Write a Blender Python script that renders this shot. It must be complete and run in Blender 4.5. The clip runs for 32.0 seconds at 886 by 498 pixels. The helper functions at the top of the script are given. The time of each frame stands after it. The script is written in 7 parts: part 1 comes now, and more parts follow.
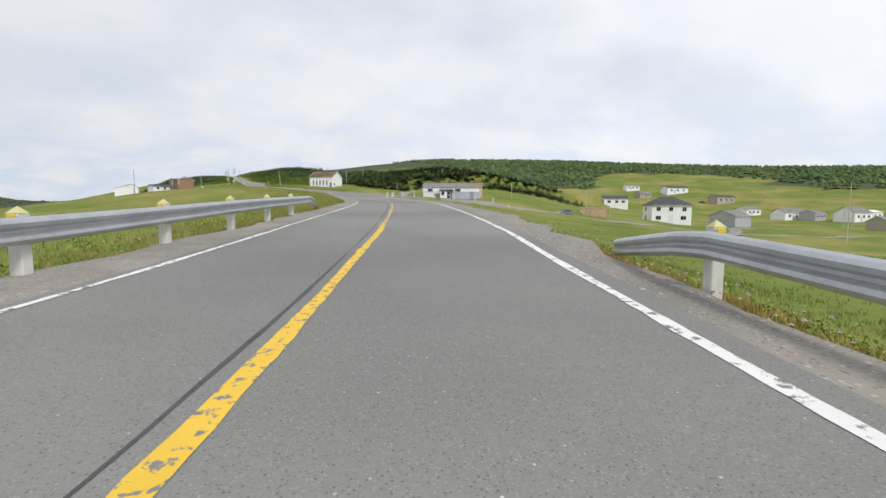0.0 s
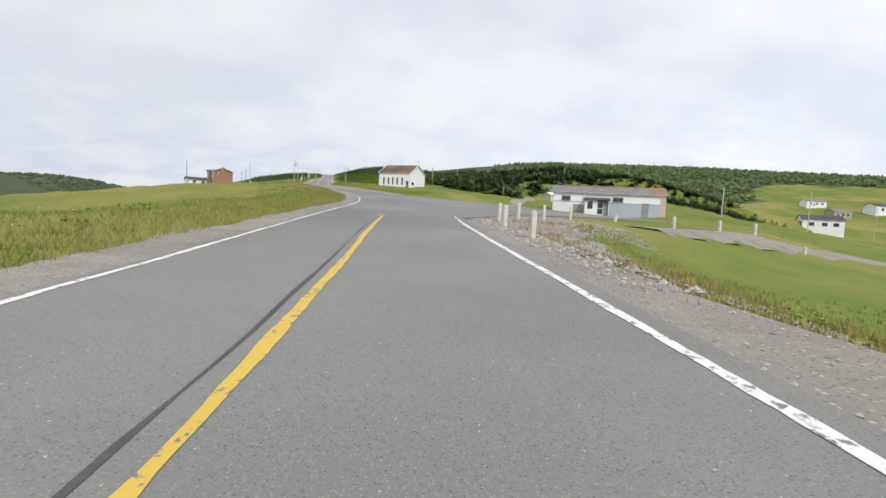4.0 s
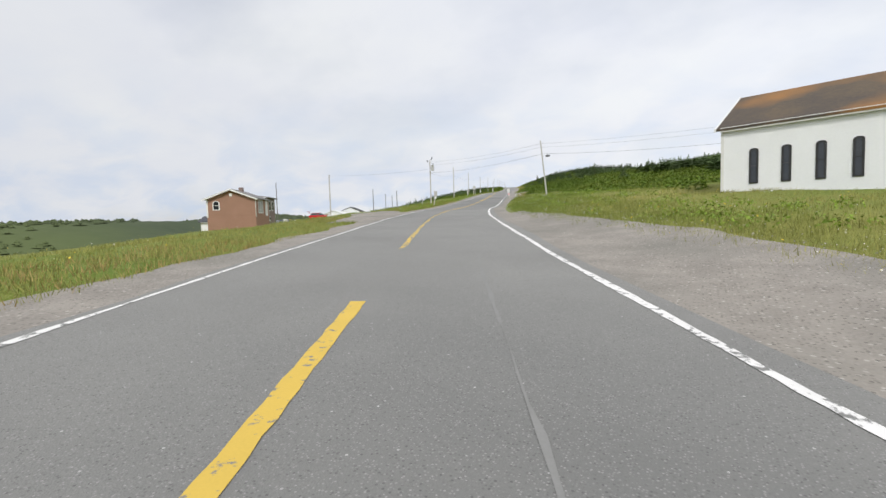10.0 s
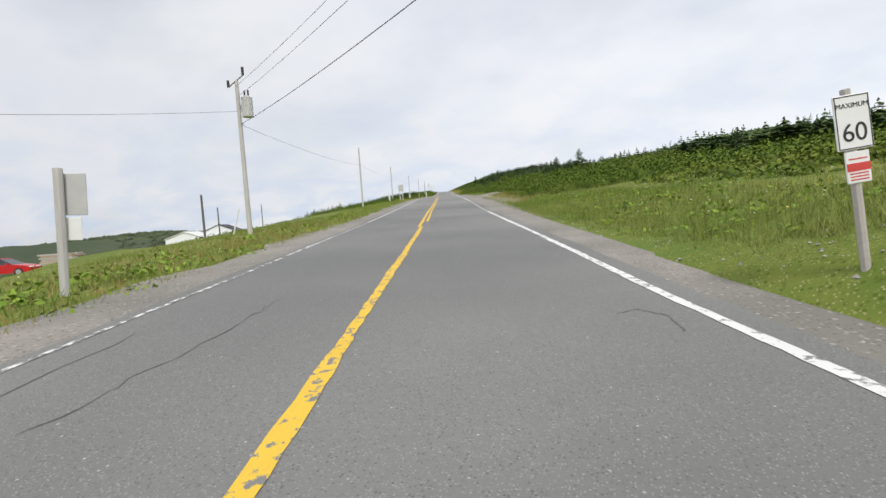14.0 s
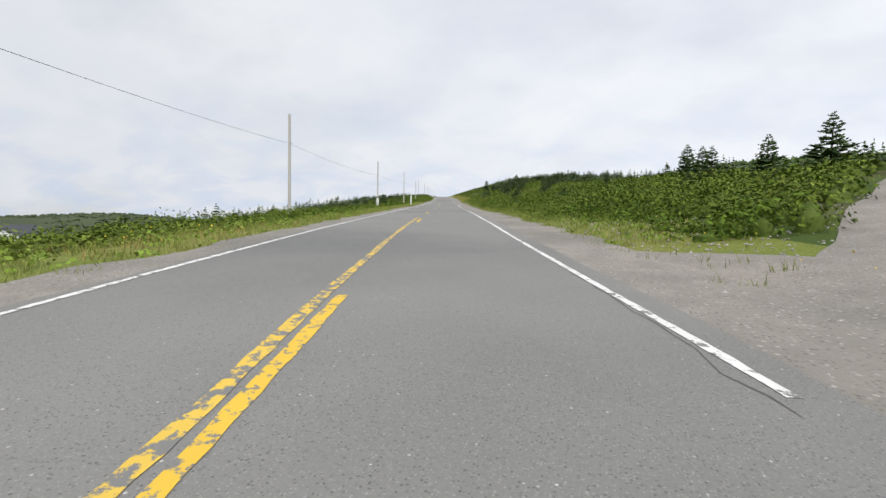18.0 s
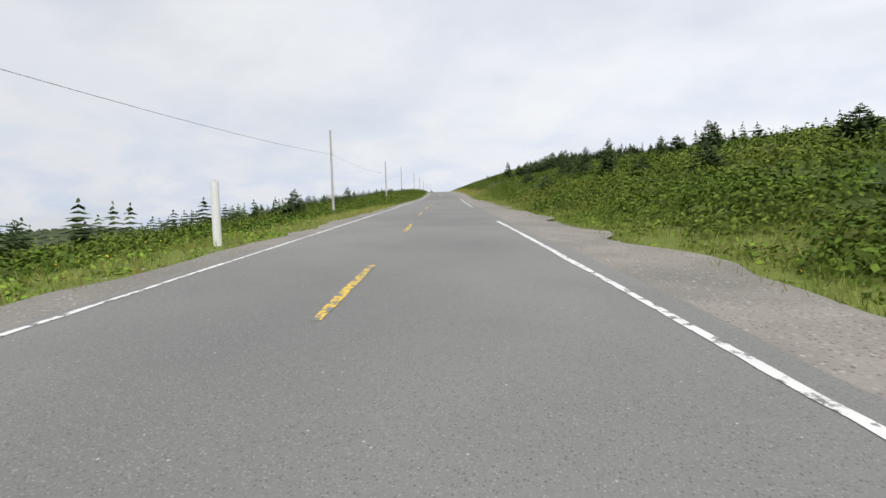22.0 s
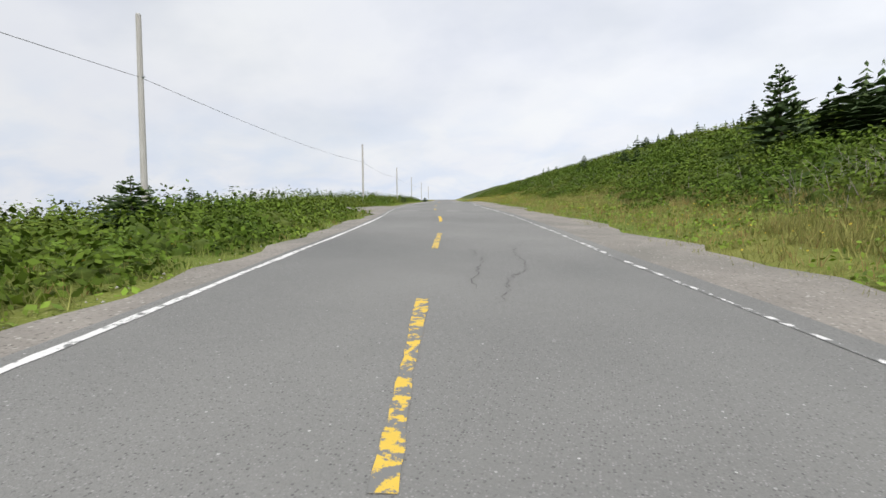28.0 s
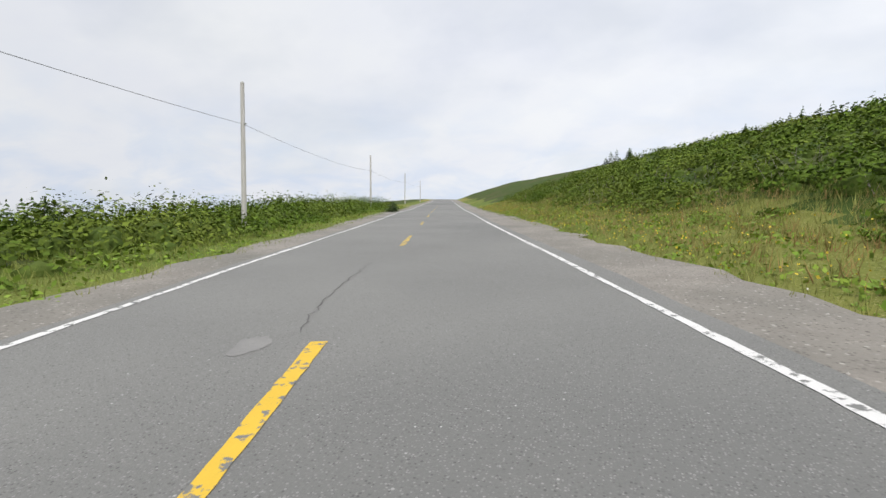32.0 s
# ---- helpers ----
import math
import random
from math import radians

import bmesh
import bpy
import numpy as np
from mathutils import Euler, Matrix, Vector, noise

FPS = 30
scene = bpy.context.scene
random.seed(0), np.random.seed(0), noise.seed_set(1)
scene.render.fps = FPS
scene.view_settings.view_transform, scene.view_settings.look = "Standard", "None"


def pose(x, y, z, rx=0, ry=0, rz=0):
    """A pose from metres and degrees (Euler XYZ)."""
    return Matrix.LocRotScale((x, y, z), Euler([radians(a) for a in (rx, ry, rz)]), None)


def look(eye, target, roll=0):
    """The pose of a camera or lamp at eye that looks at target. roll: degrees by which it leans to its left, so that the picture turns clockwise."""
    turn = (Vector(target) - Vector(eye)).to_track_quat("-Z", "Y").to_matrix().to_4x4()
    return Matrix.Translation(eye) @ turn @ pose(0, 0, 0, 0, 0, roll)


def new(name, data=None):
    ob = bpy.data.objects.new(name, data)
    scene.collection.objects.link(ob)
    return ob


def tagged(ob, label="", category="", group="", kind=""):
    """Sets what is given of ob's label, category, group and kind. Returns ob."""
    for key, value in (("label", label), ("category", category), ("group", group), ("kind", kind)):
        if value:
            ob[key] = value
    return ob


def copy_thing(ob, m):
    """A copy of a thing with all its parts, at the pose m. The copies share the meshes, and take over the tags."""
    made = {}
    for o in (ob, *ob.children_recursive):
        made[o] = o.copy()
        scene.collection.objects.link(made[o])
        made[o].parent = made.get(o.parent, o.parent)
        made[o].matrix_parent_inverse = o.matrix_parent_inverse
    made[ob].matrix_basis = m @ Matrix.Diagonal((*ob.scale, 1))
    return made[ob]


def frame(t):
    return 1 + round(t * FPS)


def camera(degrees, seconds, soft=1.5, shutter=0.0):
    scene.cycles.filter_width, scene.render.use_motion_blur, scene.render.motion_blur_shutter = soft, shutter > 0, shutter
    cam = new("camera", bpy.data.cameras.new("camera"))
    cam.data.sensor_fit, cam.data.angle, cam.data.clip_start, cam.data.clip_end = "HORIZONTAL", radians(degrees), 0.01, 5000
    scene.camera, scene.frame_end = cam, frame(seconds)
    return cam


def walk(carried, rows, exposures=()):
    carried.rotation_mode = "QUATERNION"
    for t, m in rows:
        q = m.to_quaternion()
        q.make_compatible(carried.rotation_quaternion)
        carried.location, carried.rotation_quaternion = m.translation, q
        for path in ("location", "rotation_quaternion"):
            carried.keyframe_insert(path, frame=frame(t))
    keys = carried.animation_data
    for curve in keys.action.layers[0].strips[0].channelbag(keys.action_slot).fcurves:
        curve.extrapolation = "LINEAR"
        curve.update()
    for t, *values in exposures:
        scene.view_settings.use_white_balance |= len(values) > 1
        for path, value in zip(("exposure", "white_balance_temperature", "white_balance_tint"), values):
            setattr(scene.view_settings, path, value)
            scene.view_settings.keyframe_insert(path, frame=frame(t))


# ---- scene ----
cam = camera(88.8, 32.0)
PATH = [
    (0.0, (-2.09, 37.85, 0.03), (-1.076, 47.760, -0.838), 0.47),
    (0.5, (-1.56, 45.23, 0.40), (-0.831, 55.166, -0.419), 2.11),
    (1.0, (-1.18, 52.61, 0.81), (-0.689, 62.566, -0.031), 3.33),
    (1.5, (-1.01, 59.95, 1.16), (-0.934, 69.916, 0.288), 2.68),
    (2.0, (-1.18, 67.34, 1.45), (-1.396, 77.295, 0.543), 1.11),
    (2.5, (-1.20, 74.74, 1.77), (-1.596, 84.699, 0.904), 0.66),
    (3.0, (-1.90, 82.21, 2.03), (-2.503, 92.157, 1.202), 0.71),
    (3.5, (-2.89, 89.78, 2.28), (-3.716, 99.711, 1.465), 1.53),
    (4.0, (-4.13, 97.49, 2.55), (-5.201, 107.394, 1.722), 3.09),
    (4.5, (-5.57, 105.36, 2.86), (-6.940, 115.235, 2.093), 4.80),
    (5.0, (-7.10, 113.40, 3.22), (-8.876, 123.210, 2.464), 5.18),
    (5.5, (-8.72, 121.65, 3.63), (-10.967, 131.377, 3.064), 3.63),
    (6.0, (-9.89, 130.10, 4.12), (-12.367, 139.764, 3.426), 4.04),
    (6.5, (-11.52, 138.20, 4.59), (-14.312, 147.785, 3.964), 9.68),
    (7.0, (-14.81, 145.67, 5.04), (-18.060, 155.116, 4.470), 12.21),
    (7.5, (-18.21, 153.09, 5.44), (-21.991, 162.331, 4.930), 10.78),
    (8.0, (-21.61, 160.40, 5.84), (-25.829, 169.448, 5.279), 7.79),
    (8.5, (-25.17, 167.56, 6.33), (-29.708, 176.453, 5.739), 5.38),
    (9.0, (-28.91, 174.64, 6.75), (-33.650, 183.425, 6.113), 3.01),
    (9.5, (-32.67, 181.43, 7.16), (-37.527, 190.141, 6.455), 1.33),
    (10.0, (-36.25, 187.93, 7.51), (-41.218, 196.586, 6.869), -1.68),
    (10.5, (-39.74, 194.09, 7.82), (-44.661, 202.777, 7.265), -6.94),
    (11.0, (-42.97, 200.10, 8.18), (-47.661, 208.908, 7.544), -8.16),
    (11.5, (-45.85, 206.13, 8.58), (-50.361, 215.026, 7.899), -5.49),
    (12.0, (-49.02, 212.03, 8.94), (-53.295, 221.048, 8.265), -4.79),
    (12.5, (-51.90, 217.96, 9.31), (-55.961, 227.068, 8.514), -4.59),
    (13.0, (-54.41, 223.60, 9.61), (-58.312, 232.771, 8.776), -4.63),
    (13.5, (-57.14, 229.44, 9.89), (-60.767, 238.726, 9.072), -5.69),
    (14.0, (-59.34, 235.74, 10.21), (-62.899, 245.065, 9.635), -3.83),
    (14.5, (-62.01, 242.09, 10.61), (-65.455, 251.468, 10.151), -0.29),
    (15.0, (-64.51, 248.90, 11.12), (-67.922, 258.295, 10.755), 0.74),
    (15.5, (-67.02, 256.11, 11.65), (-70.426, 265.501, 11.191), 0.44),
    (16.0, (-69.55, 263.58, 12.22), (-72.990, 272.957, 11.801), -0.26),
    (16.5, (-72.13, 271.20, 12.85), (-75.583, 280.572, 12.445), -0.55),
    (17.0, (-74.91, 278.78, 13.50), (-78.325, 288.167, 13.079), 0.41),
    (17.5, (-77.95, 286.55, 14.15), (-81.377, 295.932, 13.607), 1.08),
    (18.0, (-80.82, 294.47, 14.76), (-84.287, 303.840, 14.282), 1.05),
    (18.5, (-83.67, 302.26, 15.40), (-87.159, 311.619, 14.805), 0.44),
    (19.0, (-86.63, 309.81, 15.94), (-90.061, 319.191, 15.428), 0.39),
    (19.5, (-89.60, 317.38, 16.49), (-93.000, 326.765, 15.929), -0.28),
    (20.0, (-92.29, 325.00, 16.98), (-95.712, 334.377, 16.418), -0.78),
    (20.5, (-95.11, 332.87, 17.48), (-98.585, 342.230, 16.834), -2.95),
    (21.0, (-97.94, 340.95, 17.97), (-101.426, 350.302, 17.350), -3.11),
    (21.5, (-100.82, 349.14, 18.48), (-104.281, 358.500, 17.802), -2.49),
    (22.0, (-103.61, 357.45, 18.99), (-107.143, 366.790, 18.413), -1.63),
    (22.5, (-106.41, 365.63, 19.57), (-109.997, 374.953, 19.043), -0.60),
    (23.0, (-109.51, 373.43, 20.16), (-113.125, 382.746, 19.642), -0.58),
    (23.5, (-112.42, 380.86, 20.69), (-116.040, 390.161, 20.126), -0.83),
    (24.0, (-115.31, 388.04, 21.23), (-118.908, 397.355, 20.647), -1.42),
    (24.5, (-118.03, 395.12, 21.76), (-121.598, 404.447, 21.197), -1.34),
    (25.0, (-120.63, 402.51, 22.30), (-124.085, 411.872, 21.702), -0.11),
    (25.5, (-123.32, 410.05, 22.85), (-126.629, 419.468, 22.264), 1.91),
    (26.0, (-126.05, 417.76, 23.42), (-129.305, 427.199, 22.832), 4.13),
    (26.5, (-128.85, 425.58, 24.00), (-132.206, 434.986, 23.542), 5.36),
    (27.0, (-131.93, 433.41, 24.63), (-135.599, 442.705, 24.288), 3.27),
    (27.5, (-134.97, 441.29, 25.36), (-138.682, 450.573, 24.989), -2.41),
    (28.0, (-138.11, 448.94, 26.07), (-141.694, 458.264, 25.646), -0.45),
    (28.5, (-141.03, 456.65, 26.77), (-144.779, 465.912, 26.290), -3.99),
    (29.0, (-143.90, 464.28, 27.45), (-147.511, 473.597, 27.032), -7.65),
    (29.5, (-146.52, 471.69, 28.20), (-149.879, 481.097, 27.690), -1.12),
    (30.0, (-149.38, 478.72, 28.85), (-152.677, 488.146, 28.341), 2.44),
    (30.5, (-151.85, 485.83, 29.42), (-155.259, 495.218, 28.925), 2.51),
    (31.0, (-154.27, 492.88, 29.98), (-157.807, 502.226, 29.559), 1.03),
    (31.5, (-156.72, 499.69, 30.52), (-160.331, 509.003, 30.057), 0.46),
    (32.0, (-159.52, 506.23, 31.02), (-163.095, 515.558, 30.545), 0.33),
]
walk(cam, [(t, look(eye, target, roll)) for t, eye, target, roll in PATH], ((0, -0.05), (2, 0.0), (5, 0.02), (6, 0.04), (7, 0.06), (8, 0.12), (9, 0.02), (10, 0.0), (11, -0.04), (12, 0.0), (24, 0.0), (27, 0.03), (29, 0.05), (31, 0.05), (32, 0.02)))

# ---- world, sun, exposure ----
SUN_DIR = Vector((0.40, -0.70, 0.78)).normalized()
world = bpy.data.worlds.new("sky")
scene.world = world
world.use_nodes = True
wt = world.node_tree
wt.nodes.clear()


def wnode(kind, **vals):
    n = wt.nodes.new(kind)
    for k, v in vals.items():
        n.inputs[k].default_value = v
    return n


w_out = wnode("ShaderNodeOutputWorld")
w_bg = wnode("ShaderNodeBackground", Strength=0.93)
w_sky = wnode("ShaderNodeTexSky")
w_sky.sky_type = "NISHITA"
w_sky.sun_disc = False
w_sky.sun_elevation = math.asin(SUN_DIR.z)
w_sky.sun_rotation = math.atan2(SUN_DIR.x, SUN_DIR.y)
w_sky.air_density, w_sky.dust_density, w_sky.ozone_density = 1.0, 1.5, 1.5
w_co = wnode("ShaderNodeTexCoord")
w_sep = wnode("ShaderNodeSeparateXYZ")
wt.links.new(w_co.outputs["Generated"], w_sep.inputs[0])
w_up = wt.nodes.new("ShaderNodeMath")
w_up.operation = "MAXIMUM"
w_up.inputs[1].default_value = 0.0
wt.links.new(w_sep.outputs[2], w_up.inputs[0])
w_den = wt.nodes.new("ShaderNodeMath")
w_den.operation = "ADD"
w_den.inputs[1].default_value = 0.38
wt.links.new(w_up.outputs[0], w_den.inputs[0])
w_flat = wt.nodes.new("ShaderNodeVectorMath")
w_flat.operation = "DIVIDE"
wt.links.new(w_co.outputs["Generated"], w_flat.inputs[0])
w_cmb = wt.nodes.new("ShaderNodeCombineXYZ")
for k in range(3):
    wt.links.new(w_den.outputs[0], w_cmb.inputs[k])
wt.links.new(w_cmb.outputs[0], w_flat.inputs[1])
w_map = wt.nodes.new("ShaderNodeMapping")
w_map.inputs["Rotation"].default_value = (0, 0, radians(-30))
w_map.inputs["Location"].default_value = (4.3, 1.9, 0)
w_map.inputs["Scale"].default_value = (1.25, 1.5, 0.0)
wt.links.new(w_flat.outputs[0], w_map.inputs[0])
w_n1 = wnode("ShaderNodeTexNoise", Scale=1.1, Detail=5.0, Roughness=0.5)
w_n2 = wnode("ShaderNodeTexNoise", Scale=1.8, Detail=7.0, Roughness=0.55, Distortion=0.25)
for n in (w_n1, w_n2):
    wt.links.new(w_map.outputs[0], n.inputs["Vector"])
w_cov = wt.nodes.new("ShaderNodeValToRGB")
w_cov.color_ramp.elements[0].position, w_cov.color_ramp.elements[1].position = 0.36, 0.52
w_cov.color_ramp.elements[0].color = (0.80, 0.80, 0.80, 1)
w_cov.color_ramp.elements[1].color = (1, 1, 1, 1)
wt.links.new(w_n1.outputs["Fac"], w_cov.inputs[0])
w_tone = wt.nodes.new("ShaderNodeValToRGB")
w_tone.color_ramp.elements[0].position, w_tone.color_ramp.elements[1].position = 0.32, 0.68
w_tone.color_ramp.elements[0].color = (0.893, 0.922, 1.0, 1)
w_tone.color_ramp.elements[1].color = (0.968, 0.990, 1.025, 1)
wt.links.new(w_n2.outputs["Fac"], w_tone.inputs[0])
w_skyk = wt.nodes.new("ShaderNodeVectorMath")
w_skyk.operation = "SCALE"
w_skyk.inputs["Scale"].default_value = 0.12
wt.links.new(w_sky.outputs[0], w_skyk.inputs[0])
w_mix = wt.nodes.new("ShaderNodeMixRGB")
wt.links.new(w_cov.outputs[0], w_mix.inputs[0])
wt.links.new(w_skyk.outputs[0], w_mix.inputs[1])
wt.links.new(w_tone.outputs[0], w_mix.inputs[2])
# distant cloud banks near the horizon are bluer
w_low = wt.nodes.new("ShaderNodeMapRange")
for k, v in (("From Min", 0.03), ("From Max", 0.30), ("To Min", 0.65), ("To Max", 0.0)):
    w_low.inputs[k].default_value = v
wt.links.new(w_sep.outputs[2], w_low.inputs["Value"])
w_n3 = wnode("ShaderNodeTexNoise", Scale=3.2, Detail=6.0, Roughness=0.55, Distortion=0.4)
wt.links.new(w_map.outputs[0], w_n3.inputs["Vector"])
w_bank = wt.nodes.new("ShaderNodeMapRange")
for k, v in (("From Min", 0.42), ("From Max", 0.62), ("To Min", 0.0), ("To Max", 1.0)):
    w_bank.inputs[k].default_value = v
wt.links.new(w_n3.outputs["Fac"], w_bank.inputs["Value"])
w_bl = wt.nodes.new("ShaderNodeMath")
w_bl.operation = "MULTIPLY"
wt.links.new(w_low.outputs[0], w_bl.inputs[0])
wt.links.new(w_bank.outputs[0], w_bl.inputs[1])
w_blue = wt.nodes.new("ShaderNodeMixRGB")
w_blue.inputs[2].default_value = (0.68, 0.80, 1.0, 1)
wt.links.new(w_bl.outputs[0], w_blue.inputs[0])
wt.links.new(w_mix.outputs[0], w_blue.inputs[1])
# the cloud layer is brighter towards the hidden sun
w_dot = wt.nodes.new("ShaderNodeVectorMath")
w_dot.operation = "DOT_PRODUCT"
w_dot.inputs[1].default_value = (0.84, 0.20, 0.50)
wt.links.new(w_co.outputs["Generated"], w_dot.inputs[0])
w_glow = wt.nodes.new("ShaderNodeMapRange")
for k, v in (("From Min", -0.8), ("From Max", 1.0), ("To Min", 0.83), ("To Max", 1.11)):
    w_glow.inputs[k].default_value = v
wt.links.new(w_dot.outputs["Value"], w_glow.inputs["Value"])
w_lit = wt.nodes.new("ShaderNodeVectorMath")
w_lit.operation = "SCALE"
wt.links.new(w_blue.outputs[0], w_lit.inputs[0])
wt.links.new(w_glow.outputs[0], w_lit.inputs["Scale"])
wt.links.new(w_lit.outputs[0], w_bg.inputs["Color"])
wt.links.new(w_bg.outputs[0], w_out.inputs["Surface"])

sun_data = bpy.data.lights.new("sun", "SUN")
sun_data.energy, sun_data.angle, sun_data.color = 2.0, radians(11), (1.0, 0.96, 0.9)
sun = new("sun", sun_data)
sun.rotation_mode = "QUATERNION"
sun.rotation_quaternion = SUN_DIR.to_track_quat("Z", "Y")

# ---- materials ----
MATS = {}


def mat(name, a, b=None, rough=0.8, scale=4.0, fine=40.0, bump=0.0, bump_scale=30.0, metal=0.0, spec=0.5, island=0.0, obj=0.0, lo=0.35, hi=0.65, stretch=(1, 1, 1), c=None, coords="Object"):
    """Two colours mixed by coarse and fine noise, a third in large patches, with fine relief."""
    if name in MATS:
        return MATS[name]
    m = bpy.data.materials.new(name)
    m.use_nodes = True
    nt = m.node_tree
    bs = nt.nodes["Principled BSDF"]
    bs.inputs["Roughness"].default_value = rough
    bs.inputs["Metallic"].default_value = metal
    bs.inputs["Specular IOR Level"].default_value = spec
    b = b or tuple(v * 0.8 for v in a)
    co = nt.nodes.new("ShaderNodeTexCoord")
    mp = nt.nodes.new("ShaderNodeMapping")
    mp.inputs["Scale"].default_value = stretch
    if coords == "World":
        ge = nt.nodes.new("ShaderNodeNewGeometry")
        nt.links.new(ge.outputs["Position"], mp.inputs[0])
    else:
        nt.links.new(co.outputs["Object"], mp.inputs[0])

    def noise_fac(sc, p0, p1, detail=4.0):
        n = nt.nodes.new("ShaderNodeTexNoise")
        n.inputs["Scale"].default_value, n.inputs["Detail"].default_value = sc, detail
        nt.links.new(mp.outputs[0], n.inputs["Vector"])
        r = nt.nodes.new("ShaderNodeMapRange")
        r.inputs["From Min"].default_value, r.inputs["From Max"].default_value = p0, p1
        nt.links.new(n.outputs["Fac"], r.inputs["Value"])
        return r.outputs[0]

    f1, f2 = noise_fac(scale, lo, hi), noise_fac(fine, 0.3, 0.7, 3.0)
    mx = nt.nodes.new("ShaderNodeMixRGB")
    mx.inputs[1].default_value, mx.inputs[2].default_value = (*a, 1), (*b, 1)
    av = nt.nodes.new("ShaderNodeMath")
    av.operation = "MULTIPLY_ADD"
    av.inputs[1].default_value = 0.45
    sc = nt.nodes.new("ShaderNodeMath")
    sc.operation = "MULTIPLY"
    sc.inputs[1].default_value = 0.6
    nt.links.new(f1, sc.inputs[0])
    nt.links.new(f2, av.inputs[0])
    nt.links.new(sc.outputs[0], av.inputs[2])
    nt.links.new(av.outputs[0], mx.inputs[0])
    col = mx.outputs[0]
    if c:
        m2 = nt.nodes.new("ShaderNodeMixRGB")
        m2.inputs[2].default_value = (*c, 1)
        nt.links.new(noise_fac(scale * 0.23, 0.45, 0.68), m2.inputs[0])
        nt.links.new(col, m2.inputs[1])
        col = m2.outputs[0]
    for amount, kind in ((island, "ShaderNodeNewGeometry"), (obj, "ShaderNodeObjectInfo")):
        if amount:
            g = nt.nodes.new(kind)
            hs = nt.nodes.new("ShaderNodeHueSaturation")
            r = nt.nodes.new("ShaderNodeMapRange")
            r.inputs["To Min"].default_value, r.inputs["To Max"].default_value = 1 - amount, 1 + amount
            nt.links.new(g.outputs["Random Per Island" if island and kind == "ShaderNodeNewGeometry" else "Random"], r.inputs["Value"])
            nt.links.new(r.outputs[0], hs.inputs["Value"])
            nt.links.new(col, hs.inputs["Color"])
            col = hs.outputs[0]
    nt.links.new(col, bs.inputs["Base Color"])
    if bump:
        bn = nt.nodes.new("ShaderNodeTexNoise")
        bn.inputs["Scale"].default_value, bn.inputs["Detail"].default_value = bump_scale, 3.0
        nt.links.new(mp.outputs[0], bn.inputs["Vector"])
        bp = nt.nodes.new("ShaderNodeBump")
        bp.inputs["Strength"].default_value = bump
        bp.inputs["Distance"].default_value = 0.02
        nt.links.new(bn.outputs["Fac"], bp.inputs["Height"])
        nt.links.new(bp.outputs[0], bs.inputs["Normal"])
    MATS[name] = m
    return m


def two_tone(name, base, other, scale, lo, hi, rough=0.85, stretch=(1, 1, 1), detail=8.0):
    """Worn paint: one colour breaks through the other along a sharp noise edge."""
    if name in MATS:
        return MATS[name]
    m = mat(name, base, tuple(v * 0.9 for v in base), rough=rough, scale=2.0, fine=60.0, coords="World")
    nt = m.node_tree
    bs = nt.nodes["Principled BSDF"]
    src = bs.inputs["Base Color"].links[0].from_socket
    ge = nt.nodes.new("ShaderNodeNewGeometry")
    n = nt.nodes.new("ShaderNodeTexNoise")
    n.inputs["Scale"].default_value, n.inputs["Detail"].default_value, n.inputs["Roughness"].default_value = scale, detail, 0.65
    nt.links.new(ge.outputs["Position"], n.inputs["Vector"])
    r = nt.nodes.new("ShaderNodeMapRange")
    r.inputs["From Min"].default_value, r.inputs["From Max"].default_value = lo, hi
    nt.links.new(n.outputs["Fac"], r.inputs["Value"])
    mx = nt.nodes.new("ShaderNodeMixRGB")
    mx.inputs[2].default_value = (*other, 1)
    nt.links.new(r.outputs[0], mx.inputs[0])
    nt.links.new(src, mx.inputs[1])
    nt.links.new(mx.outputs[0], bs.inputs["Base Color"])
    return m


ASPHALT = (0.207, 0.207, 0.198)
M_ASPHALT = mat("asphalt", (0.189, 0.188, 0.179), (0.262, 0.259, 0.244), rough=0.85, scale=0.35, fine=55.0, bump=0.5, bump_scale=90.0, coords="World", c=(0.150, 0.152, 0.147), lo=0.3, hi=0.7)
def flecks(m, scale, size, share, colour):
    """Small pale stones showing in a surface, each of its own brightness."""
    nt = m.node_tree
    bs = nt.nodes["Principled BSDF"]
    src = bs.inputs["Base Color"].links[0].from_socket
    ge = nt.nodes.new("ShaderNodeNewGeometry")
    vo = nt.nodes.new("ShaderNodeTexVoronoi")
    vo.inputs["Scale"].default_value = scale
    nt.links.new(ge.outputs["Position"], vo.inputs["Vector"])
    r = nt.nodes.new("ShaderNodeMapRange")
    for k, v in (("From Min", size), ("From Max", size * 0.6), ("To Min", 0.0), ("To Max", 1.0)):
        r.inputs[k].default_value = v
    nt.links.new(vo.outputs["Distance"], r.inputs["Value"])
    sp = nt.nodes.new("ShaderNodeSeparateXYZ")
    nt.links.new(vo.outputs["Color"], sp.inputs[0])
    g = nt.nodes.new("ShaderNodeMapRange")
    for k, v in (("From Min", 1 - share), ("From Max", 1.0), ("To Min", 0.0), ("To Max", 1.0)):
        g.inputs[k].default_value = v
    nt.links.new(sp.outputs[0], g.inputs["Value"])
    mu = nt.nodes.new("ShaderNodeMath")
    mu.operation = "MULTIPLY"
    nt.links.new(r.outputs[0], mu.inputs[0])
    nt.links.new(g.outputs[0], mu.inputs[1])
    mx = nt.nodes.new("ShaderNodeMixRGB")
    mx.inputs[2].default_value = (*colour, 1)
    nt.links.new(mu.outputs[0], mx.inputs[0])
    nt.links.new(src, mx.inputs[1])
    nt.links.new(mx.outputs[0], bs.inputs["Base Color"])


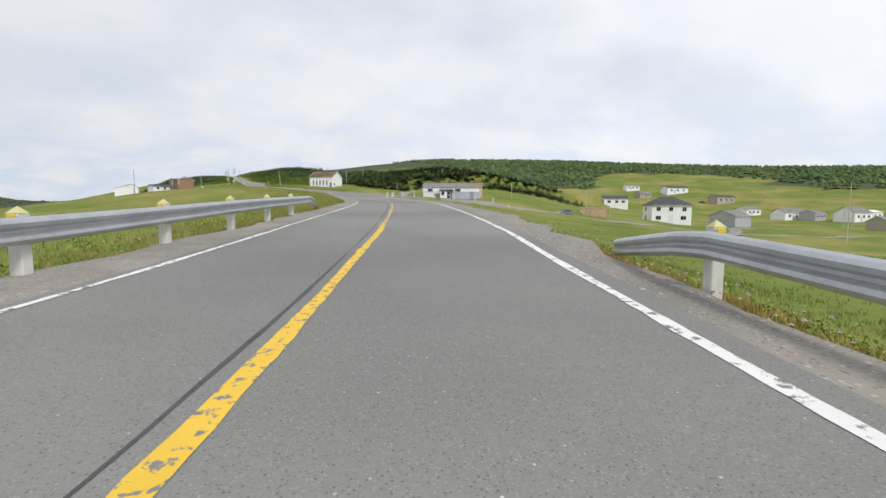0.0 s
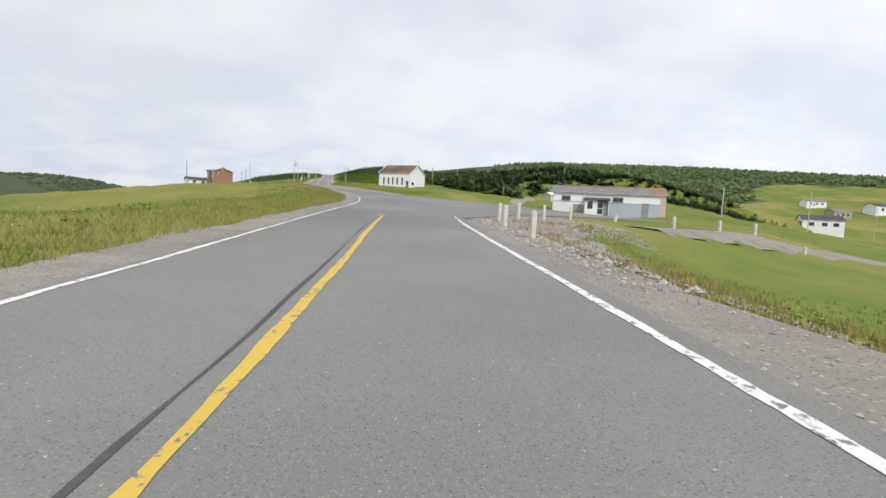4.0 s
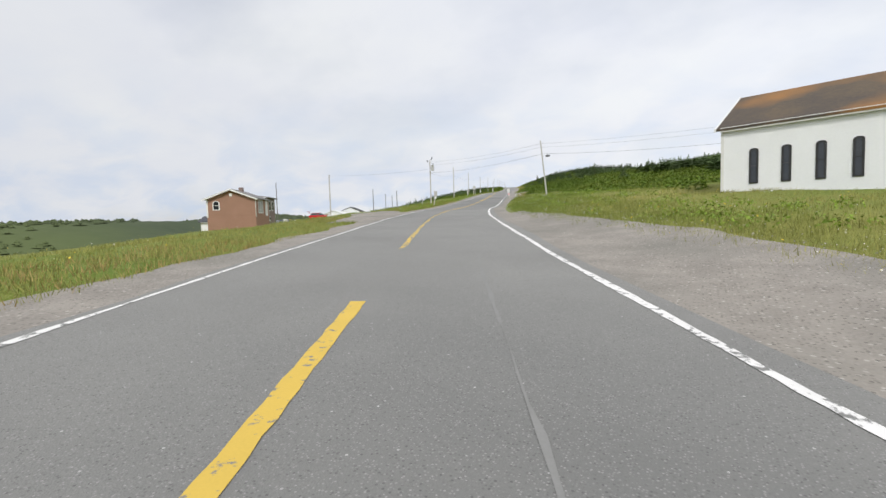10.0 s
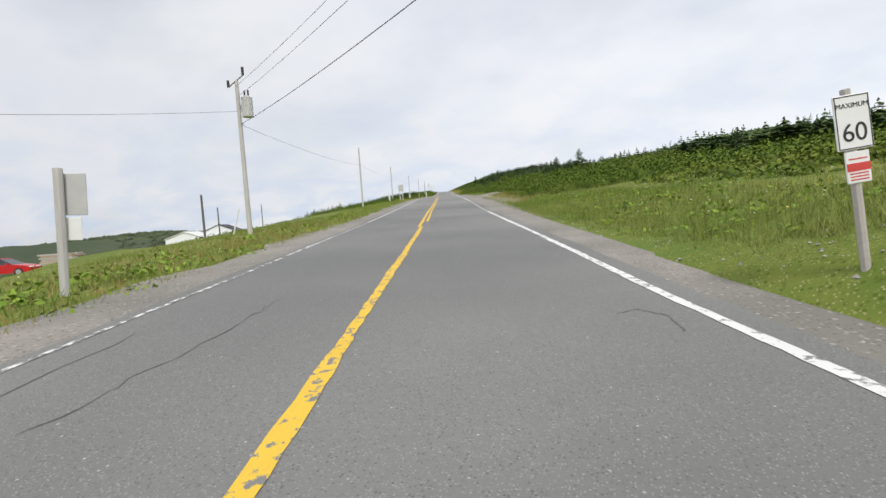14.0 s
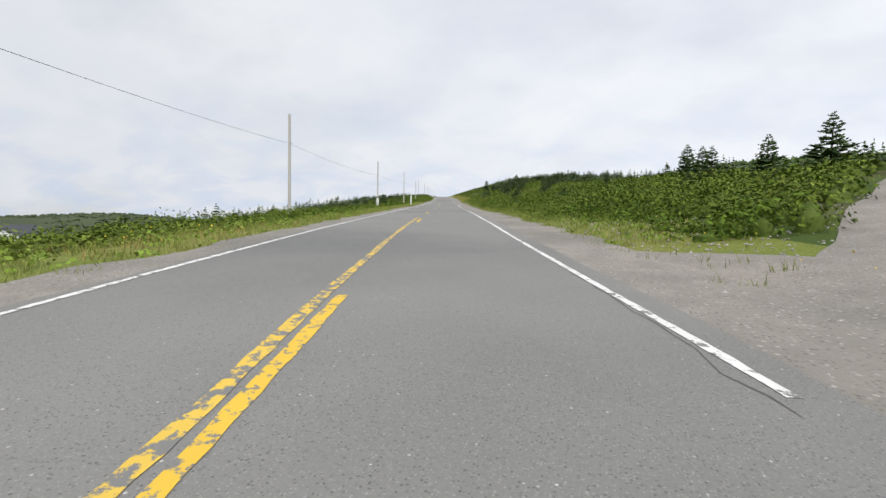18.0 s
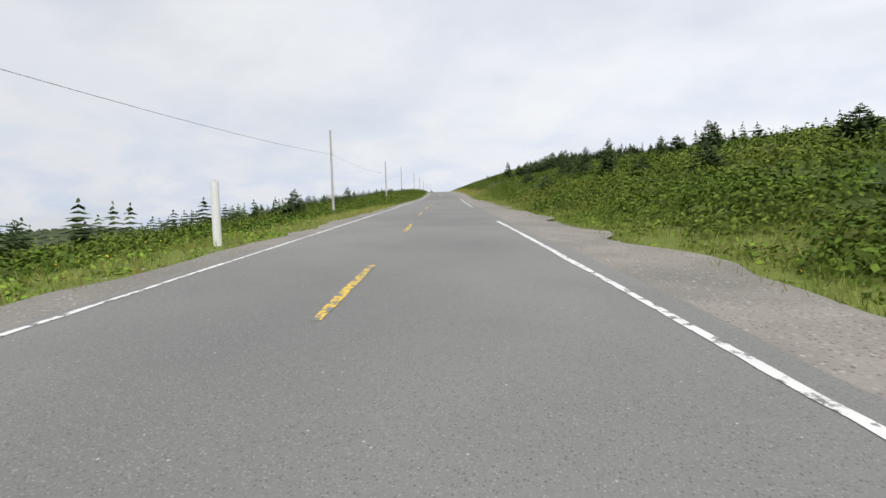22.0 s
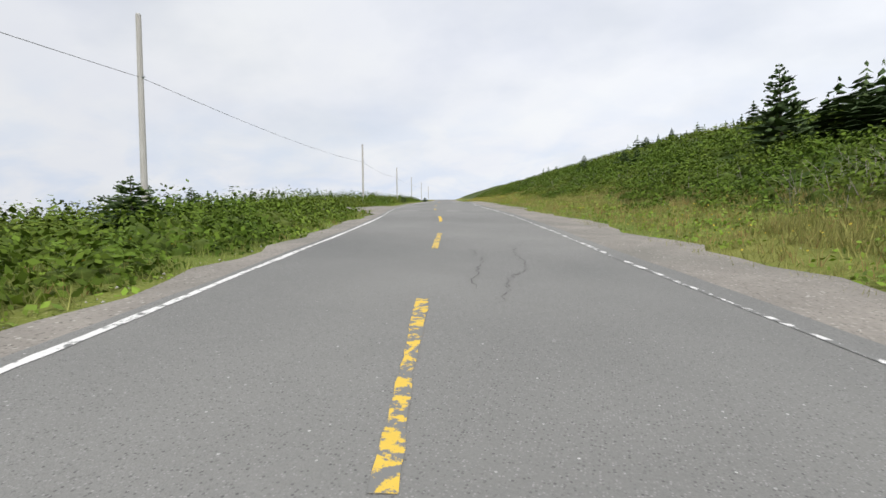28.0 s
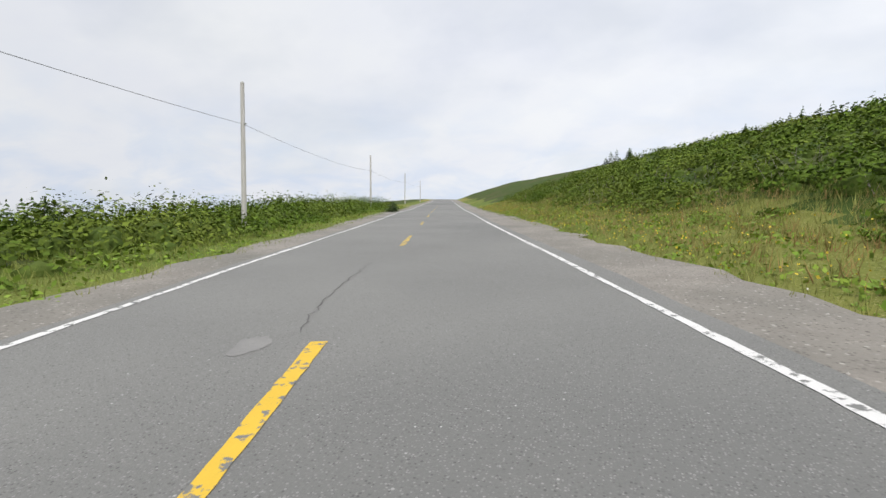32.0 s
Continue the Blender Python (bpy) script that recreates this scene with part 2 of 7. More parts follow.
flecks(M_ASPHALT, 15.0, 0.15, 0.20, (0.62, 0.605, 0.59))
flecks(M_ASPHALT, 46.0, 0.42, 0.5, (0.115, 0.112, 0.109))
flecks(M_ASPHALT, 60.0, 0.45, 0.5, (0.33, 0.32, 0.31))
M_TAR = mat("tar", (0.045, 0.045, 0.047), (0.09, 0.088, 0.085), rough=0.7, scale=3.0, fine=30.0, coords="World")
M_CRACK = mat("crack_tar", (0.085, 0.083, 0.080), (0.145, 0.140, 0.135), rough=0.8, scale=3.0, fine=30.0, coords="World")
M_PATCH = mat("concrete_patch", (0.300, 0.292, 0.280), (0.235, 0.230, 0.222), rough=0.9, scale=2.0, fine=25.0, bump=0.4, coords="World")
M_SKID = mat("tyre_mark", (0.135, 0.134, 0.129), (0.185, 0.184, 0.176), rough=0.8, scale=1.5, fine=30.0, coords="World")
M_WHITE_LINE = two_tone("white_road_paint", (0.80, 0.79, 0.77), ASPHALT, 7.0, 0.54, 0.60)
M_WHITE_WORN = two_tone("worn_white_road_paint", (0.78, 0.77, 0.75), ASPHALT, 5.0, 0.46, 0.51)
M_WHITE_FAINT = two_tone("faint_white_road_paint", (0.66, 0.65, 0.63), ASPHALT, 4.0, 0.34, 0.40)
M_YELLOW = two_tone("yellow_road_paint", (0.80, 0.52, 0.055), ASPHALT, 11.0, 0.55, 0.60)
M_YELLOW_FADED = two_tone("faded_yellow_road_paint", (0.68, 0.47, 0.085), ASPHALT, 9.0, 0.575, 0.63)
M_YELLOW_WORN = two_tone("worn_yellow_road_paint", (0.78, 0.53, 0.08), ASPHALT, 9.0, 0.48, 0.53)
M_GRAVEL = mat("gravel", (0.235, 0.215, 0.190), (0.335, 0.305, 0.268), rough=0.95, scale=1.4, fine=22.0, bump=0.9, bump_scale=26.0, coords="World", c=(0.21, 0.20, 0.175))
flecks(M_GRAVEL, 14.0, 0.36, 0.5, (0.46, 0.43, 0.39))
flecks(M_GRAVEL, 22.0, 0.45, 0.6, (0.13, 0.12, 0.105))
M_STONE = mat("stone", (0.30, 0.28, 0.26), (0.42, 0.40, 0.37), rough=0.9, scale=5.0, fine=40.0, island=0.35)
M_GRASS = mat("grass_ground", (0.098, 0.165, 0.026), (0.190, 0.215, 0.048), rough=0.95, scale=0.16, fine=2.6, bump=1.0, bump_scale=5.0, coords="World", c=(0.30, 0.26, 0.085), spec=0.1)
flecks(M_GRASS, 16.0, 0.5, 0.8, (0.085, 0.12, 0.02))
flecks(M_GRASS, 27.0, 0.45, 0.5, (0.36, 0.34, 0.15))
# undergrowth green made darker, the thickets' shade mixed into its colour
M_UNDERGROWTH_SHADE = mat("shaded_undergrowth", (0.050, 0.085, 0.018), (0.08, 0.115, 0.03), rough=0.95, scale=0.5, fine=9.0, bump=1.0, bump_scale=12.0, coords="World", c=(0.10, 0.10, 0.042), spec=0.1)
M_BLADE = mat("grass_blades", (0.125, 0.195, 0.030), (0.245, 0.262, 0.075), rough=0.8, scale=0.14, fine=3.0, island=0.35, coords="World", spec=0.15, c=(0.32, 0.30, 0.10))
M_LEAF = mat("alder_leaves", (0.062, 0.114, 0.013), (0.120, 0.174, 0.024), rough=0.75, scale=0.5, fine=5.0, island=0.5, coords="World", spec=0.1, c=(0.150, 0.184, 0.032))
M_LEAF_IN = mat("inner_alder_leaves", (0.062, 0.105, 0.018), (0.115, 0.155, 0.034), rough=0.8, scale=1.2, fine=9.0, bump=1.0, bump_scale=14.0, coords="World", spec=0.1, c=(0.11, 0.14, 0.03))
# heath greyed and less saturated: distance haze is put into the base colour
M_HAZED_HEATH = mat("haze_greyed_heath", (0.062, 0.082, 0.052), (0.092, 0.112, 0.066), rough=0.95, scale=0.012, fine=0.12, bump=1.0, bump_scale=0.3, coords="World", c=(0.12, 0.15, 0.06), spec=0.05)
M_DRY = mat("dry_rusty_grass", (0.30, 0.20, 0.075), (0.36, 0.29, 0.12), rough=0.85, scale=0.4, fine=4.0, island=0.3, coords="World", spec=0.1)
M_WEED = mat("roadside_weeds", (0.14, 0.25, 0.02), (0.22, 0.30, 0.035), rough=0.65, scale=0.6, fine=6.0, island=0.35, coords="World", spec=0.3)
M_STEM = mat("bare_stems", (0.24, 0.21, 0.17), (0.34, 0.31, 0.27), rough=0.9, scale=4.0, fine=30.0)
M_NEEDLE = mat("spruce_needles", (0.055, 0.095, 0.034), (0.105, 0.148, 0.056), rough=0.75, scale=0.8, fine=8.0, island=0.4, coords="World", spec=0.2)
M_FOREST = mat("far_forest", (0.062, 0.104, 0.040), (0.120, 0.162, 0.062), rough=0.9, scale=0.03, fine=0.6, island=0.4, coords="World", spec=0.1)
M_BARK = mat("bark", (0.13, 0.105, 0.085), (0.22, 0.19, 0.16), rough=0.95, scale=6.0, fine=50.0, bump=0.6, stretch=(1, 1, 0.2))
M_POLE = mat("weathered_pole_wood", (0.44, 0.42, 0.39), (0.56, 0.545, 0.52), rough=0.9, scale=3.0, fine=40.0, bump=0.3, stretch=(4, 4, 0.4))
M_CREOSOTE = mat("dark_pole_wood", (0.10, 0.09, 0.085), (0.17, 0.155, 0.145), rough=0.9, scale=3.0, fine=40.0, stretch=(4, 4, 0.4))
M_WIRE = mat("wire", (0.17, 0.17, 0.18), (0.22, 0.22, 0.23), rough=0.6)
M_STEEL = mat("galvanised_steel", (0.42, 0.44, 0.46), (0.56, 0.58, 0.60), rough=0.42, metal=0.75, scale=2.0, fine=18.0, bump=0.05)
M_CONCRETE = mat("pale_concrete", (0.58, 0.57, 0.53), (0.70, 0.69, 0.65), rough=0.9, scale=3.0, fine=35.0, bump=0.3)
mat("yellow_reflector", (0.75, 0.60, 0.04), (0.68, 0.52, 0.05), rough=0.25, scale=8.0)
M_POST_TOP = mat("yellow_post_top", (0.62, 0.58, 0.22), (0.55, 0.54, 0.35), rough=0.7, scale=6.0)


# ---- mesh helpers ----
def fast_mesh(name, verts, faces, material, kind="", label="", category="", parent=None, smooth=False):
    """A mesh from arrays: verts n x 3, faces m x k (all of one size)."""
    me = bpy.data.meshes.new(name)
    verts, faces = np.asarray(verts, np.float32), np.asarray(faces, np.int32)
    m, k = faces.shape
    me.vertices.add(len(verts))
    me.vertices.foreach_set("co", verts.ravel())
    me.loops.add(m * k)
    me.loops.foreach_set("vertex_index", faces.ravel())
    me.polygons.add(m)
    me.polygons.foreach_set("loop_start", np.arange(0, m * k, k, dtype=np.int32))
    me.polygons.foreach_set("loop_total", np.full(m, k, np.int32))
    me.polygons.foreach_set("use_smooth", np.full(m, smooth))
    me.update(calc_edges=True)
    me.materials.append(material)
    ob = new(name, me)
    if parent:
        ob.parent = parent
    return tagged(ob, label, category, "", kind)


def part(name, bm, material, parent=None, label="", smooth=False):
    me = bpy.data.meshes.new(name)
    if smooth:
        for f in bm.faces:
            f.smooth = True
    bmesh.ops.recalc_face_normals(bm, faces=bm.faces)
    bm.to_mesh(me)
    bm.free()
    me.materials.append(material)
    ob = new(name, me)
    if parent:
        ob.parent = parent
    return tagged(ob, label)


def empty(name, m, label, category, group=""):
    e = new(name)
    e.empty_display_size = 0.3
    e.matrix_basis = m
    return tagged(e, label, category, group)


def box(x0, y0, z0, x1, y1, z1, bev=0.0, bm=None):
    own = bm is None
    bm = bm or bmesh.new()
    vs = [bm.verts.new((x, y, z)) for z in (z0, z1) for x, y in ((x0, y0), (x1, y0), (x1, y1), (x0, y1))]
    for f in ((3, 2, 1, 0), (4, 5, 6, 7), (0, 1, 5, 4), (1, 2, 6, 5), (2, 3, 7, 6), (3, 0, 4, 7)):
        bm.faces.new([vs[i] for i in f])
    if bev and own:
        bmesh.ops.bevel(bm, geom=bm.edges[:], offset=bev, segments=1, affect="EDGES")
    return bm


def rod(a, b, r0, r1=None, n=8, bm=None, cap=True):
    bm = bm or bmesh.new()
    a, b = Vector(a), Vector(b)
    r1 = r0 if r1 is None else r1
    q = (b - a).to_track_quat("Z", "Y")
    rings = []
    for p, r in ((a, r0), (b, r1)):
        rings.append([bm.verts.new(p + q @ Vector((r * math.cos(2 * math.pi * i / n), r * math.sin(2 * math.pi * i / n), 0))) for i in range(n)])
    for i in range(n):
        bm.faces.new((rings[0][i], rings[0][(i + 1) % n], rings[1][(i + 1) % n], rings[1][i]))
    if cap:
        bm.faces.new(rings[0][::-1])
        bm.faces.new(rings[1])
    return bm


def prism(outline, y0, y1, bm=None):
    """An outline in x, z pushed from y0 to y1."""
    bm = bm or bmesh.new()
    a = [bm.verts.new((x, y0, z)) for x, z in outline]
    b = [bm.verts.new((x, y1, z)) for x, z in outline]
    n = len(outline)
    bm.faces.new(a)
    bm.faces.new(b[::-1])
    for i in range(n):
        bm.faces.new((a[i], b[i], b[(i + 1) % n], a[(i + 1) % n]))
    return bm


# ---- the road's line ----
# plan and height of the centre line at each second of the drive
ROAD_XY = [(-2.88, 36.93), (-2.49, 51.85), (-2.47, 66.70), (-3.34, 81.66), (-5.55, 97.08), (-8.43, 113.20), (-11.06, 130.14), (-15.71, 145.51), (-22.56, 160.22), (-29.86, 174.30), (-37.22, 187.32), (-44.23, 199.16), (-50.79, 210.72), (-55.88, 222.85), (-60.40, 235.52), (-65.22, 248.79), (-70.59, 263.13), (-75.94, 277.99), (-81.81, 293.54), (-87.87, 308.87), (-93.53, 324.41), (-99.04, 340.60), (-104.89, 356.95), (-110.63, 372.75), (-116.09, 387.57), (-121.29, 402.32), (-126.67, 417.55), (-132.18, 433.14), (-138.07, 448.72), (-143.80, 464.09), (-150.28, 478.38), (-155.80, 492.85), (-160.94, 506.82)]
ROAD_Z = [-1.16, -0.50, 0.13, 0.73, 1.33, 2.05, 2.92, 3.83, 4.67, 5.58, 6.31, 7.02, 7.74, 8.43, 9.00, 9.91, 10.93, 12.07, 13.17, 14.15, 14.98, 15.77, 16.59, 17.46, 18.21, 18.88, 19.58, 20.38, 21.46, 22.57, 23.57, 24.35, 25.06]
ROAD_ON = [(-175.0, 544.1, 26.7), (-189.1, 581.3, 29.3), (-210.2, 637.2, 33.4), (-236.5, 706.9, 38.6), (-262.0, 775.0, 40.8), (-287.0, 842.0, 40.8), (-308.0, 898.0, 38.3)]
ROAD_POINTS = [(-5.5, -60.0, -3.6), (-3.4, -10.0, -2.2)] + [(x, y, z) for (x, y), z in zip(ROAD_XY, ROAD_Z)] + ROAD_ON
RIGHT_LINE, LEFT_LINE = 3.50, -2.80
# the road's sway to the right, lift and crossfall, every 7 m from just before the start
FINE_S = 89.00 + 7.0 * np.arange(79)
SWAY = [-0.67, -0.43, -0.18, -0.03, 0.01, 0.04, 0.18, 0.32, 0.41, 0.42, 0.37, 0.26, 0.09, -0.12, -0.26, -0.30, -0.36, -0.39, -0.34, -0.22, -0.21, -0.16, -0.11, -0.04, 0.09, 0.23, 0.43, 0.63, 0.59, 0.42, 0.22, 0.08, 0.04, 0.05, 0.05, 0.03, -0.00, -0.03, -0.04, -0.03, 0.02, 0.09, 0.18, 0.26, 0.26, 0.25, 0.18, 0.09, 0.04, 0.05, 0.05, 0.01, -0.06, -0.15, -0.22, -0.26, -0.34, -0.37, -0.38, -0.37, -0.35, -0.33, -0.29, -0.25, -0.26, -0.31, -0.19, 0.08, 0.21, 0.25, 0.25, 0.21, 0.10, 0.01, -0.06, -0.10, -0.12, -0.14, -0.15]
LIFT = [-0.12, -0.06, 0.00, 0.03, 0.05, 0.05, 0.05, 0.03, -0.00, -0.03, -0.06, -0.07, -0.08, -0.08, -0.06, -0.07, -0.06, -0.06, -0.05, -0.05, -0.04, -0.05, -0.04, -0.04, -0.07, -0.07, -0.07, -0.08, -0.09, -0.09, -0.08, -0.05, -0.04, -0.02, -0.00, 0.03, 0.07, 0.12, 0.19, 0.26, 0.33, 0.42, 0.49, 0.58, 0.67, 0.76, 0.86, 0.95, 1.04, 1.11, 1.20, 1.31, 1.42, 1.54, 1.69, 1.87, 2.06, 2.25, 2.43, 2.61, 2.78, 2.95, 3.12, 3.26, 3.39, 3.51, 3.65, 3.82, 3.97, 4.14, 4.31, 4.48, 4.65, 4.82, 5.00, 5.17, 5.34, 5.51, 5.68]
CROSSFALL = [-0.026, -0.019, -0.009, -0.000, 0.009, 0.014, 0.020, 0.017, 0.016, 0.013, 0.011, 0.007, 0.002, -0.008, -0.001, 0.016, 0.023, 0.025, 0.020, 0.013, 0.001, -0.008, -0.009, -0.021, -0.032, -0.023, -0.000, 0.009, 0.011, 0.006, -0.004, -0.014, -0.020, -0.019, -0.015, -0.012, -0.011, -0.011, -0.013, -0.013, -0.010, -0.006, -0.002, 0.004, 0.005, 0.005, -0.007, -0.019, -0.019, -0.017, -0.014, -0.013, -0.008, -0.003, 0.005, 0.014, 0.009, 0.003, -0.002, -0.007, -0.012, -0.016, -0.017, -0.015, -0.013, -0.015, -0.008, 0.004, 0.007, 0.008, 0.013, 0.018, 0.021, 0.020, 0.015, 0.010, 0.005, 0.001, -0.003]


def smooth_line(points, step):
    p = np.array(points)
    p = np.vstack([2 * p[0] - p[1], p, 2 * p[-1] - p[-2]])
    out = []
    for i in range(1, len(p) - 2):
        for w in np.linspace(0, 1, 16, endpoint=False):
            out.append(0.5 * (2 * p[i] + (p[i + 1] - p[i - 1]) * w + (2 * p[i - 1] - 5 * p[i] + 4 * p[i + 1] - p[i + 2]) * w**2 + (3 * p[i] - p[i - 1] - 3 * p[i + 1] + p[i + 2]) * w**3))
    out = np.array(out)
    s = np.r_[0, np.cumsum(np.linalg.norm(np.diff(out[:, :2], axis=0), axis=1))]
    g = np.arange(0, s[-1], step)
    return g, np.stack([np.interp(g, s, out[:, k]) for k in range(3)], 1)


RS, RC = smooth_line(ROAD_POINTS, 1.0)
k5 = np.ones(7) / 7
for k in range(3):
    pad = np.r_[RC[0, k] + (np.arange(-3, 0)) * (RC[1, k] - RC[0, k]), RC[:, k], RC[-1, k] + np.arange(1, 4) * (RC[-1, k] - RC[-2, k])]
    RC[:, k] = np.convolve(pad, k5, "valid")
RT = np.gradient(RC[:, :2], axis=0)
RT /= np.linalg.norm(RT, axis=1)[:, None]
RN = np.stack([RT[:, 1], -RT[:, 0]], 1)
RC[:, :2] += RN * np.interp(RS, FINE_S, SWAY)[:, None]
RC[:, 2] += np.interp(RS, FINE_S, LIFT)
S0 = float(RS[np.argmin(np.hypot(RC[:, 0] - ROAD_POINTS[2][0], RC[:, 1] - ROAD_POINTS[2][1]))])


def tilt(s, d):
    """How much the crossfall lifts the road at a distance from its centre line."""
    return np.interp(s, FINE_S, CROSSFALL) * np.clip(d, -4.6, 6.0)


def s_of(x, y):
    return float(RS[np.argmin((RC[:, 0] - x) ** 2 + (RC[:, 1] - y) ** 2)])


# the arc length at which each second of the drive is reached
ST = [s_of(ROAD_POINTS[i + 2][0], ROAD_POINTS[i + 2][1]) for i in range(33)]


def s_at(t):
    """The arc length reached after t seconds of the drive."""
    return float(np.interp(t, np.arange(33.0), ST)) + max(t - 32, 0) * 16


def road_at(s, d=0.0, up=0.0):
    """A place on the road: arc length, metres to the right of the centre line."""
    s = np.asarray(s, float)
    c = [np.interp(s, RS, RC[:, k]) for k in range(3)]
    n = [np.interp(s, RS, RN[:, k]) for k in range(2)]
    return np.stack([c[0] + n[0] * d, c[1] + n[1] * d, c[2] + up + tilt(s, d)], -1)


def heading(s):
    i = min(int(s), len(RT) - 1)
    return math.degrees(math.atan2(-RT[i, 0], RT[i, 1]))


def road_coords(x, y):
    """Arc length, distance to the right and the road's height for arrays of places."""
    x, y = np.asarray(x, float), np.asarray(y, float)
    shape = x.shape
    x, y = x.ravel(), y.ravel()
    s, d, z = np.empty(len(x)), np.empty(len(x)), np.empty(len(x))
    cx, cy = RC[::2, 0], RC[::2, 1]
    for a in range(0, len(x), 8000):
        b = slice(a, a + 8000)
        i = 2 * np.argmin((x[b, None] - cx) ** 2 + (y[b, None] - cy) ** 2, 1)
        ox, oy = x[b] - RC[i, 0], y[b] - RC[i, 1]
        along = ox * RT[i, 0] + oy * RT[i, 1]
        s[b] = RS[i] + along
        d[b] = ox * RN[i, 0] + oy * RN[i, 1]
        z[b] = np.interp(s[b], RS, RC[:, 2]) + tilt(s[b], d[b])
    return s.reshape(shape), d.reshape(shape), z.reshape(shape)


# ---- the lie of the land, as height over the road by seconds of the drive and distance to the side ----
LAND_T = [0, 3, 5.5, 8, 11, 14, 17, 20, 24, 28, 32]
EAST_FALL = 0.34
RIGHT_D = [4.4, 6, 9, 15, 30, 60, 110]
RIGHT_H = [
    [-0.1, -0.5, -1.6, -2.8, -3.6, -3.6, -3.2],
    [-0.1, -0.5, -1.4, -3.0, -4.8, -5.4, -5.4],
    [-0.1, -0.3, -0.8, -1.8, -3.0, -6.0, -7.5],
    [-0.05, 0.0, 0.1, 0.3, 0.25, 0.1, -2.6],
    [-0.05, 0.1, 0.4, 0.8, 1.25, 2.5, 4.6],
    [-0.1, 0.22, 0.95, 1.2, 2.2, 4.4, 10.4],
    [-0.05, -0.15, 0.3, 1.2, 2.9, 5.2, 13.5],
    [-0.05, -0.15, 0.3, 1.3, 3.75, 5.2, 15.0],
    [-0.05, -0.2, 0.3, 1.7, 4.8, 5.0, 14.0],
    [-0.05, -0.2, 0.5, 2.2, 5.8, 6.6, 14.5],
    [-0.05, -0.2, 0.6, 2.9, 7.4, 11.4, 9.5],
]
LEFT_D = [-150, -60, -30, -15, -8, -5.0, -3.6]
LEFT_H = [
    [-13, -5.2, -2.0, -1.0, -0.7, -0.3, -0.1],
    [-14, -5.4, -1.7, -0.2, 0.1, 0.0, -0.1],
    [-17, -6.8, -2.4, -0.6, 0.05, 0.05, -0.1],
    [-19, -8.4, -3.1, -0.9, -0.1, 0.0, -0.1],
    [-20, -6.6, -1.8, -0.5, -0.1, 0.0, -0.1],
    [-26, -7.5, -2.2, -0.6, -0.1, 0.0, -0.1],
    [-29, -10.0, -3.3, -1.0, -0.2, 0.0, -0.1],
    [-30, -10.6, -3.3, -1.0, -0.3, -0.1, -0.1],
    [-30, -9.6, -3.2, -1.0, -0.4, -0.1, -0.1],
    [-30, -8.0, -2.2, -0.6, -0.1, -0.05, -0.1],
    [-30, -7.0, -1.6, -0.4, 0.0, -0.05, -0.1],
]


def table(s, d, heights, ds):
    h = np.array(heights, float)
    st = np.array([s_at(t) for t in LAND_T])
    fi = np.interp(s, st, np.arange(len(st)))
    i = np.clip(np.floor(fi).astype(int), 0, len(st) - 2)
    w = fi - i
    w = w * w * (3 - 2 * w)
    cols = np.stack([h[i, k] * (1 - w) + h[i + 1, k] * w for k in range(len(ds))], -1)
    fj = np.interp(d, ds, np.arange(len(ds)))
    j = np.clip(np.floor(fj).astype(int), 0, len(ds) - 2)
    v = fj - j
    a = np.take_along_axis(cols, j[..., None], -1)[..., 0]
    b = np.take_along_axis(cols, j[..., None] + 1, -1)[..., 0]
    return a * (1 - v) + b * v


def ramp(a, b, v):
    w = np.clip((v - a) / (b - a), 0, 1)
    return w * w * (3 - 2 * w)


def bumps(x, y, size, seed):
    """Smooth random height from a few crossing waves."""
    r = np.random.RandomState(seed)
    out = 0
    for _ in range(7):
        a, f, p = r.uniform(0, 6.28), r.uniform(0.6, 1.7) / size, r.uniform(0, 6.28)
        out = out + np.sin((x * math.cos(a) + y * math.sin(a)) * f * 6.28 + p)
    return out / 4


LOT_T = [5.4, 5.75, 5.95, 6.1, 6.35, 7.1, 7.3, 8.0, 8.35, 8.7]
LOT_D = [3.9, 7.3, 10.3, 13.3, 19, 40, 42, 36, 34, 29]


def lot_span(s):
    """How far the paved forecourt reaches from the road at an arc length."""
    st = [s_at(t) for t in LOT_T]
    return np.interp(s, [s_at(7.7), s_at(8.3), s_at(8.7)], [3.86, 10, 24]), np.interp(s, st, LOT_D)


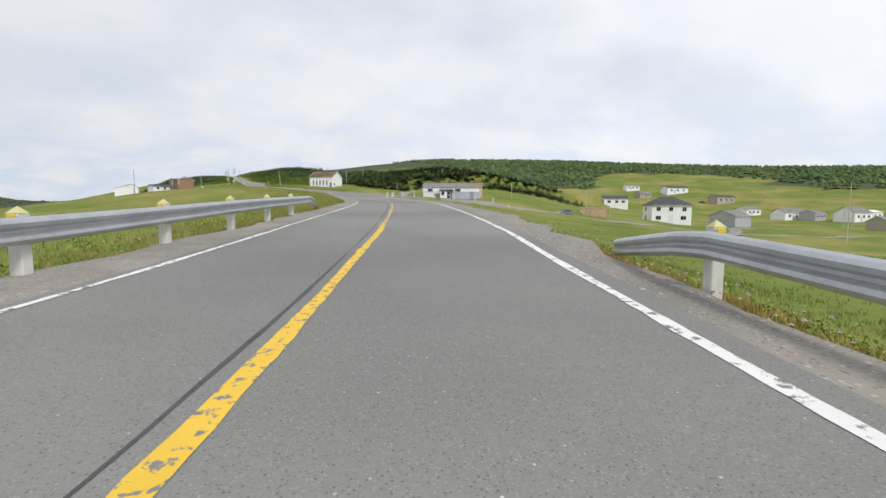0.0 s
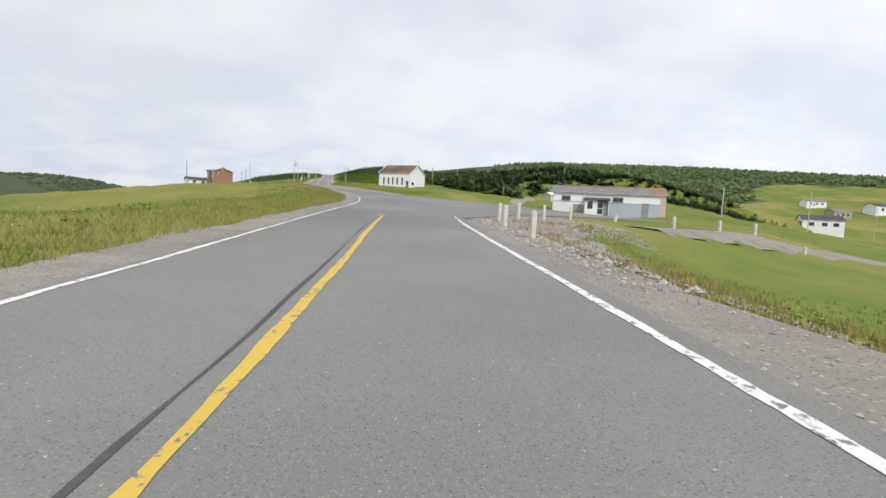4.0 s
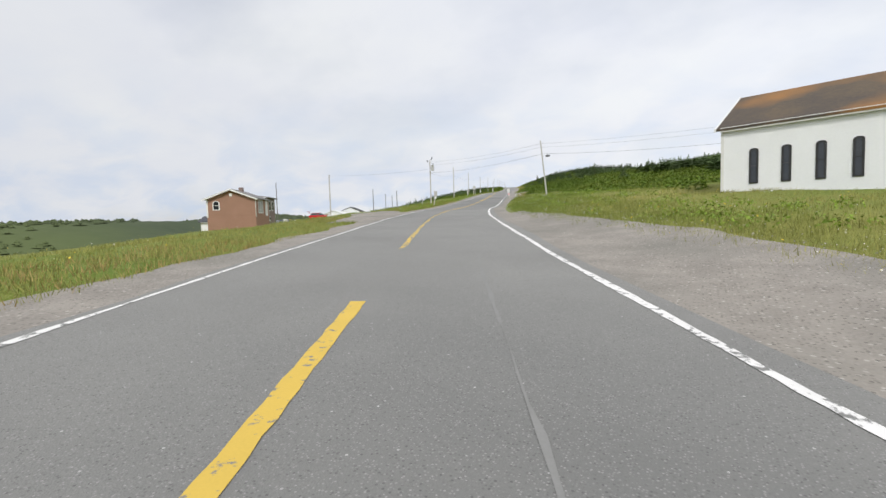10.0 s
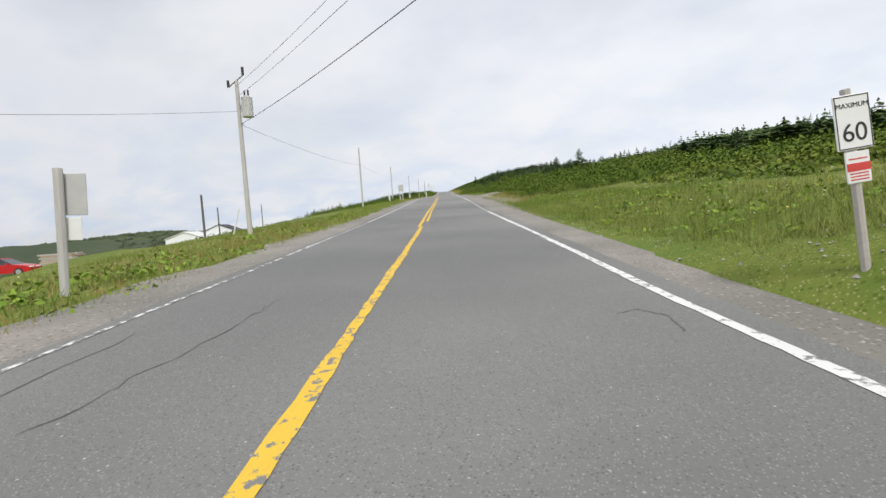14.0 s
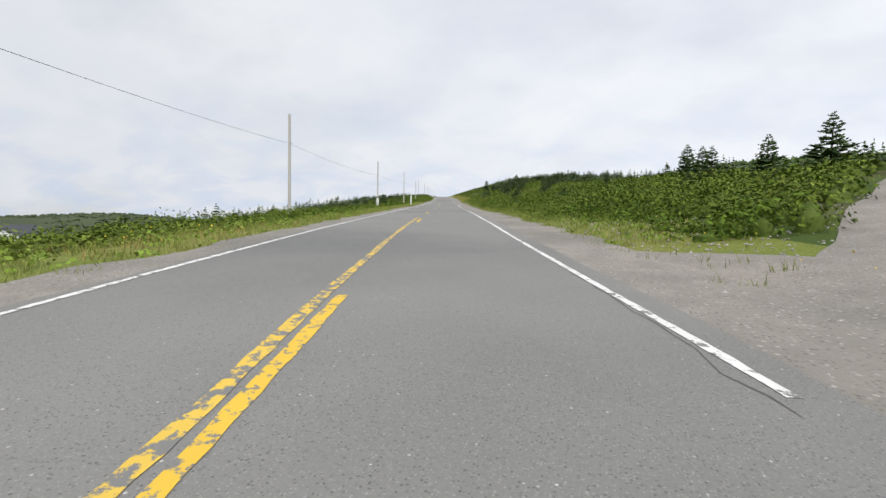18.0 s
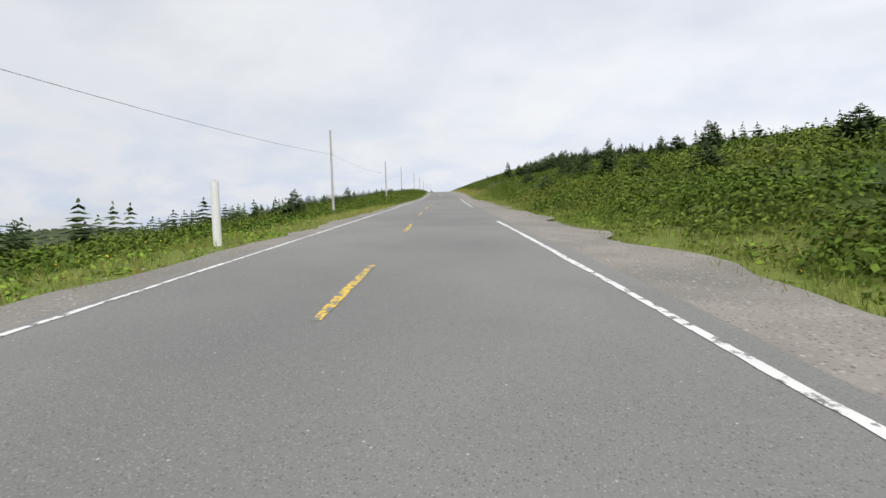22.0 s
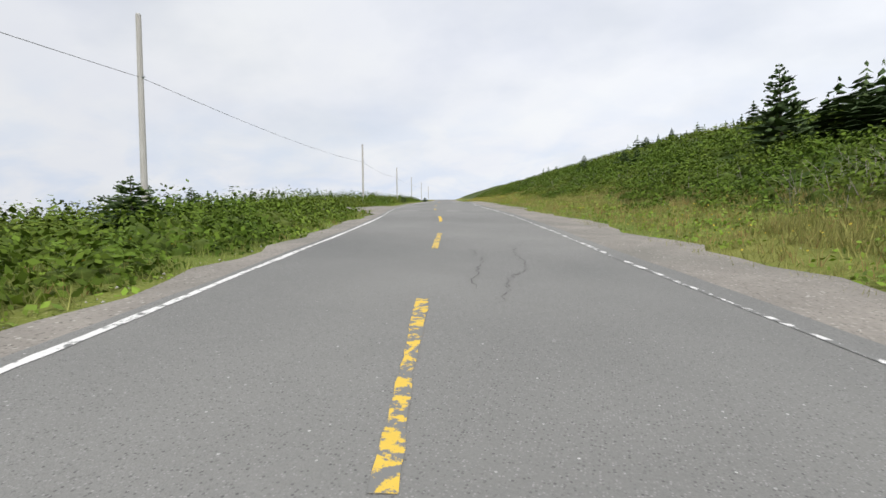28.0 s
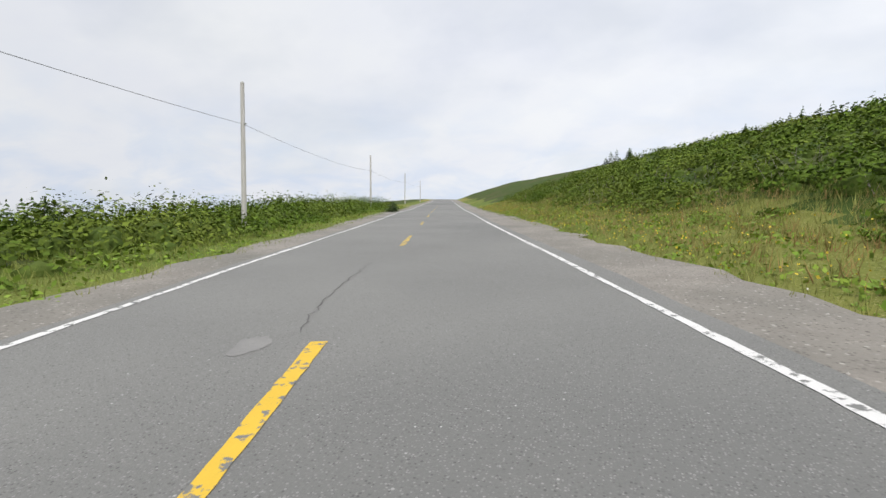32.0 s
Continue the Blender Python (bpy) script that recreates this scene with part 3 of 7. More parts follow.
def land(x, y):
    """The ground's height anywhere."""
    x, y = np.asarray(x, float), np.asarray(y, float)
    s, d, rz = road_coords(x, y)
    zr = rz + table(s, np.maximum(d, 4.4), RIGHT_H, RIGHT_D)
    zl = rz + table(s, np.minimum(d, -3.6), LEFT_H, LEFT_D)
    r = np.hypot(x - 95, y - 120)
    far_r = -4.5 + 88 * (1 - EAST_FALL * ramp(150, 700, x)) * ramp(95, 740, r) + 26 * ramp(500, 1100, r) * bumps(x, y, 900, 3)
    far_l = -26 + 36 * np.exp(-(((d + 380) / 150) ** 2)) + 4 * bumps(x, y, 420, 5) + 4 * np.exp(-(((x + 400) / 150) ** 2 + ((y - 440) / 150) ** 2)) + 10 * np.exp(-(((x + 520) / 160) ** 2 + ((y - 620) / 220) ** 2))
    zr = zr * (1 - ramp(75, 320, d)) + far_r * ramp(75, 320, d)
    zr = zr - 3.7 * ramp(35, 100, x) * (1 - ramp(250, 400, r)) - 1.8 * np.exp(-(((x - 15) / 16) ** 2 + ((y - 216) / 16) ** 2))
    zl = zl * (1 - ramp(120, 300, -d)) + far_l * ramp(120, 300, -d)
    zl = zl - 2.0 * np.exp(-(((x + 46) / 24) ** 2 + ((y - 152) / 26) ** 2)) * ramp(8, 20, -d)
    zl = zl - 0.6 * np.exp(-(((x + 84) / 8) ** 2 + ((y - 238) / 8) ** 2))
    zl = zl + 1.5 * np.exp(-(((x + 108) / 10) ** 2 + ((y - 260.5) / 10) ** 2))
    z = np.where(d >= 0, zr, zl)
    z = z + (0.30 * bumps(x, y, 14, 6) + 0.12 * bumps(x, y, 4, 7)) * ramp(8, 18, -d) * (1 - ramp(45, 90, -d)) * (1 - ramp(s_at(10.5), s_at(11.3), s))
    z = z + 0.12 * bumps(x, y, 9, 1) * ramp(5.5, 12, np.abs(d)) + 0.4 * bumps(x, y, 38, 2) * ramp(12, 45, np.abs(d))
    yard = np.exp(-((((x - 14.5) / 15) ** 2 + ((y - 181) / 10) ** 2) ** 2))
    z = z * (1 - yard) + 3.0 * yard
    z = z + 0.6 * np.exp(-(((x + 56.0) / 1.9) ** 2 + ((y - 241.4) / 3.0) ** 2)) * (d > 4.6)
    lo, hi = lot_span(s)
    hi = np.maximum(hi, lot_span(s + 9)[1])
    lot = ramp(s_at(4.95), s_at(5.4), s) * (1 - ramp(s_at(8.6), s_at(8.95), s)) * (1 - ramp(0, 9, d - hi)) * ramp(-2.5, 0, d - lo) * (d > 0)
    z = z * (1 - lot) + (rz - 0.036 * (d - 4) - 0.10) * lot
    under = (1 - ramp(4.0, 4.6, np.where(d > 0, d, -d + 0.85)))
    return z - 0.12 * under


def spot(x, y):
    return float(land(np.array([x]), np.array([y]))[0])


def steps(inner0, inner1, fine, outer, grow):
    mid = list(np.arange(inner0, inner1, fine))
    hi, lo, w = [], [], fine
    v = mid[-1]
    while v < outer:
        w *= grow
        v += w
        hi.append(v)
    w, v = fine, inner0
    while v > -outer:
        w *= grow
        v -= w
        lo.append(v)
    return np.array(lo[::-1] + mid + hi)


AY = np.array([0.940, 0.342])
gp, gq = steps(2, float(RS[-1]) - 2, 2.0, 2600, 1.16), steps(-14, 16, 0.6, 3000, 1.1)
P, Q = np.meshgrid(gp, gq, indexing="ij")
pc, qc = np.clip(P, 0, RS[-1]), np.clip(Q, -45, 45)
over = P - pc
end = (P > pc).astype(int) * (len(RT) - 1)
gx = np.interp(pc, RS, RC[:, 0]) + np.interp(pc, RS, RN[:, 0]) * qc + AY[0] * (Q - qc) + RT[end, 0] * over
gy = np.interp(pc, RS, RC[:, 1]) + np.interp(pc, RS, RN[:, 1]) * qc + AY[1] * (Q - qc) + RT[end, 1] * over
gz = land(gx, gy)
idx = np.arange(gx.size).reshape(gx.shape)
quads = np.stack([idx[:-1, :-1], idx[:-1, 1:], idx[1:, 1:], idx[1:, :-1]], -1).reshape(-1, 4)[:, ::-1]
ground = fast_mesh("ground", np.stack([gx, gy, gz], -1).reshape(-1, 3), quads, M_GRASS, "structure", "rolling grass ground with wooded hills", "ground", smooth=True)
ground.data.materials.append(M_HAZED_HEATH)
ground.data.materials.append(M_UNDERGROWTH_SHADE)
ground.data.materials.append(M_GRAVEL)
fx, fy = gx.ravel()[quads].mean(1), gy.ravel()[quads].mean(1)
fs, fd, _ = road_coords(fx, fy)
MEADOW = lambda x, y: ((x - 255) / 75) ** 2 + ((y - 410) / 120) ** 2 < 1
# hill faces take the heath that has haze in its colour
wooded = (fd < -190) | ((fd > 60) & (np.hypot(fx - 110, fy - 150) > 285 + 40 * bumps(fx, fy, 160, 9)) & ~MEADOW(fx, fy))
# ground beneath the thickets, coloured dark for the shade there
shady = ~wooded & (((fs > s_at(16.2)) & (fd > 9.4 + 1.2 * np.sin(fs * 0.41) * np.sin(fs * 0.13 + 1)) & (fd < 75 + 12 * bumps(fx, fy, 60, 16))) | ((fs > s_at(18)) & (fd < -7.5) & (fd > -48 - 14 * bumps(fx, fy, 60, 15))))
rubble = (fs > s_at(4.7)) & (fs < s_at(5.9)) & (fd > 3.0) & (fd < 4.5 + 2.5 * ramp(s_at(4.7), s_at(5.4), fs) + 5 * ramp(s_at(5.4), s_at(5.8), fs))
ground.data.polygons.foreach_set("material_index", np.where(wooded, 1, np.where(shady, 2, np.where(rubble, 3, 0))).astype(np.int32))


# ---- road, shoulders, lines ----
def ribbon(name, s0, s1, d0, d1, up, material, label="", parent=None, step=1.0, wob0=0.0, wob1=0.0, seed=0, kind="structure", thick=0.0):
    """A strip along the road between two distances from its centre; wob: how ragged its sides are."""
    n = max(int((s1 - s0) / step) + 1, 2)
    s = np.linspace(s0, s1, n)
    r = np.random.RandomState(seed)
    f = lambda w: w * (np.interp(s, np.arange(s0 - 2, s1 + 4, 1.7), r.uniform(-1, 1, len(np.arange(s0 - 2, s1 + 4, 1.7)))) + 0.5 * r.uniform(-1, 1, n))
    d0 = (np.interp(s, *d0) if isinstance(d0, tuple) else d0) + f(wob0)
    d1 = (np.interp(s, *d1) if isinstance(d1, tuple) else d1) + f(wob1)
    c = road_at(s, 0, up)
    nn = np.stack([np.interp(s, RS, RN[:, 0]), np.interp(s, RS, RN[:, 1]), 0 * s], 1)
    a, b = c + nn * np.reshape(d0, (-1, 1)), c + nn * np.reshape(d1, (-1, 1))
    a[:, 2] += tilt(s, d0)
    b[:, 2] += tilt(s, d1)
    rows = [a, b]
    if thick:
        a2, b2 = a.copy(), b.copy()
        a2[:, 2] -= thick
        b2[:, 2] -= thick
        rows = [a2, a, b, b2]
    v = np.stack(rows, 1)
    k = len(rows)
    i = np.arange(n * k).reshape(n, k)
    q = np.stack([i[:-1, :-1], i[:-1, 1:], i[1:, 1:], i[1:, :-1]], -1).reshape(-1, 4)
    return fast_mesh(name, v.reshape(-1, 3), q, material, kind if not parent else "", label, "" if parent else name.replace("_", " "), parent)


SE = float(RS[-1])
road = ribbon("road", 0, SE, -3.02, 3.9, 0.0, M_ASPHALT, "grey worn asphalt two-lane road", thick=0.1, wob0=0.05, wob1=0.05, seed=3)
lot_rows = np.linspace(s_at(5.4), s_at(8.7), 50)
lot_lo, lot_hi = lot_span(lot_rows)
lot_f = np.linspace(0, 1, 14)[None]
lot_dd = lot_lo[:, None] * (1 - lot_f) + lot_hi[:, None] * lot_f
lot_c = road_at(lot_rows)[:, None] + np.stack([np.interp(lot_rows, RS, RN[:, 0]), np.interp(lot_rows, RS, RN[:, 1]), 0 * lot_rows], 1)[:, None] * lot_dd[..., None]
lot_c[..., 2] += tilt(lot_rows[:, None], lot_dd) - 0.036 * (lot_dd - 4) - 0.006
lot_c = np.pad(lot_c, ((1, 1), (1, 1), (0, 0)), mode="edge")
for edge in (lot_c[0], lot_c[-1], lot_c[:, -1]):
    edge[:, 2] -= 0.5
lot_i = np.arange(lot_c.size // 3).reshape(52, 16)
fast_mesh("forecourt", lot_c.reshape(-1, 3), np.stack([lot_i[:-1, :-1], lot_i[:-1, 1:], lot_i[1:, 1:], lot_i[1:, :-1]], -1).reshape(-1, 4), M_ASPHALT, "structure", "wide worn asphalt forecourt", "pavement")
ribbon("shoulder", 0, s_at(5.35), 3.7, ([0, s_at(0.5), s_at(1.2), s_at(5.35)], [4.75, 4.8, 5.2, 5.4]), -0.03, M_GRAVEL, "grey gravel road shoulder", wob1=0.35, seed=5)
ribbon("shoulder", s_at(7.9), SE, 3.7, 5.9, -0.012, M_GRAVEL, "grey gravel road shoulder", wob1=0.45, seed=6)
ribbon("shoulder", 0, SE, ([0, s_at(16), s_at(17), s_at(18.5), s_at(26), s_at(29.5), s_at(30.5), SE], [-4.1, -4.3, -4.6, -3.9, -3.7, -3.7, -4.3, -4.3]), -3.0, -0.012, M_GRAVEL, "narrow gravel road shoulder", wob0=0.3, seed=7)
ribbon("edge_line", s_at(5.27), s_at(5.42), RIGHT_LINE - 0.05, RIGHT_LINE + 0.05, 0.006, M_WHITE_WORN, "broken worn white edge line", road, step=0.22, wob0=0.022, wob1=0.022)
ribbon("edge_line", 0, s_at(5.27), RIGHT_LINE - 0.07, RIGHT_LINE + 0.07, 0.006, M_WHITE_LINE, "solid white edge line", road, step=0.22, wob0=0.022, wob1=0.022)
ribbon("edge_line", s_at(8.95), s_at(9.55), RIGHT_LINE - 0.10, RIGHT_LINE + 0.09, 0.006, M_WHITE_WORN, "broken worn white edge line", road, step=0.22, wob0=0.05, wob1=0.04)
ribbon("edge_line", s_at(7.6), s_at(8.95), RIGHT_LINE - 0.08, RIGHT_LINE + 0.08, 0.006, M_WHITE_LINE, "solid white edge line", road, step=0.22, wob0=0.025, wob1=0.025)
ribbon("edge_line", s_at(9.55), s_at(15.8), RIGHT_LINE - 0.07, RIGHT_LINE + 0.07, 0.006, M_WHITE_LINE, "solid white edge line", road, step=0.22, wob0=0.022, wob1=0.022)
ribbon("edge_line", s_at(15.8), s_at(17.0), RIGHT_LINE - 0.05, RIGHT_LINE + 0.05, 0.006, M_WHITE_WORN, "broken worn white edge line", road, step=0.22, wob0=0.022, wob1=0.022)
ribbon("edge_line", s_at(17.0), s_at(17.95), RIGHT_LINE - 0.06, RIGHT_LINE + 0.06, 0.006, M_WHITE_LINE, "solid white edge line", road, step=0.22, wob0=0.022, wob1=0.022)
ribbon("edge_line", s_at(18.22), s_at(20.8), RIGHT_LINE - 0.06, RIGHT_LINE + 0.06, 0.006, M_WHITE_LINE, "solid white edge line", road, step=0.22, wob0=0.022, wob1=0.022)
ribbon("edge_line", s_at(20.8), s_at(21.7), RIGHT_LINE - 0.05, RIGHT_LINE + 0.05, 0.006, M_WHITE_WORN, "broken worn white edge line", road, step=0.22, wob0=0.022, wob1=0.022)
ribbon("edge_line", s_at(23.1), s_at(24.05), RIGHT_LINE - 0.05, RIGHT_LINE + 0.05, 0.006, M_WHITE_FAINT, "faint remains of a white edge line", road, step=0.22, wob0=0.03, wob1=0.03)
ribbon("edge_line", s_at(21.7), s_at(23.1), RIGHT_LINE - 0.06, RIGHT_LINE + 0.06, 0.006, M_WHITE_LINE, "solid white edge line", road, step=0.22, wob0=0.022, wob1=0.022)
ribbon("edge_line", s_at(24.05), s_at(26.4), RIGHT_LINE - 0.06, RIGHT_LINE + 0.06, 0.006, M_WHITE_LINE, "solid white edge line", road, step=0.22, wob0=0.022, wob1=0.022)
ribbon("edge_line", s_at(26.4), s_at(30.9), RIGHT_LINE - 0.05, RIGHT_LINE + 0.05, 0.006, M_WHITE_WORN, "broken worn white edge line", road, step=0.22, wob0=0.022, wob1=0.022)
ribbon("edge_line", s_at(31.9), SE, RIGHT_LINE - 0.06, RIGHT_LINE + 0.06, 0.006, M_WHITE_LINE, "solid white edge line", road, step=0.22, wob0=0.022, wob1=0.022)
ribbon("edge_line", s_at(8.6), s_at(13.2), LEFT_LINE - 0.05, LEFT_LINE + 0.05, 0.006, M_WHITE_LINE, "solid white edge line", road, step=0.22, wob0=0.022, wob1=0.022)
ribbon("edge_line", 0, s_at(7.95), LEFT_LINE - 0.05, LEFT_LINE + 0.05, 0.006, M_WHITE_LINE, "solid white edge line", road, step=0.22, wob0=0.022, wob1=0.022)
ribbon("edge_line", s_at(13.2), s_at(15.5), LEFT_LINE - 0.04, LEFT_LINE + 0.04, 0.006, M_WHITE_WORN, "worn white edge line", road, step=0.22, wob0=0.022, wob1=0.022)
ribbon("edge_line", s_at(29.35), s_at(31.0), LEFT_LINE - 0.05, LEFT_LINE + 0.05, 0.006, M_WHITE_WORN, "broken worn white edge line", road, step=0.22, wob0=0.022, wob1=0.022)
ribbon("edge_line", s_at(31.0), SE, LEFT_LINE - 0.05, LEFT_LINE + 0.05, 0.006, M_WHITE_LINE, "solid white edge line", road, step=0.22, wob0=0.022, wob1=0.022)
ribbon("edge_line", s_at(15.5), s_at(29.35), LEFT_LINE - 0.05, LEFT_LINE + 0.05, 0.006, M_WHITE_LINE, "solid white edge line", road, step=0.22, wob0=0.022, wob1=0.022)
# yellow centre lines: solid, double, then dashes
ribbon("centre_line", s_at(1.0), s_at(3.4), -0.06, 0.06, 0.006, M_YELLOW_WORN, "worn yellow centre line", road, step=0.2, wob0=0.025, wob1=0.025, seed=11)
ribbon("centre_line", s_at(3.4), s_at(5.25), -0.06, 0.065, 0.006, M_YELLOW_FADED, "solid yellow centre line, chipped", road, step=0.2, wob0=0.022, wob1=0.022, seed=12)
ribbon("centre_line", 0, s_at(1.0), -0.075, 0.075, 0.006, M_YELLOW, "solid yellow centre line, chipped", road, step=0.2, wob0=0.022, wob1=0.022, seed=1)
ribbon("centre_line", s_at(6.85), s_at(7.5), -0.06, 0.06, 0.006, M_YELLOW_FADED, "solid yellow centre line, chipped", road, step=0.2, wob0=0.025, wob1=0.025, seed=16)
ribbon("centre_line", s_at(7.5), s_at(10.4), -0.075, 0.075, 0.006, M_YELLOW_FADED, "solid yellow centre line, chipped", road, step=0.2, wob0=0.022, wob1=0.022, seed=2)
ribbon("centre_line", s_at(11.5), s_at(12.7), -0.06, 0.06, 0.006, M_YELLOW_WORN, "worn yellow centre line", road, step=0.2, wob0=0.025, wob1=0.025, seed=13)
ribbon("centre_line", s_at(10.8), s_at(11.5), -0.07, 0.07, 0.006, M_YELLOW_WORN, "worn yellow centre line", road, step=0.2, wob0=0.022, wob1=0.022, seed=14)
ribbon("centre_line", s_at(12.7), s_at(15.2), -0.07, 0.07, 0.006, M_YELLOW, "solid yellow centre line, chipped", road, step=0.2, wob0=0.022, wob1=0.022, seed=3)
ribbon("centre_line", s_at(15.2), s_at(17.7), -0.15, -0.02, 0.006, M_YELLOW, "yellow centre line of a pair", road, step=0.2, wob0=0.022, wob1=0.022, seed=15)
ribbon("centre_line", s_at(17.7), s_at(19.55), -0.15, -0.02, 0.006, M_YELLOW_WORN, "worn yellow centre line of a pair", road, step=0.2, wob0=0.022, wob1=0.022, seed=4)
ribbon("centre_line", s_at(15.4), s_at(17.26), 0.07, 0.18, 0.006, M_YELLOW, "yellow centre line of a pair", road, step=0.2, wob0=0.022, wob1=0.022, seed=5)
ribbon("centre_line", s_at(17.58), s_at(18.37), 0.06, 0.18, 0.006, M_YELLOW, "worn yellow centre line of a pair", road, step=0.2, wob0=0.022, wob1=0.022, seed=6)

DASHES = [19.26, 20.0, 20.5, 21.03, 21.68, 22.26, 22.86, 23.5, 24.08, 24.68, 25.3, 25.95, 26.58, 27.45, 28.1, 28.6, 29.12, 29.75, 30.38, 31.12, 31.5, 31.97, 32.7, 33.3, 33.9, 34.5, 35.1, 35.7, 36.3]
for n, t in enumerate(DASHES):
    side = 0.17 if t < 19.5 else 0.0
    solid = t in (19.26, 20.0, 24.08, 26.58, 29.12, 31.97)
    ribbon("dash", s_at(t), s_at(t) + (3.4 if t != 31.12 else 0.8), side - 0.065, side + 0.065, 0.006, M_YELLOW if solid else M_YELLOW_WORN, "" if solid else "worn yellow dash", road, step=0.15, wob0=0.02, wob1=0.02, seed=n)

# tar seam beside the centre line, cracks, patches and tyre marks
ribbon("tar_seam", 0, s_at(5.0), -0.255, -0.215, 0.004, M_TAR, "dark tar-filled seam", road, step=0.6, wob0=0.02, wob1=0.02, seed=21)
ribbon("tar_seam", s_at(6.6), s_at(9.0), -0.125, -0.10, 0.004, M_TAR, "dark tar-filled seam", road, step=0.6, wob0=0.025, wob1=0.025, seed=22)
ribbon("tar_seam", s_at(9.05), s_at(10.02), -0.395, -0.365, 0.004, M_TAR, "dark tar-filled seam", road, step=0.6, wob0=0.025, wob1=0.025, seed=24)
ribbon("tar_seam", s_at(11.6), s_at(12.8), -0.16, -0.115, 0.004, M_TAR, "dark tar-filled seam", road, step=0.6, wob0=0.03, wob1=0.03, seed=23)


def strip_on_road(name, pts, width, material, label, up=0.004, seed=0, wob=0.12):
    """A thin ragged line on the asphalt, through places given as seconds and distance to the right."""
    r = np.random.RandomState(seed)
    p = np.array([(s_at(t), d) for t, d in pts])
    k = np.linspace(0, len(p) - 1, max(12, 9 * len(p)))
    s, d = np.interp(k, np.arange(len(p)), p[:, 0]), np.interp(k, np.arange(len(p)), p[:, 1])
    s, d = s + r.uniform(-wob, wob, len(k)), d + r.uniform(-wob, wob, len(k)) * 0.6
    c = road_at(s, d, up)
    c[:, 2] -= np.where(d > 3.9, 0.036 * (d - 4) - 0.004, 0)
    t = np.gradient(c, axis=0)
    nrm = np.stack([t[:, 1], -t[:, 0], 0 * t[:, 0]], 1)
    nrm /= np.maximum(np.linalg.norm(nrm, axis=1)[:, None], 1e-6)
    w = width * r.uniform(0.12, 1.5, len(k))
    w[0] = w[-1] = 0.004
    v = np.stack([c - nrm * w[:, None] / 2, c + nrm * w[:, None] / 2], 1).reshape(-1, 3)
    i = np.arange(0, 2 * len(k) - 2, 2)
    return fast_mesh(name, v, np.stack([i, i + 1, i + 3, i + 2], 1), material, "", label, "", road)


CRACKS = [
    [(27.27, 0.8), (27.21, 1.05), (27.16, 1.2)], [(27.4, 3.1), (27.25, 2.9), (27.18, 2.65), (27.12, 2.5), (27.0, 2.4)], [(27.35, 2.7), (27.2, 2.3), (27.1, 2.2)], [(27.6, 0.4), (27.8, 0.3)],
    [(28.3, 0.9), (28.4, 1.2), (28.45, 1.6), (28.6, 1.7), (28.7, 2.2)], [(28.35, 0.6), (28.5, 0.9), (28.6, 0.8)], [(29.5, 2.6), (29.36, 2.25), (29.27, 1.9)],
    [(29.19, 2.2), (29.17, 2.4), (29.13, 2.3)], [(28.95, -0.3), (29.3, -0.25), (29.6, -0.3)], [(30.1, -0.78), (30.14, -0.8), (30.18, -0.82), (30.22, -0.9)], [(30.05, -0.34), (30.1, -0.3), (30.13, -0.24), (30.17, -0.2)], [(30.38, -1.5), (30.4, -1.2)], [(30.27, -0.5), (30.29, -0.3), (30.26, 0.1)], [(30.06, 0.42), (30.15, 0.4)], [(30.26, -1.45), (30.33, -1.3)], [(30.34, -0.8), (30.31, -0.6)], [(30.45, -1.0), (30.5, -0.7)], [(30.24, -0.7), (30.22, -0.45)], [(27.52, 0.4), (27.38, 0.48), (27.33, 0.6)],
    [(31.12, 2.9), (31.2, 2.85), (31.28, 2.9)], [(32.2, -0.3), (32.3, -0.4), (32.5, -0.35)],
    [(14.29, 2.65), (14.3, 2.9), (14.28, 3.1), (14.24, 3.0)], [(14.15, -1.6), (14.3, -1.3), (14.4, -1.3)], [(11.25, 1.1), (11.26, 1.9), (11.29, 2.6)], [(11.28, -2.1), (11.2, -0.9), (11.16, 0.3), (11.16, 1.4), (11.17, 2.2), (11.18, 3.0)],
    [(17.1, -0.02), (17.4, 0.0), (17.7, 0.0)], [(26.6, 2.9), (26.8, 3.0)], [(16.7, 2.9), (16.9, 3.1), (17.0, 3.3)], [(13.3, -2.4), (13.8, -2.35), (14.3, -2.3)], [(18.2, 3.3), (18.6, 3.5)],
]
for n, pts in enumerate(CRACKS):
    span = (max(q[0] for q in pts) - min(q[0] for q in pts)) * 15
    strip_on_road("crack", pts, 0.017, M_CRACK, "dark crack", seed=n, wob=min(0.10, 0.012 + 0.02 * span))
strip_on_road("tar_seam", [(5.95, -0.05), (6.08, -0.1), (6.14, -0.12), (6.22, -0.14), (6.42, -0.3), (6.6, -0.31)], 0.06, M_TAR, "dark tar-filled seam", seed=51, wob=0.02)
# tyre marks of turning cars on the apron
strip_on_road("tyre_mark", [(7.24, 0.5), (7.32, 0.5), (7.39, 0.7), (7.51, 1.2), (7.60, 2.3), (7.66, 3.5), (7.63, 4.8), (7.56, 5.4), (7.47, 5.7), (7.32, 5.75), (7.22, 5.5), (7.0, 5.0), (6.6, 4.4)], 0.09, M_SKID, "curved black tyre mark", seed=41, wob=0.012)
strip_on_road("tyre_mark", [(6.49, 6.4), (6.75, 7.6), (7.0, 8.3), (7.07, 8.2), (7.06, 7.6)], 0.10, M_SKID, "curved black tyre mark", seed=44, wob=0.012)
strip_on_road("tyre_mark", [(6.37, 4.2), (6.5, 4.6), (6.8, 5.6), (7.0, 6.1), (7.03, 6.6)], 0.10, M_SKID, "curved black tyre mark", seed=45, wob=0.012)
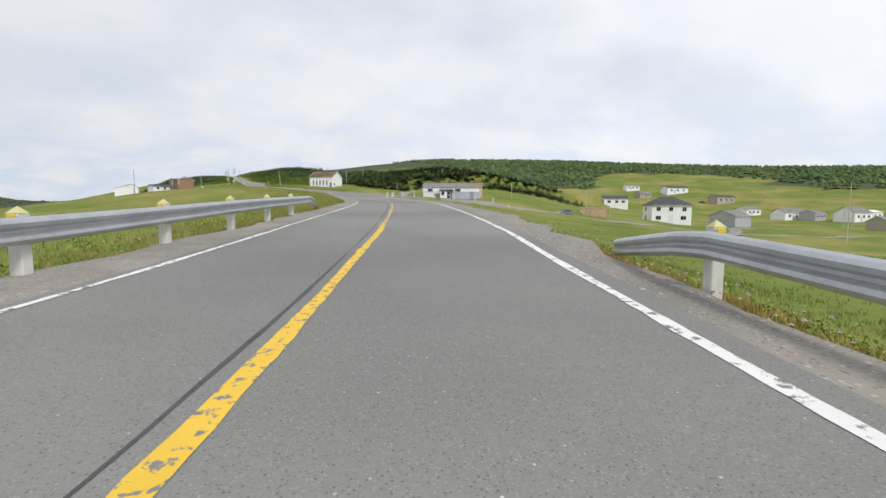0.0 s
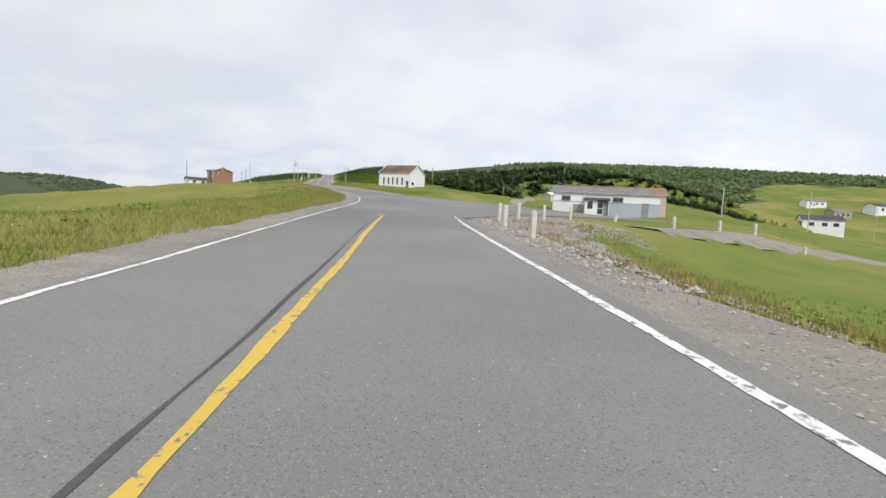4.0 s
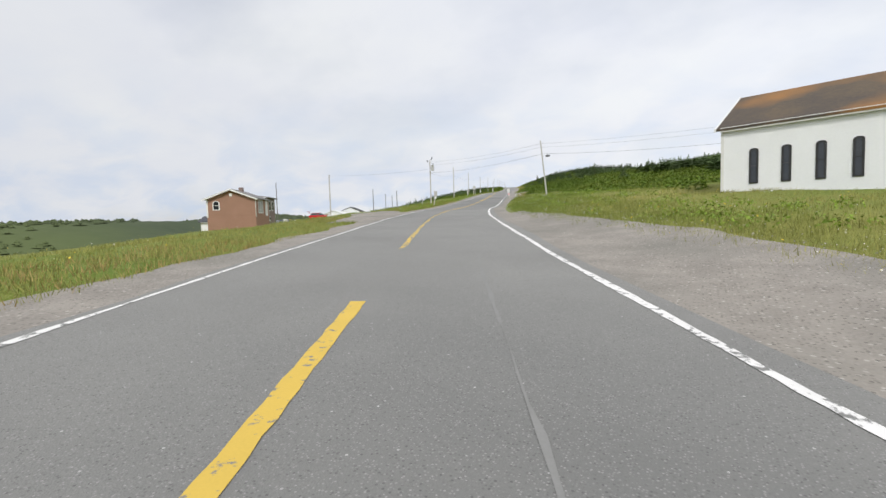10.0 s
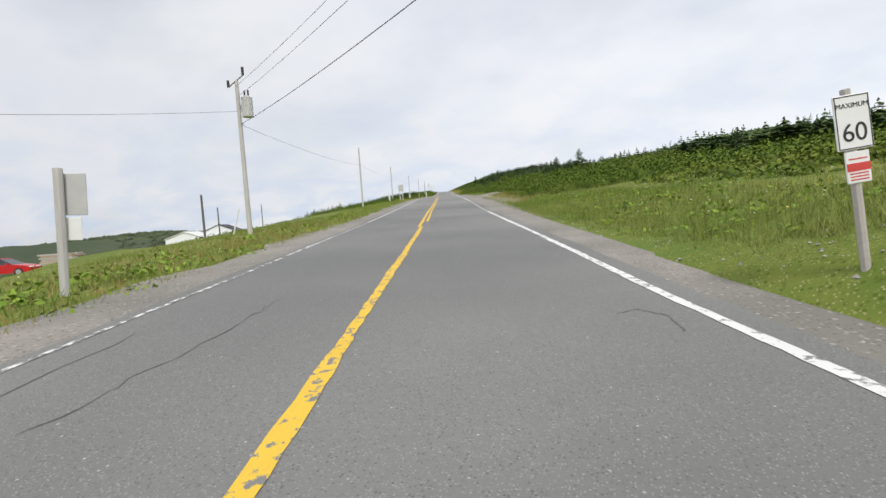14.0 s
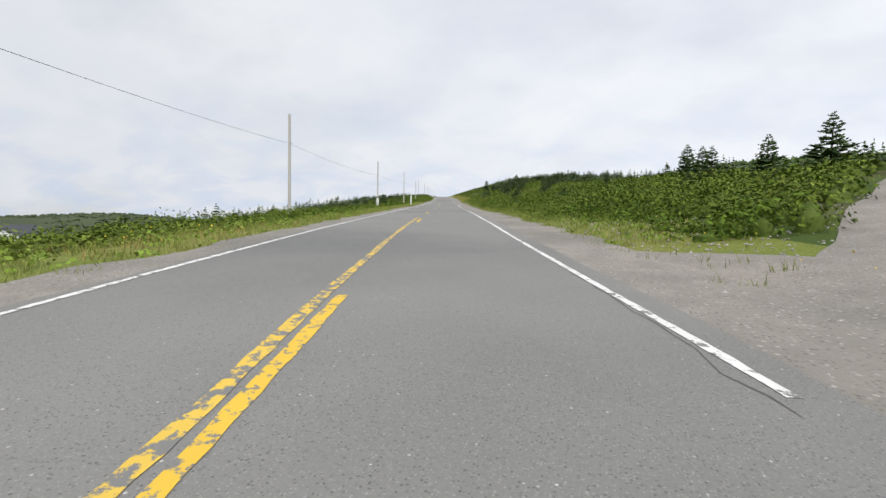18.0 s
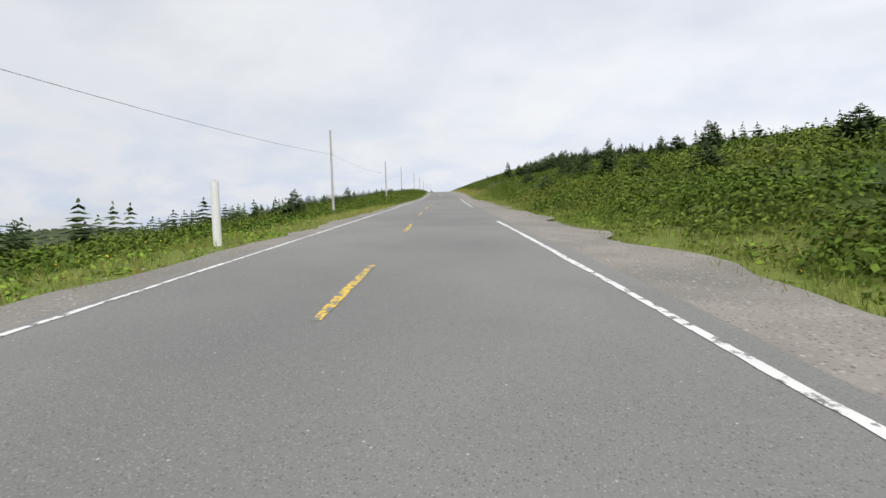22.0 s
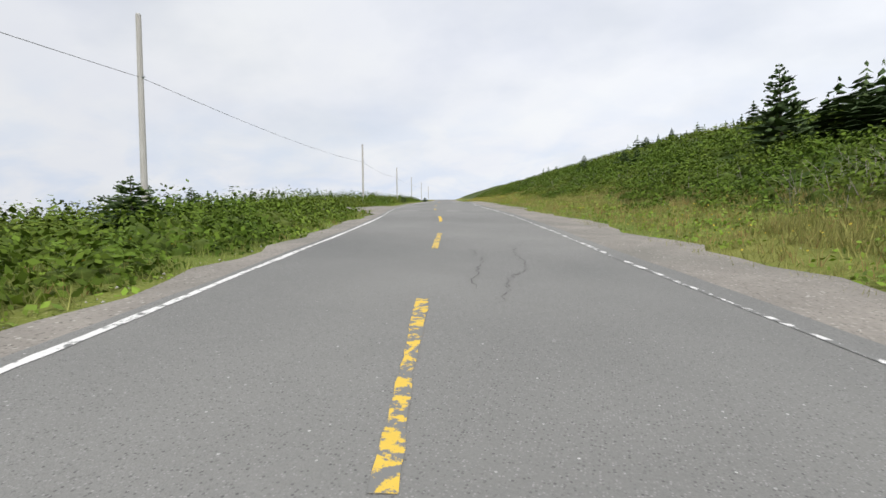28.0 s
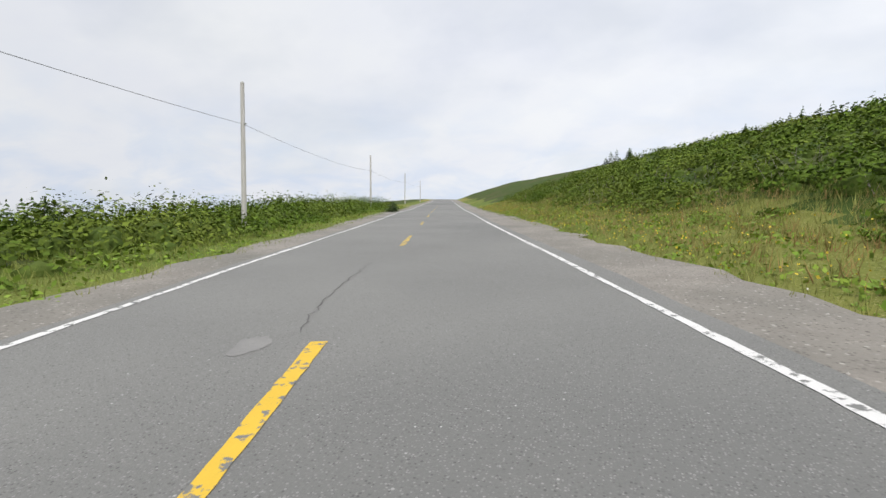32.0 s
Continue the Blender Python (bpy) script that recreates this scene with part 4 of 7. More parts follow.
strip_on_road("tyre_mark", [(6.16, 0.42), (6.24, 0.36), (6.4, -0.1)], 0.14, M_SKID, "curved black tyre mark", seed=42, wob=0.03)
strip_on_road("tyre_mark", [(6.2, 0.05), (6.3, 0.15), (6.5, -0.2)], 0.12, M_SKID, "curved black tyre mark", seed=43, wob=0.03)
strip_on_road("tyre_mark", [(9.3, 1.2), (9.9, 1.5), (10.2, 1.6), (10.6, 1.75), (11.0, 2.1)], 0.05, mat("pale_scuff", (0.250, 0.248, 0.240), (0.21, 0.21, 0.20), coords="World"), "pale scuff line", seed=46, wob=0.02)
strip_on_road("tyre_mark", [(31.05, 2.55), (31.13, 2.5), (31.2, 2.4), (31.34, 2.2), (31.6, 2.1)], 0.028, MATS["pale_scuff"], "pale scuff line", seed=47, wob=0.03)


def patch(t, d, ls, ld, material, label, seed):
    """An irregular repair lying on the asphalt."""
    r = np.random.RandomState(seed)
    bm = bmesh.new()
    vs = []
    for i in range(18):
        a, q = 2 * math.pi * i / 18, r.uniform(0.72, 1.1)
        p = road_at(s_at(t) + math.cos(a) * q * ls, d + math.sin(a) * q * ld, 0.003 + 0.0005 * seed % 0.003)
        vs.append(bm.verts.new(p.tolist()))
    bm.faces.new(vs)
    return part("patch", bm, material, road, label)


M_DARKPATCH = mat("new_asphalt_patch", (0.15, 0.155, 0.158), (0.185, 0.187, 0.188), rough=0.85, scale=1.2, fine=50.0, bump=0.4, bump_scale=80.0, coords="World")
for t, d, ls, ld, m, lb, sd in ((5.3, -0.12, 0.75, 0.30, M_PATCH, "pale broken pothole patch", 1), (5.32, 0.9, 0.35, 0.45, M_PATCH, "pale broken pothole patch", 2), (5.6, 3.4, 0.2, 0.3, M_PATCH, "pale spot", 3), (5.9, 4.4, 0.25, 0.3, M_PATCH, "pale spot", 4),
                                (29.75, -1.7, 1.6, 0.7, M_PATCH, "pale broken patch", 5), (29.7, 1.1, 1.6, 0.5, M_PATCH, "pale broken patch", 6), (32.18, -0.60, 0.30, 0.16, M_PATCH, "pale patch", 7),
                                (30.3, -0.6, 0.8, 0.26, M_SKID, "dark broken asphalt", 13), (30.35, -1.6, 1.0, 0.6, M_PATCH, "pale broken patch", 9), (31.0, -1.1, 0.5, 0.35, M_PATCH, "pale patch", 12)):
    patch(t, d, ls, ld, m, lb, sd)

ribbon("edge_patch", s_at(31.0), s_at(31.75), ([s_at(31.0), s_at(31.2), s_at(31.4), s_at(31.75)], [3.1, 3.2, 3.15, 3.1]), ([s_at(31.0), s_at(31.3), s_at(31.75)], [3.6, 3.7, 3.6]), 0.004, M_DARKPATCH, "bluish newer asphalt at the edge", road, step=0.5, wob0=0.04, wob1=0.15, seed=31)
# gravel side tracks
for name, pts, w in (("gravel_track", [(18.17, 4.4), (18.47, 9.0), (18.75, 14), (19.2, 22), (19.65, 30)], 2.8), ("gravel_driveway", [(11.9, -3.5), (12.6, -4.9), (13.26, -8.0), (13.9, -12.0), (14.5, -17.5), (14.9, -23.0)], 4.8), ("gravel_side_road", [(8.62, -3.2), (8.72, -5.5), (8.80, -8.2)], 4.2), ("gravel_path", [(8.28, 20), (8.7, 30.5), (8.9, 34), (9.6, 44), (10.6, 54)], 2.6)):
    p = np.array([(s_at(t), d) for t, d in pts])
    k = np.linspace(0, len(p) - 1, 22)
    c = road_at(np.interp(k, np.arange(len(p)), p[:, 0]), np.interp(k, np.arange(len(p)), p[:, 1]))
    tg = np.gradient(c, axis=0)
    nr = np.stack([tg[:, 1], -tg[:, 0]], 1) / np.linalg.norm(tg[:, :2], axis=1)[:, None]
    rr = np.random.RandomState(len(pts) + int(w))
    cols = []
    for f in np.linspace(-0.5, 0.5, 6):
        e = f * w * (1 + 0.12 * rr.uniform(-1, 1, len(k)) * (abs(f) > 0.4))
        xx, yy = c[:, 0] + nr[:, 0] * e, c[:, 1] + nr[:, 1] * e
        cols.append(np.stack([xx, yy, land(xx, yy) + 0.07 * (1 - 1.4 * abs(f))], 1))
    v = np.stack(cols, 1)
    i = np.arange(v.shape[0] * 6).reshape(-1, 6)
    fast_mesh(name, v.reshape(-1, 3), np.stack([i[:-1, :-1], i[:-1, 1:], i[1:, 1:], i[1:, :-1]], -1).reshape(-1, 4), M_GRAVEL, "structure", "pale loose gravel", "gravel", smooth=True)


# ---- plants ----
def rand_turn(r, n):
    """n random turns as two unit vectors across a leaf."""
    a = r.normal(size=(n, 3))
    a /= np.linalg.norm(a, axis=1)[:, None]
    b = np.cross(a, r.normal(size=(n, 3)))
    b /= np.linalg.norm(b, axis=1)[:, None]
    return a, b


def leaf_quads(c, size, r, slim=0.6, up=0.0):
    a, b = rand_turn(r, len(c))
    a[:, 2] = a[:, 2] * (1 - up) + up
    s = np.reshape(size, (-1, 1)) * r.uniform(0.6, 1.3, (len(c), 1))
    v = np.stack([c - a * s, c - b * s * slim + a * s * 0.1, c + a * s, c + b * s * slim + a * s * 0.1], 1)
    return v


def quads_mesh(name, v, material, label, category):
    return fast_mesh(name, v.reshape(-1, 3), np.arange(len(v) * 4).reshape(-1, 4), material, "stuff", label, category)


R = np.random.RandomState(7)


def along(t0, t1, d0, d1, n, bias=1.0):
    """n places strewn beside the road between two times and two distances."""
    s = R.uniform(s_at(t0), s_at(t1), n)
    d = d0 + (d1 - d0) * R.uniform(0, 1, n) ** bias
    c = road_at(s, 0)
    nn = np.stack([np.interp(s, RS, RN[:, k]) for k in range(2)], 1)
    x, y = c[:, 0] + nn[:, 0] * d, c[:, 1] + nn[:, 1] * d
    return x, y, s, d


def track_s(d):
    """Arc length at which the gravel track passes at a distance from the road."""
    return np.interp(d, [4.4, 9, 14, 22, 30], [s_at(18.17), s_at(18.47), s_at(18.75), s_at(19.2), s_at(19.65)])


def driveway_d(s):
    """Distance from the road of the gravel driveway by the brown house."""
    return np.interp(s, [s_at(t) for t in (11.9, 12.6, 13.26, 13.9, 14.5, 14.9)], [-3.5, -4.9, -8.0, -12.0, -17.5, -23.0])


def apron_edge(s):
    """How far the gravel pull-off by the church reaches from the road."""
    return np.interp(s, [s_at(t) for t in (8.0, 8.3, 8.8, 9.4, 10.1, 10.6, 11.1, 11.6, 12.2)], [6.0, 6.4, 6.4, 6.6, 7.3, 8.2, 7.6, 6.5, 5.5])


def thicket_edge(s):
    """Where the thicket begins on the right, as a distance from the road."""
    ts = [s_at(v) for v in (16.2, 18.0, 19.2, 20.5, 24.0, 26.6, 26.9, 28.2, 28.5, 30.0, 32.5, 36)]
    e = np.interp(s, ts, [8.6, 8.9, 8.0, 7.6, 7.6, 8.4, 10.2, 10.4, 9.6, 9.0, 9.4, 9.6])
    return e + 0.75 * np.sin(s * 0.41) * np.sin(s * 0.13 + 1) + 0.35 * np.sin(s * 1.3)


core_a = np.arange(5) * 6.283 / 5
CORE = np.concatenate([np.stack([np.cos(core_a + k) * w, np.sin(core_a + k) * w, 0 * core_a + h], 1) for k, w, h in ((0, 0.44, 0.0), (0.6, 0.40, 0.32))] + [np.array([(0, 0, 0.50)])])
core_f = [(j, (j + 1) % 5, 5 + (j + 1) % 5, 5 + j) for j in range(5)]
CORE_Q = np.array(core_f + [(5 + j, 5 + (j + 1) % 5, 10, 10) for j in range(5)])


def shrub_field(t0, t1, d0, d1, n, height, leaves, size, bias=1.3, clear=(), wall=False, low=0.35, core=True):
    """Rounded clumps: a solid leafy heart and leaves that face outwards; corners of quads."""
    x, y, s, d = along(t0, t1, d0, d1, n, bias)
    keep = np.ones(n, bool)
    for ta, tb, da, db in clear:
        keep &= ~((s > s_at(ta)) & (s < s_at(tb)) & (d > da) & (d < db))
    if wall:
        keep &= d > thicket_edge(s)
    keep &= ~((s > s_at(8.0)) & (s < s_at(12.1)) & (d > 0) & (d < apron_edge(s) + 0.4))
    keep &= ~((s > s_at(8.5)) & (s < s_at(9.0)) & (d < 0) & (d > -8.5))
    keep &= ~((s > s_at(11.8)) & (s < s_at(15.0)) & (d < 0) & (np.abs(d - driveway_d(s)) < 2.8))
    keep &= ~((d > 4) & (d < 31) & (np.abs(s - track_s(d)) < 2.6))
    x, y, s, d = x[keep], y[keep], s[keep], d[keep]
    n = len(x)
    z = land(x, y) - 0.05
    inner = thicket_edge(s) if wall else min(abs(d0), abs(d1))
    w = R.uniform(0.5, 1.15, n) * (0.5 + 0.5 * height)
    h = height * R.uniform(0.45, 1.3, n) * np.clip(low + (np.abs(d) - inner) / 2.6, low, 1)
    h = h * (1 - 0.28 * ((d > 0) & (s > s_at(21.5))))
    w = np.minimum(w, 0.35 + h)
    k = np.repeat(np.arange(n), leaves)
    u = R.normal(size=(len(k), 3))
    u[:, 2] = np.abs(u[:, 2]) * 1.1
    u /= np.linalg.norm(u, axis=1)[:, None]
    q = R.uniform(0.80, 1.07, (len(k), 1)) * (1 + 0.16 * np.sin(5 * u[:, :1] + k[:, None]) * np.sin(5 * u[:, 1:2] + 2.0 * k[:, None]))
    c = np.stack([x[k] + u[:, 0] * q[:, 0] * w[k], y[k] + u[:, 1] * q[:, 0] * w[k], z[k] + h[k] * (0.06 + 0.94 * u[:, 2] * q[:, 0])], 1)
    nrm = u + R.normal(0, 0.42, u.shape) + np.array([0, 0, 0.25])
    a = np.cross(nrm, R.normal(size=u.shape))
    a /= np.linalg.norm(a, axis=1)[:, None]
    b = np.cross(nrm, a)
    b /= np.linalg.norm(b, axis=1)[:, None]
    e = size * R.uniform(0.55, 1.35, (len(k), 1))
    v = np.stack([c - a * e, c - b * e * 0.6 + a * e * 0.1, c + a * e, c + b * e * 0.6 + a * e * 0.1], 1)
    if not core:
        return v
    turn = R.uniform(0, 6.28, n)
    cs, sn = np.cos(turn)[:, None], np.sin(turn)[:, None]
    jit = R.uniform(0.78, 1.1, (n, 11))
    px, py = CORE[None, :, 0] * jit * w[:, None], CORE[None, :, 1] * jit * w[:, None]
    cv = np.stack([x[:, None] + px * cs - py * sn, y[:, None] + px * sn + py * cs, z[:, None] - 0.1 + (h[:, None] + 0.1) * CORE[None, :, 2] * R.uniform(0.85, 1.1, (n, 11))], -1)
    hearts.append(cv)
    return v


hearts = []
near_shrubs, mid_shrubs = [], []
gap = [(17.95, 18.74, 0, 9.4)]
near_shrubs.append(shrub_field(16.2, 36, 7.0, 12.5, 2300, 1.25, 130, 0.070, 1.0, gap, wall=True))
near_shrubs.append(shrub_field(16.2, 36, 11.5, 20, 2400, 1.2, 74, 0.088, 1.0, gap))
mid_shrubs.append(shrub_field(15.2, 36, 18, 44, 5200, 1.1, 26, 0.135, 1.0, gap))
mid_shrubs.append(shrub_field(13.6, 16.6, 13, 44, 900, 0.8, 34, 0.105, 0.9))
mid_shrubs.append(shrub_field(12.3, 15, 16, 60, 380, 0.6, 26, 0.12, 0.9))
near_shrubs.append(shrub_field(25.2, 30.3, -4.4, -17, 1450, 1.15, 76, 0.074, 1.1, [(29.7, 30.3, -8.2, 0)]))
near_shrubs.append(shrub_field(30.2, 36, -5.6, -17, 1300, 1.3, 80, 0.076, 1.15, [(30.2, 30.9, -8.2, 0)]))
near_shrubs.append(shrub_field(17.8, 25.2, -6.2, -17, 1500, 0.65, 54, 0.068, 1.1))
mid_shrubs.append(shrub_field(20.8, 36, -15, -50, 2000, 0.85, 20, 0.14, 1.0))
mid_shrubs.append(shrub_field(17.5, 20.8, -14, -40, 400, 0.35, 26, 0.11, 1.0))
near_shrubs.append(shrub_field(19.6, 25.8, 6.7, 9.2, 420, 0.55, 64, 0.058, 1.0))
near_shrubs.append(shrub_field(26.9, 28.3, 8.6, 12.5, 130, 0.8, 80, 0.06, 0.8))
near_shrubs.append(shrub_field(30.44, 30.7, -6.0, -10, 60, 1.25, 100, 0.066, 1.0))
quads_mesh("alder_thicket", np.concatenate(near_shrubs), M_LEAF, "dense green alder shrubs beside the road", "shrubs")
quads_mesh("hillside_shrubs", np.concatenate(mid_shrubs), M_LEAF, "green shrubs covering the hillside", "shrubs")
hv = np.concatenate(hearts)
hq = (np.arange(len(hv))[:, None, None] * 11 + CORE_Q).reshape(-1, 4)
tri_ = np.concatenate([hq[:, :3], hq[hq[:, 2] != hq[:, 3]][:, [0, 2, 3]]])
fast_mesh("shrub_hearts", hv.reshape(-1, 3), tri_, M_LEAF_IN, "stuff", "close leafy hearts of the alder shrubs", "shrubs", smooth=True)

# low weeds at the gravel's edge
weeds = [shrub_field(26.5, 36, 6.0, 10.0, 900, 0.34, 24, 0.06, 0.9, gap, core=False), shrub_field(13.0, 36, 5.7, 9.5, 1500, 0.30, 24, 0.06, 1.2, gap, core=False), shrub_field(13, 36, -3.9, -7, 1600, 0.28, 24, 0.058, 1.2, [(29.8, 30.9, -14, 0)], core=False), shrub_field(8, 14, 6.5, 14, 320, 0.38, 50, 0.048, core=False), shrub_field(0, 9, -5, -12, 220, 0.3, 40, 0.048, core=False), shrub_field(0.3, 4.6, 6.0, 10, 260, 0.3, 36, 0.048, core=False)]
quads_mesh("roadside_weeds", np.concatenate(weeds), M_WEED, "low leafy weeds at the gravel edge", "weeds")


def grass(t0, t1, d0, d1, n, height, blades=6, bias=1.0, width=0.012):
    x, y, s, d = along(t0, t1, d0, d1, n, bias)
    lo, hi = lot_span(s)
    lot = (s > s_at(5.3)) & (s < s_at(8.75)) & (d > lo - 0.3) & (d < hi + 0.3)
    pull = (s > s_at(29.8)) & (s < s_at(30.8)) & (d > -8.5) & (d < 0)
    drive = (s > s_at(11.9)) & (s < s_at(14.9)) & (d < 0) & (np.abs(d - driveway_d(s)) < 2.3)
    drive |= (d > 4) & (d < 31) & (np.abs(s - track_s(d)) < 1.9)
    drive |= (s > s_at(17.9)) & (s < s_at(18.78)) & (d > 0) & (d < 9.3) & (R.uniform(0, 1, len(d)) < 0.86)
    drive |= (s > s_at(8.4)) & (s < s_at(9.0)) & (d < 0) & (d > -8.2) & (np.abs(s - s_at(8.62) - (-d - 3.2) * 0.6) < 2.2)
    drive |= (s > s_at(8.1)) & (s < s_at(12.2)) & (d > 0) & (d < apron_edge(s) - 0.2 - 1.6 * R.uniform(0, 1, len(d)) ** 2)
    ok = ~(lot | pull | drive)
    x, y, d = x[ok], y[ok], d[ok]
    k = np.repeat(np.arange(len(x)), blades)
    m = len(k)
    bx, by = x[k] + R.normal(0, 0.09, m), y[k] + R.normal(0, 0.09, m)
    z = land(x, y)[k] - 0.02
    a = R.uniform(0, 6.28, m)
    h = height * R.uniform(0.45, 1.2, m)
    lean = R.normal(0, 0.32, (m, 2)) * h[:, None]
    w = width * R.uniform(0.7, 1.5, m) * (1 + np.abs(d)[k] * 0.03)
    p0 = np.stack([bx - np.cos(a) * w, by - np.sin(a) * w, z], 1)
    p1 = np.stack([bx + np.cos(a) * w, by + np.sin(a) * w, z], 1)
    p2 = np.stack([bx + lean[:, 0], by + lean[:, 1], z + h], 1)
    return np.stack([p0, p1, p2], 1)


tufts = [grass(28.3, 36, 8.3, 11.5, 7000, 0.30, 6, 1.0, 0.007), grass(8.3, 16.3, 5.8, 11, 9000, 0.30, 6, 1.3, 0.006), 
    grass(-1, 16.5, -4.1, -14, 15120, 0.20, 7, 1.3, 0.008), grass(-1, 16.5, -12, -50, 10080, 0.14, 5, 1.0, 0.008),
    grass(-1, 5, 5.3, 16, 5760, 0.20, 7, 1.2, 0.008), grass(7.6, 16.5, 5.4, 18, 13680, 0.19, 6, 1.3, 0.006), grass(6.5, 16.5, 14, 60, 10080, 0.13, 5, 1.0, 0.007), grass(0, 5, 14, 60, 5040, 0.2, 5, 1.0, 0.012),
    grass(26.5, 28.7, 7.5, 14, 8000, 0.38, 7, 1.0, 0.009), grass(7.6, 16.5, 5.1, 9, 8640, 0.13, 7, 1.0, 0.007), grass(-1, 16.5, -3.9, -7, 6480, 0.13, 7, 1.0, 0.007), grass(16.5, 36, 5.4, 9, 10800, 0.28, 7, 1.0, 0.008), grass(16.5, 36, -3.7, -9, 10800, 0.25, 7, 1.0, 0.008),
]
tv = np.concatenate(tufts)
fast_mesh("grass", tv.reshape(-1, 3), np.arange(len(tv) * 3).reshape(-1, 3), M_BLADE, "stuff", "long green and straw-coloured grass", "grass")

dry = np.concatenate([grass(28.2, 36, 6.6, 11.5, 2600, 0.36, 7, 1.0, 0.008), grass(16.4, 18, 6.2, 10, 1300, 0.3, 7, 1.0, 0.008), grass(-0.5, 5.2, 5.0, 8.0, 2600, 0.26, 6, 1.5, 0.009), grass(4.3, 5.6, 5, 12, 500, 0.3, 8, 1.0, 0.01), grass(12, 16, -4, -8, 1300, 0.2, 6, 1.2, 0.008), grass(-0.5, 11, -4.1, -8, 5200, 0.18, 6, 1.2, 0.008), grass(18, 30, -4, -7, 700, 0.26, 7, 1.2, 0.008)])
fast_mesh("dry_grass", dry.reshape(-1, 3), np.arange(len(dry) * 3).reshape(-1, 3), M_DRY, "stuff", "dry rust-coloured grass on the verge", "grass")

# small flowers in the verge
for nm, col, spans, lb in (("white_flowers", (0.78, 0.77, 0.70), [(0, 16, -4.6, -9, 500), (8, 17.8, 6.0, 12, 2200), (16.3, 17.8, 5.5, 6.8, 2600), (19, 36, 5.8, 9.5, 300), (0, 4.6, 6, 12, 260)], "small white wild flowers"), ("yellow_flowers", (0.75, 0.56, 0.05), [(8, 16, 6.5, 16, 700), (0, 14, -5, -14, 500), (30.5, 36, 5.9, 9.5, 2600), (26.5, 29, 6.5, 10, 500), (18, 30, -4.6, -7, 300), (18, 30, 6, 9, 300)], "small yellow wild flowers")):
    vs = []
    for t0, t1, d0, d1, n in spans:
        x, y, s, d = along(t0, t1, d0, d1, n, 1.2)
        c = np.stack([x, y, land(x, y) + R.uniform(0.12, 0.4, n)], 1)
        vs.append(leaf_quads(c, 0.015 if nm == "white_flowers" else 0.024, R, 0.9, 0.3))
    quads_mesh(nm, np.concatenate(vs), mat(nm, col, tuple(v * 0.85 for v in col), rough=0.7), lb, "flowers")

# loose stones on the shoulders
oct_f = np.array([(0, 2, 4), (2, 1, 4), (1, 3, 4), (3, 0, 4), (2, 0, 5), (1, 2, 5), (3, 1, 5), (0, 3, 5)])
sv = []
for t0, t1, d0, d1, n, size in ((0, 4.8, 3.75, 5.6, 1500, 0.022), (7.4, 36, 3.75, 6.0, 6500, 0.022), (0, 36, -3.1, -4.1, 3500, 0.02), (4.4, 5.4, 4.4, 10, 5000, 0.035), (4.4, 5.4, 4.6, 9, 700, 0.07), (5.3, 5.85, 8.5, 14, 1800, 0.04), (8.2, 12, 5, 8.5, 3200, 0.022), (18.1, 19.4, 5, 17, 2600, 0.035), (29.9, 31, 4, 6, 500, 0.03)):
    x, y, s, d = along(t0, t1, d0, d1, n)
    z = np.maximum(land(x, y), np.where((np.abs(d) < 6) & (d < 5.6), np.interp(s, RS, RC[:, 2]) + tilt(s, d) - 0.03, -99))
    q = np.array([(1, 0, 0), (-1, 0, 0), (0, 1, 0), (0, -1, 0), (0, 0, 0.8), (0, 0, -0.5)])
    sc = size * R.uniform(0.5, 1.7, (n, 1, 1)) * R.uniform(0.6, 1.3, (n, 6, 1))
    sv.append(np.stack([x, y, z + 0.005], 1)[:, None] + q * sc)
sv = np.concatenate(sv)
fast_mesh("loose_stones", sv.reshape(-1, 3), (np.arange(len(sv))[:, None, None] * 6 + oct_f).reshape(-1, 3), M_STONE, "stuff", "loose grey stones on the shoulders", "stones")

# gravel pull-off by the church
as_, af = np.meshgrid(np.linspace(s_at(7.68), s_at(12.2), 60), np.linspace(0, 1, 12), indexing="ij")
ad = 4.0 + (apron_edge(as_) + 0.35 * bumps(as_, 0 * as_, 3.1, 14) - 4.0) * af
ac = road_at(as_.ravel()) + np.stack([np.interp(as_.ravel(), RS, RN[:, 0]), np.interp(as_.ravel(), RS, RN[:, 1]), 0 * as_.ravel()], 1) * ad.ravel()[:, None]
ac[:, 2] += tilt(as_, ad).ravel()
aw = ramp(4.2, 6.0, ad).ravel()
ac[:, 2] = (1 - aw) * (ac[:, 2] - 0.025) + aw * (land(ac[:, 0], ac[:, 1]) + 0.075) - (0.10 * (af > 0.97)).ravel()
ai = np.arange(60 * 12).reshape(60, 12)
fast_mesh("gravel_pull_off", ac, np.stack([ai[:-1, :-1], ai[:-1, 1:], ai[1:, 1:], ai[1:, :-1]], -1).reshape(-1, 4), M_GRAVEL, "structure", "grey gravel pull-off beside the road", "gravel", smooth=True)
# gravel apron where the track meets the road
ps_, pd_ = np.meshgrid(np.linspace(s_at(17.85), s_at(18.8), 26), np.linspace(0, 1, 12), indexing="ij")
pd_ = 4.2 + (5.3 * np.sin(np.clip((ps_ - s_at(17.85)) / (s_at(18.8) - s_at(17.85)), 0, 1) * 3.1416) ** 0.6 + 0.4 * bumps(ps_, 0 * ps_, 2.7, 31)) * pd_
pc_ = road_at(ps_.ravel(), pd_.ravel())
pw_ = ramp(4.3, 6.0, pd_).ravel()
pc_[:, 2] = (1 - pw_) * (pc_[:, 2] - 0.02) + pw_ * (land(pc_[:, 0], pc_[:, 1]) + 0.05)
rim_ = np.zeros((26, 12))
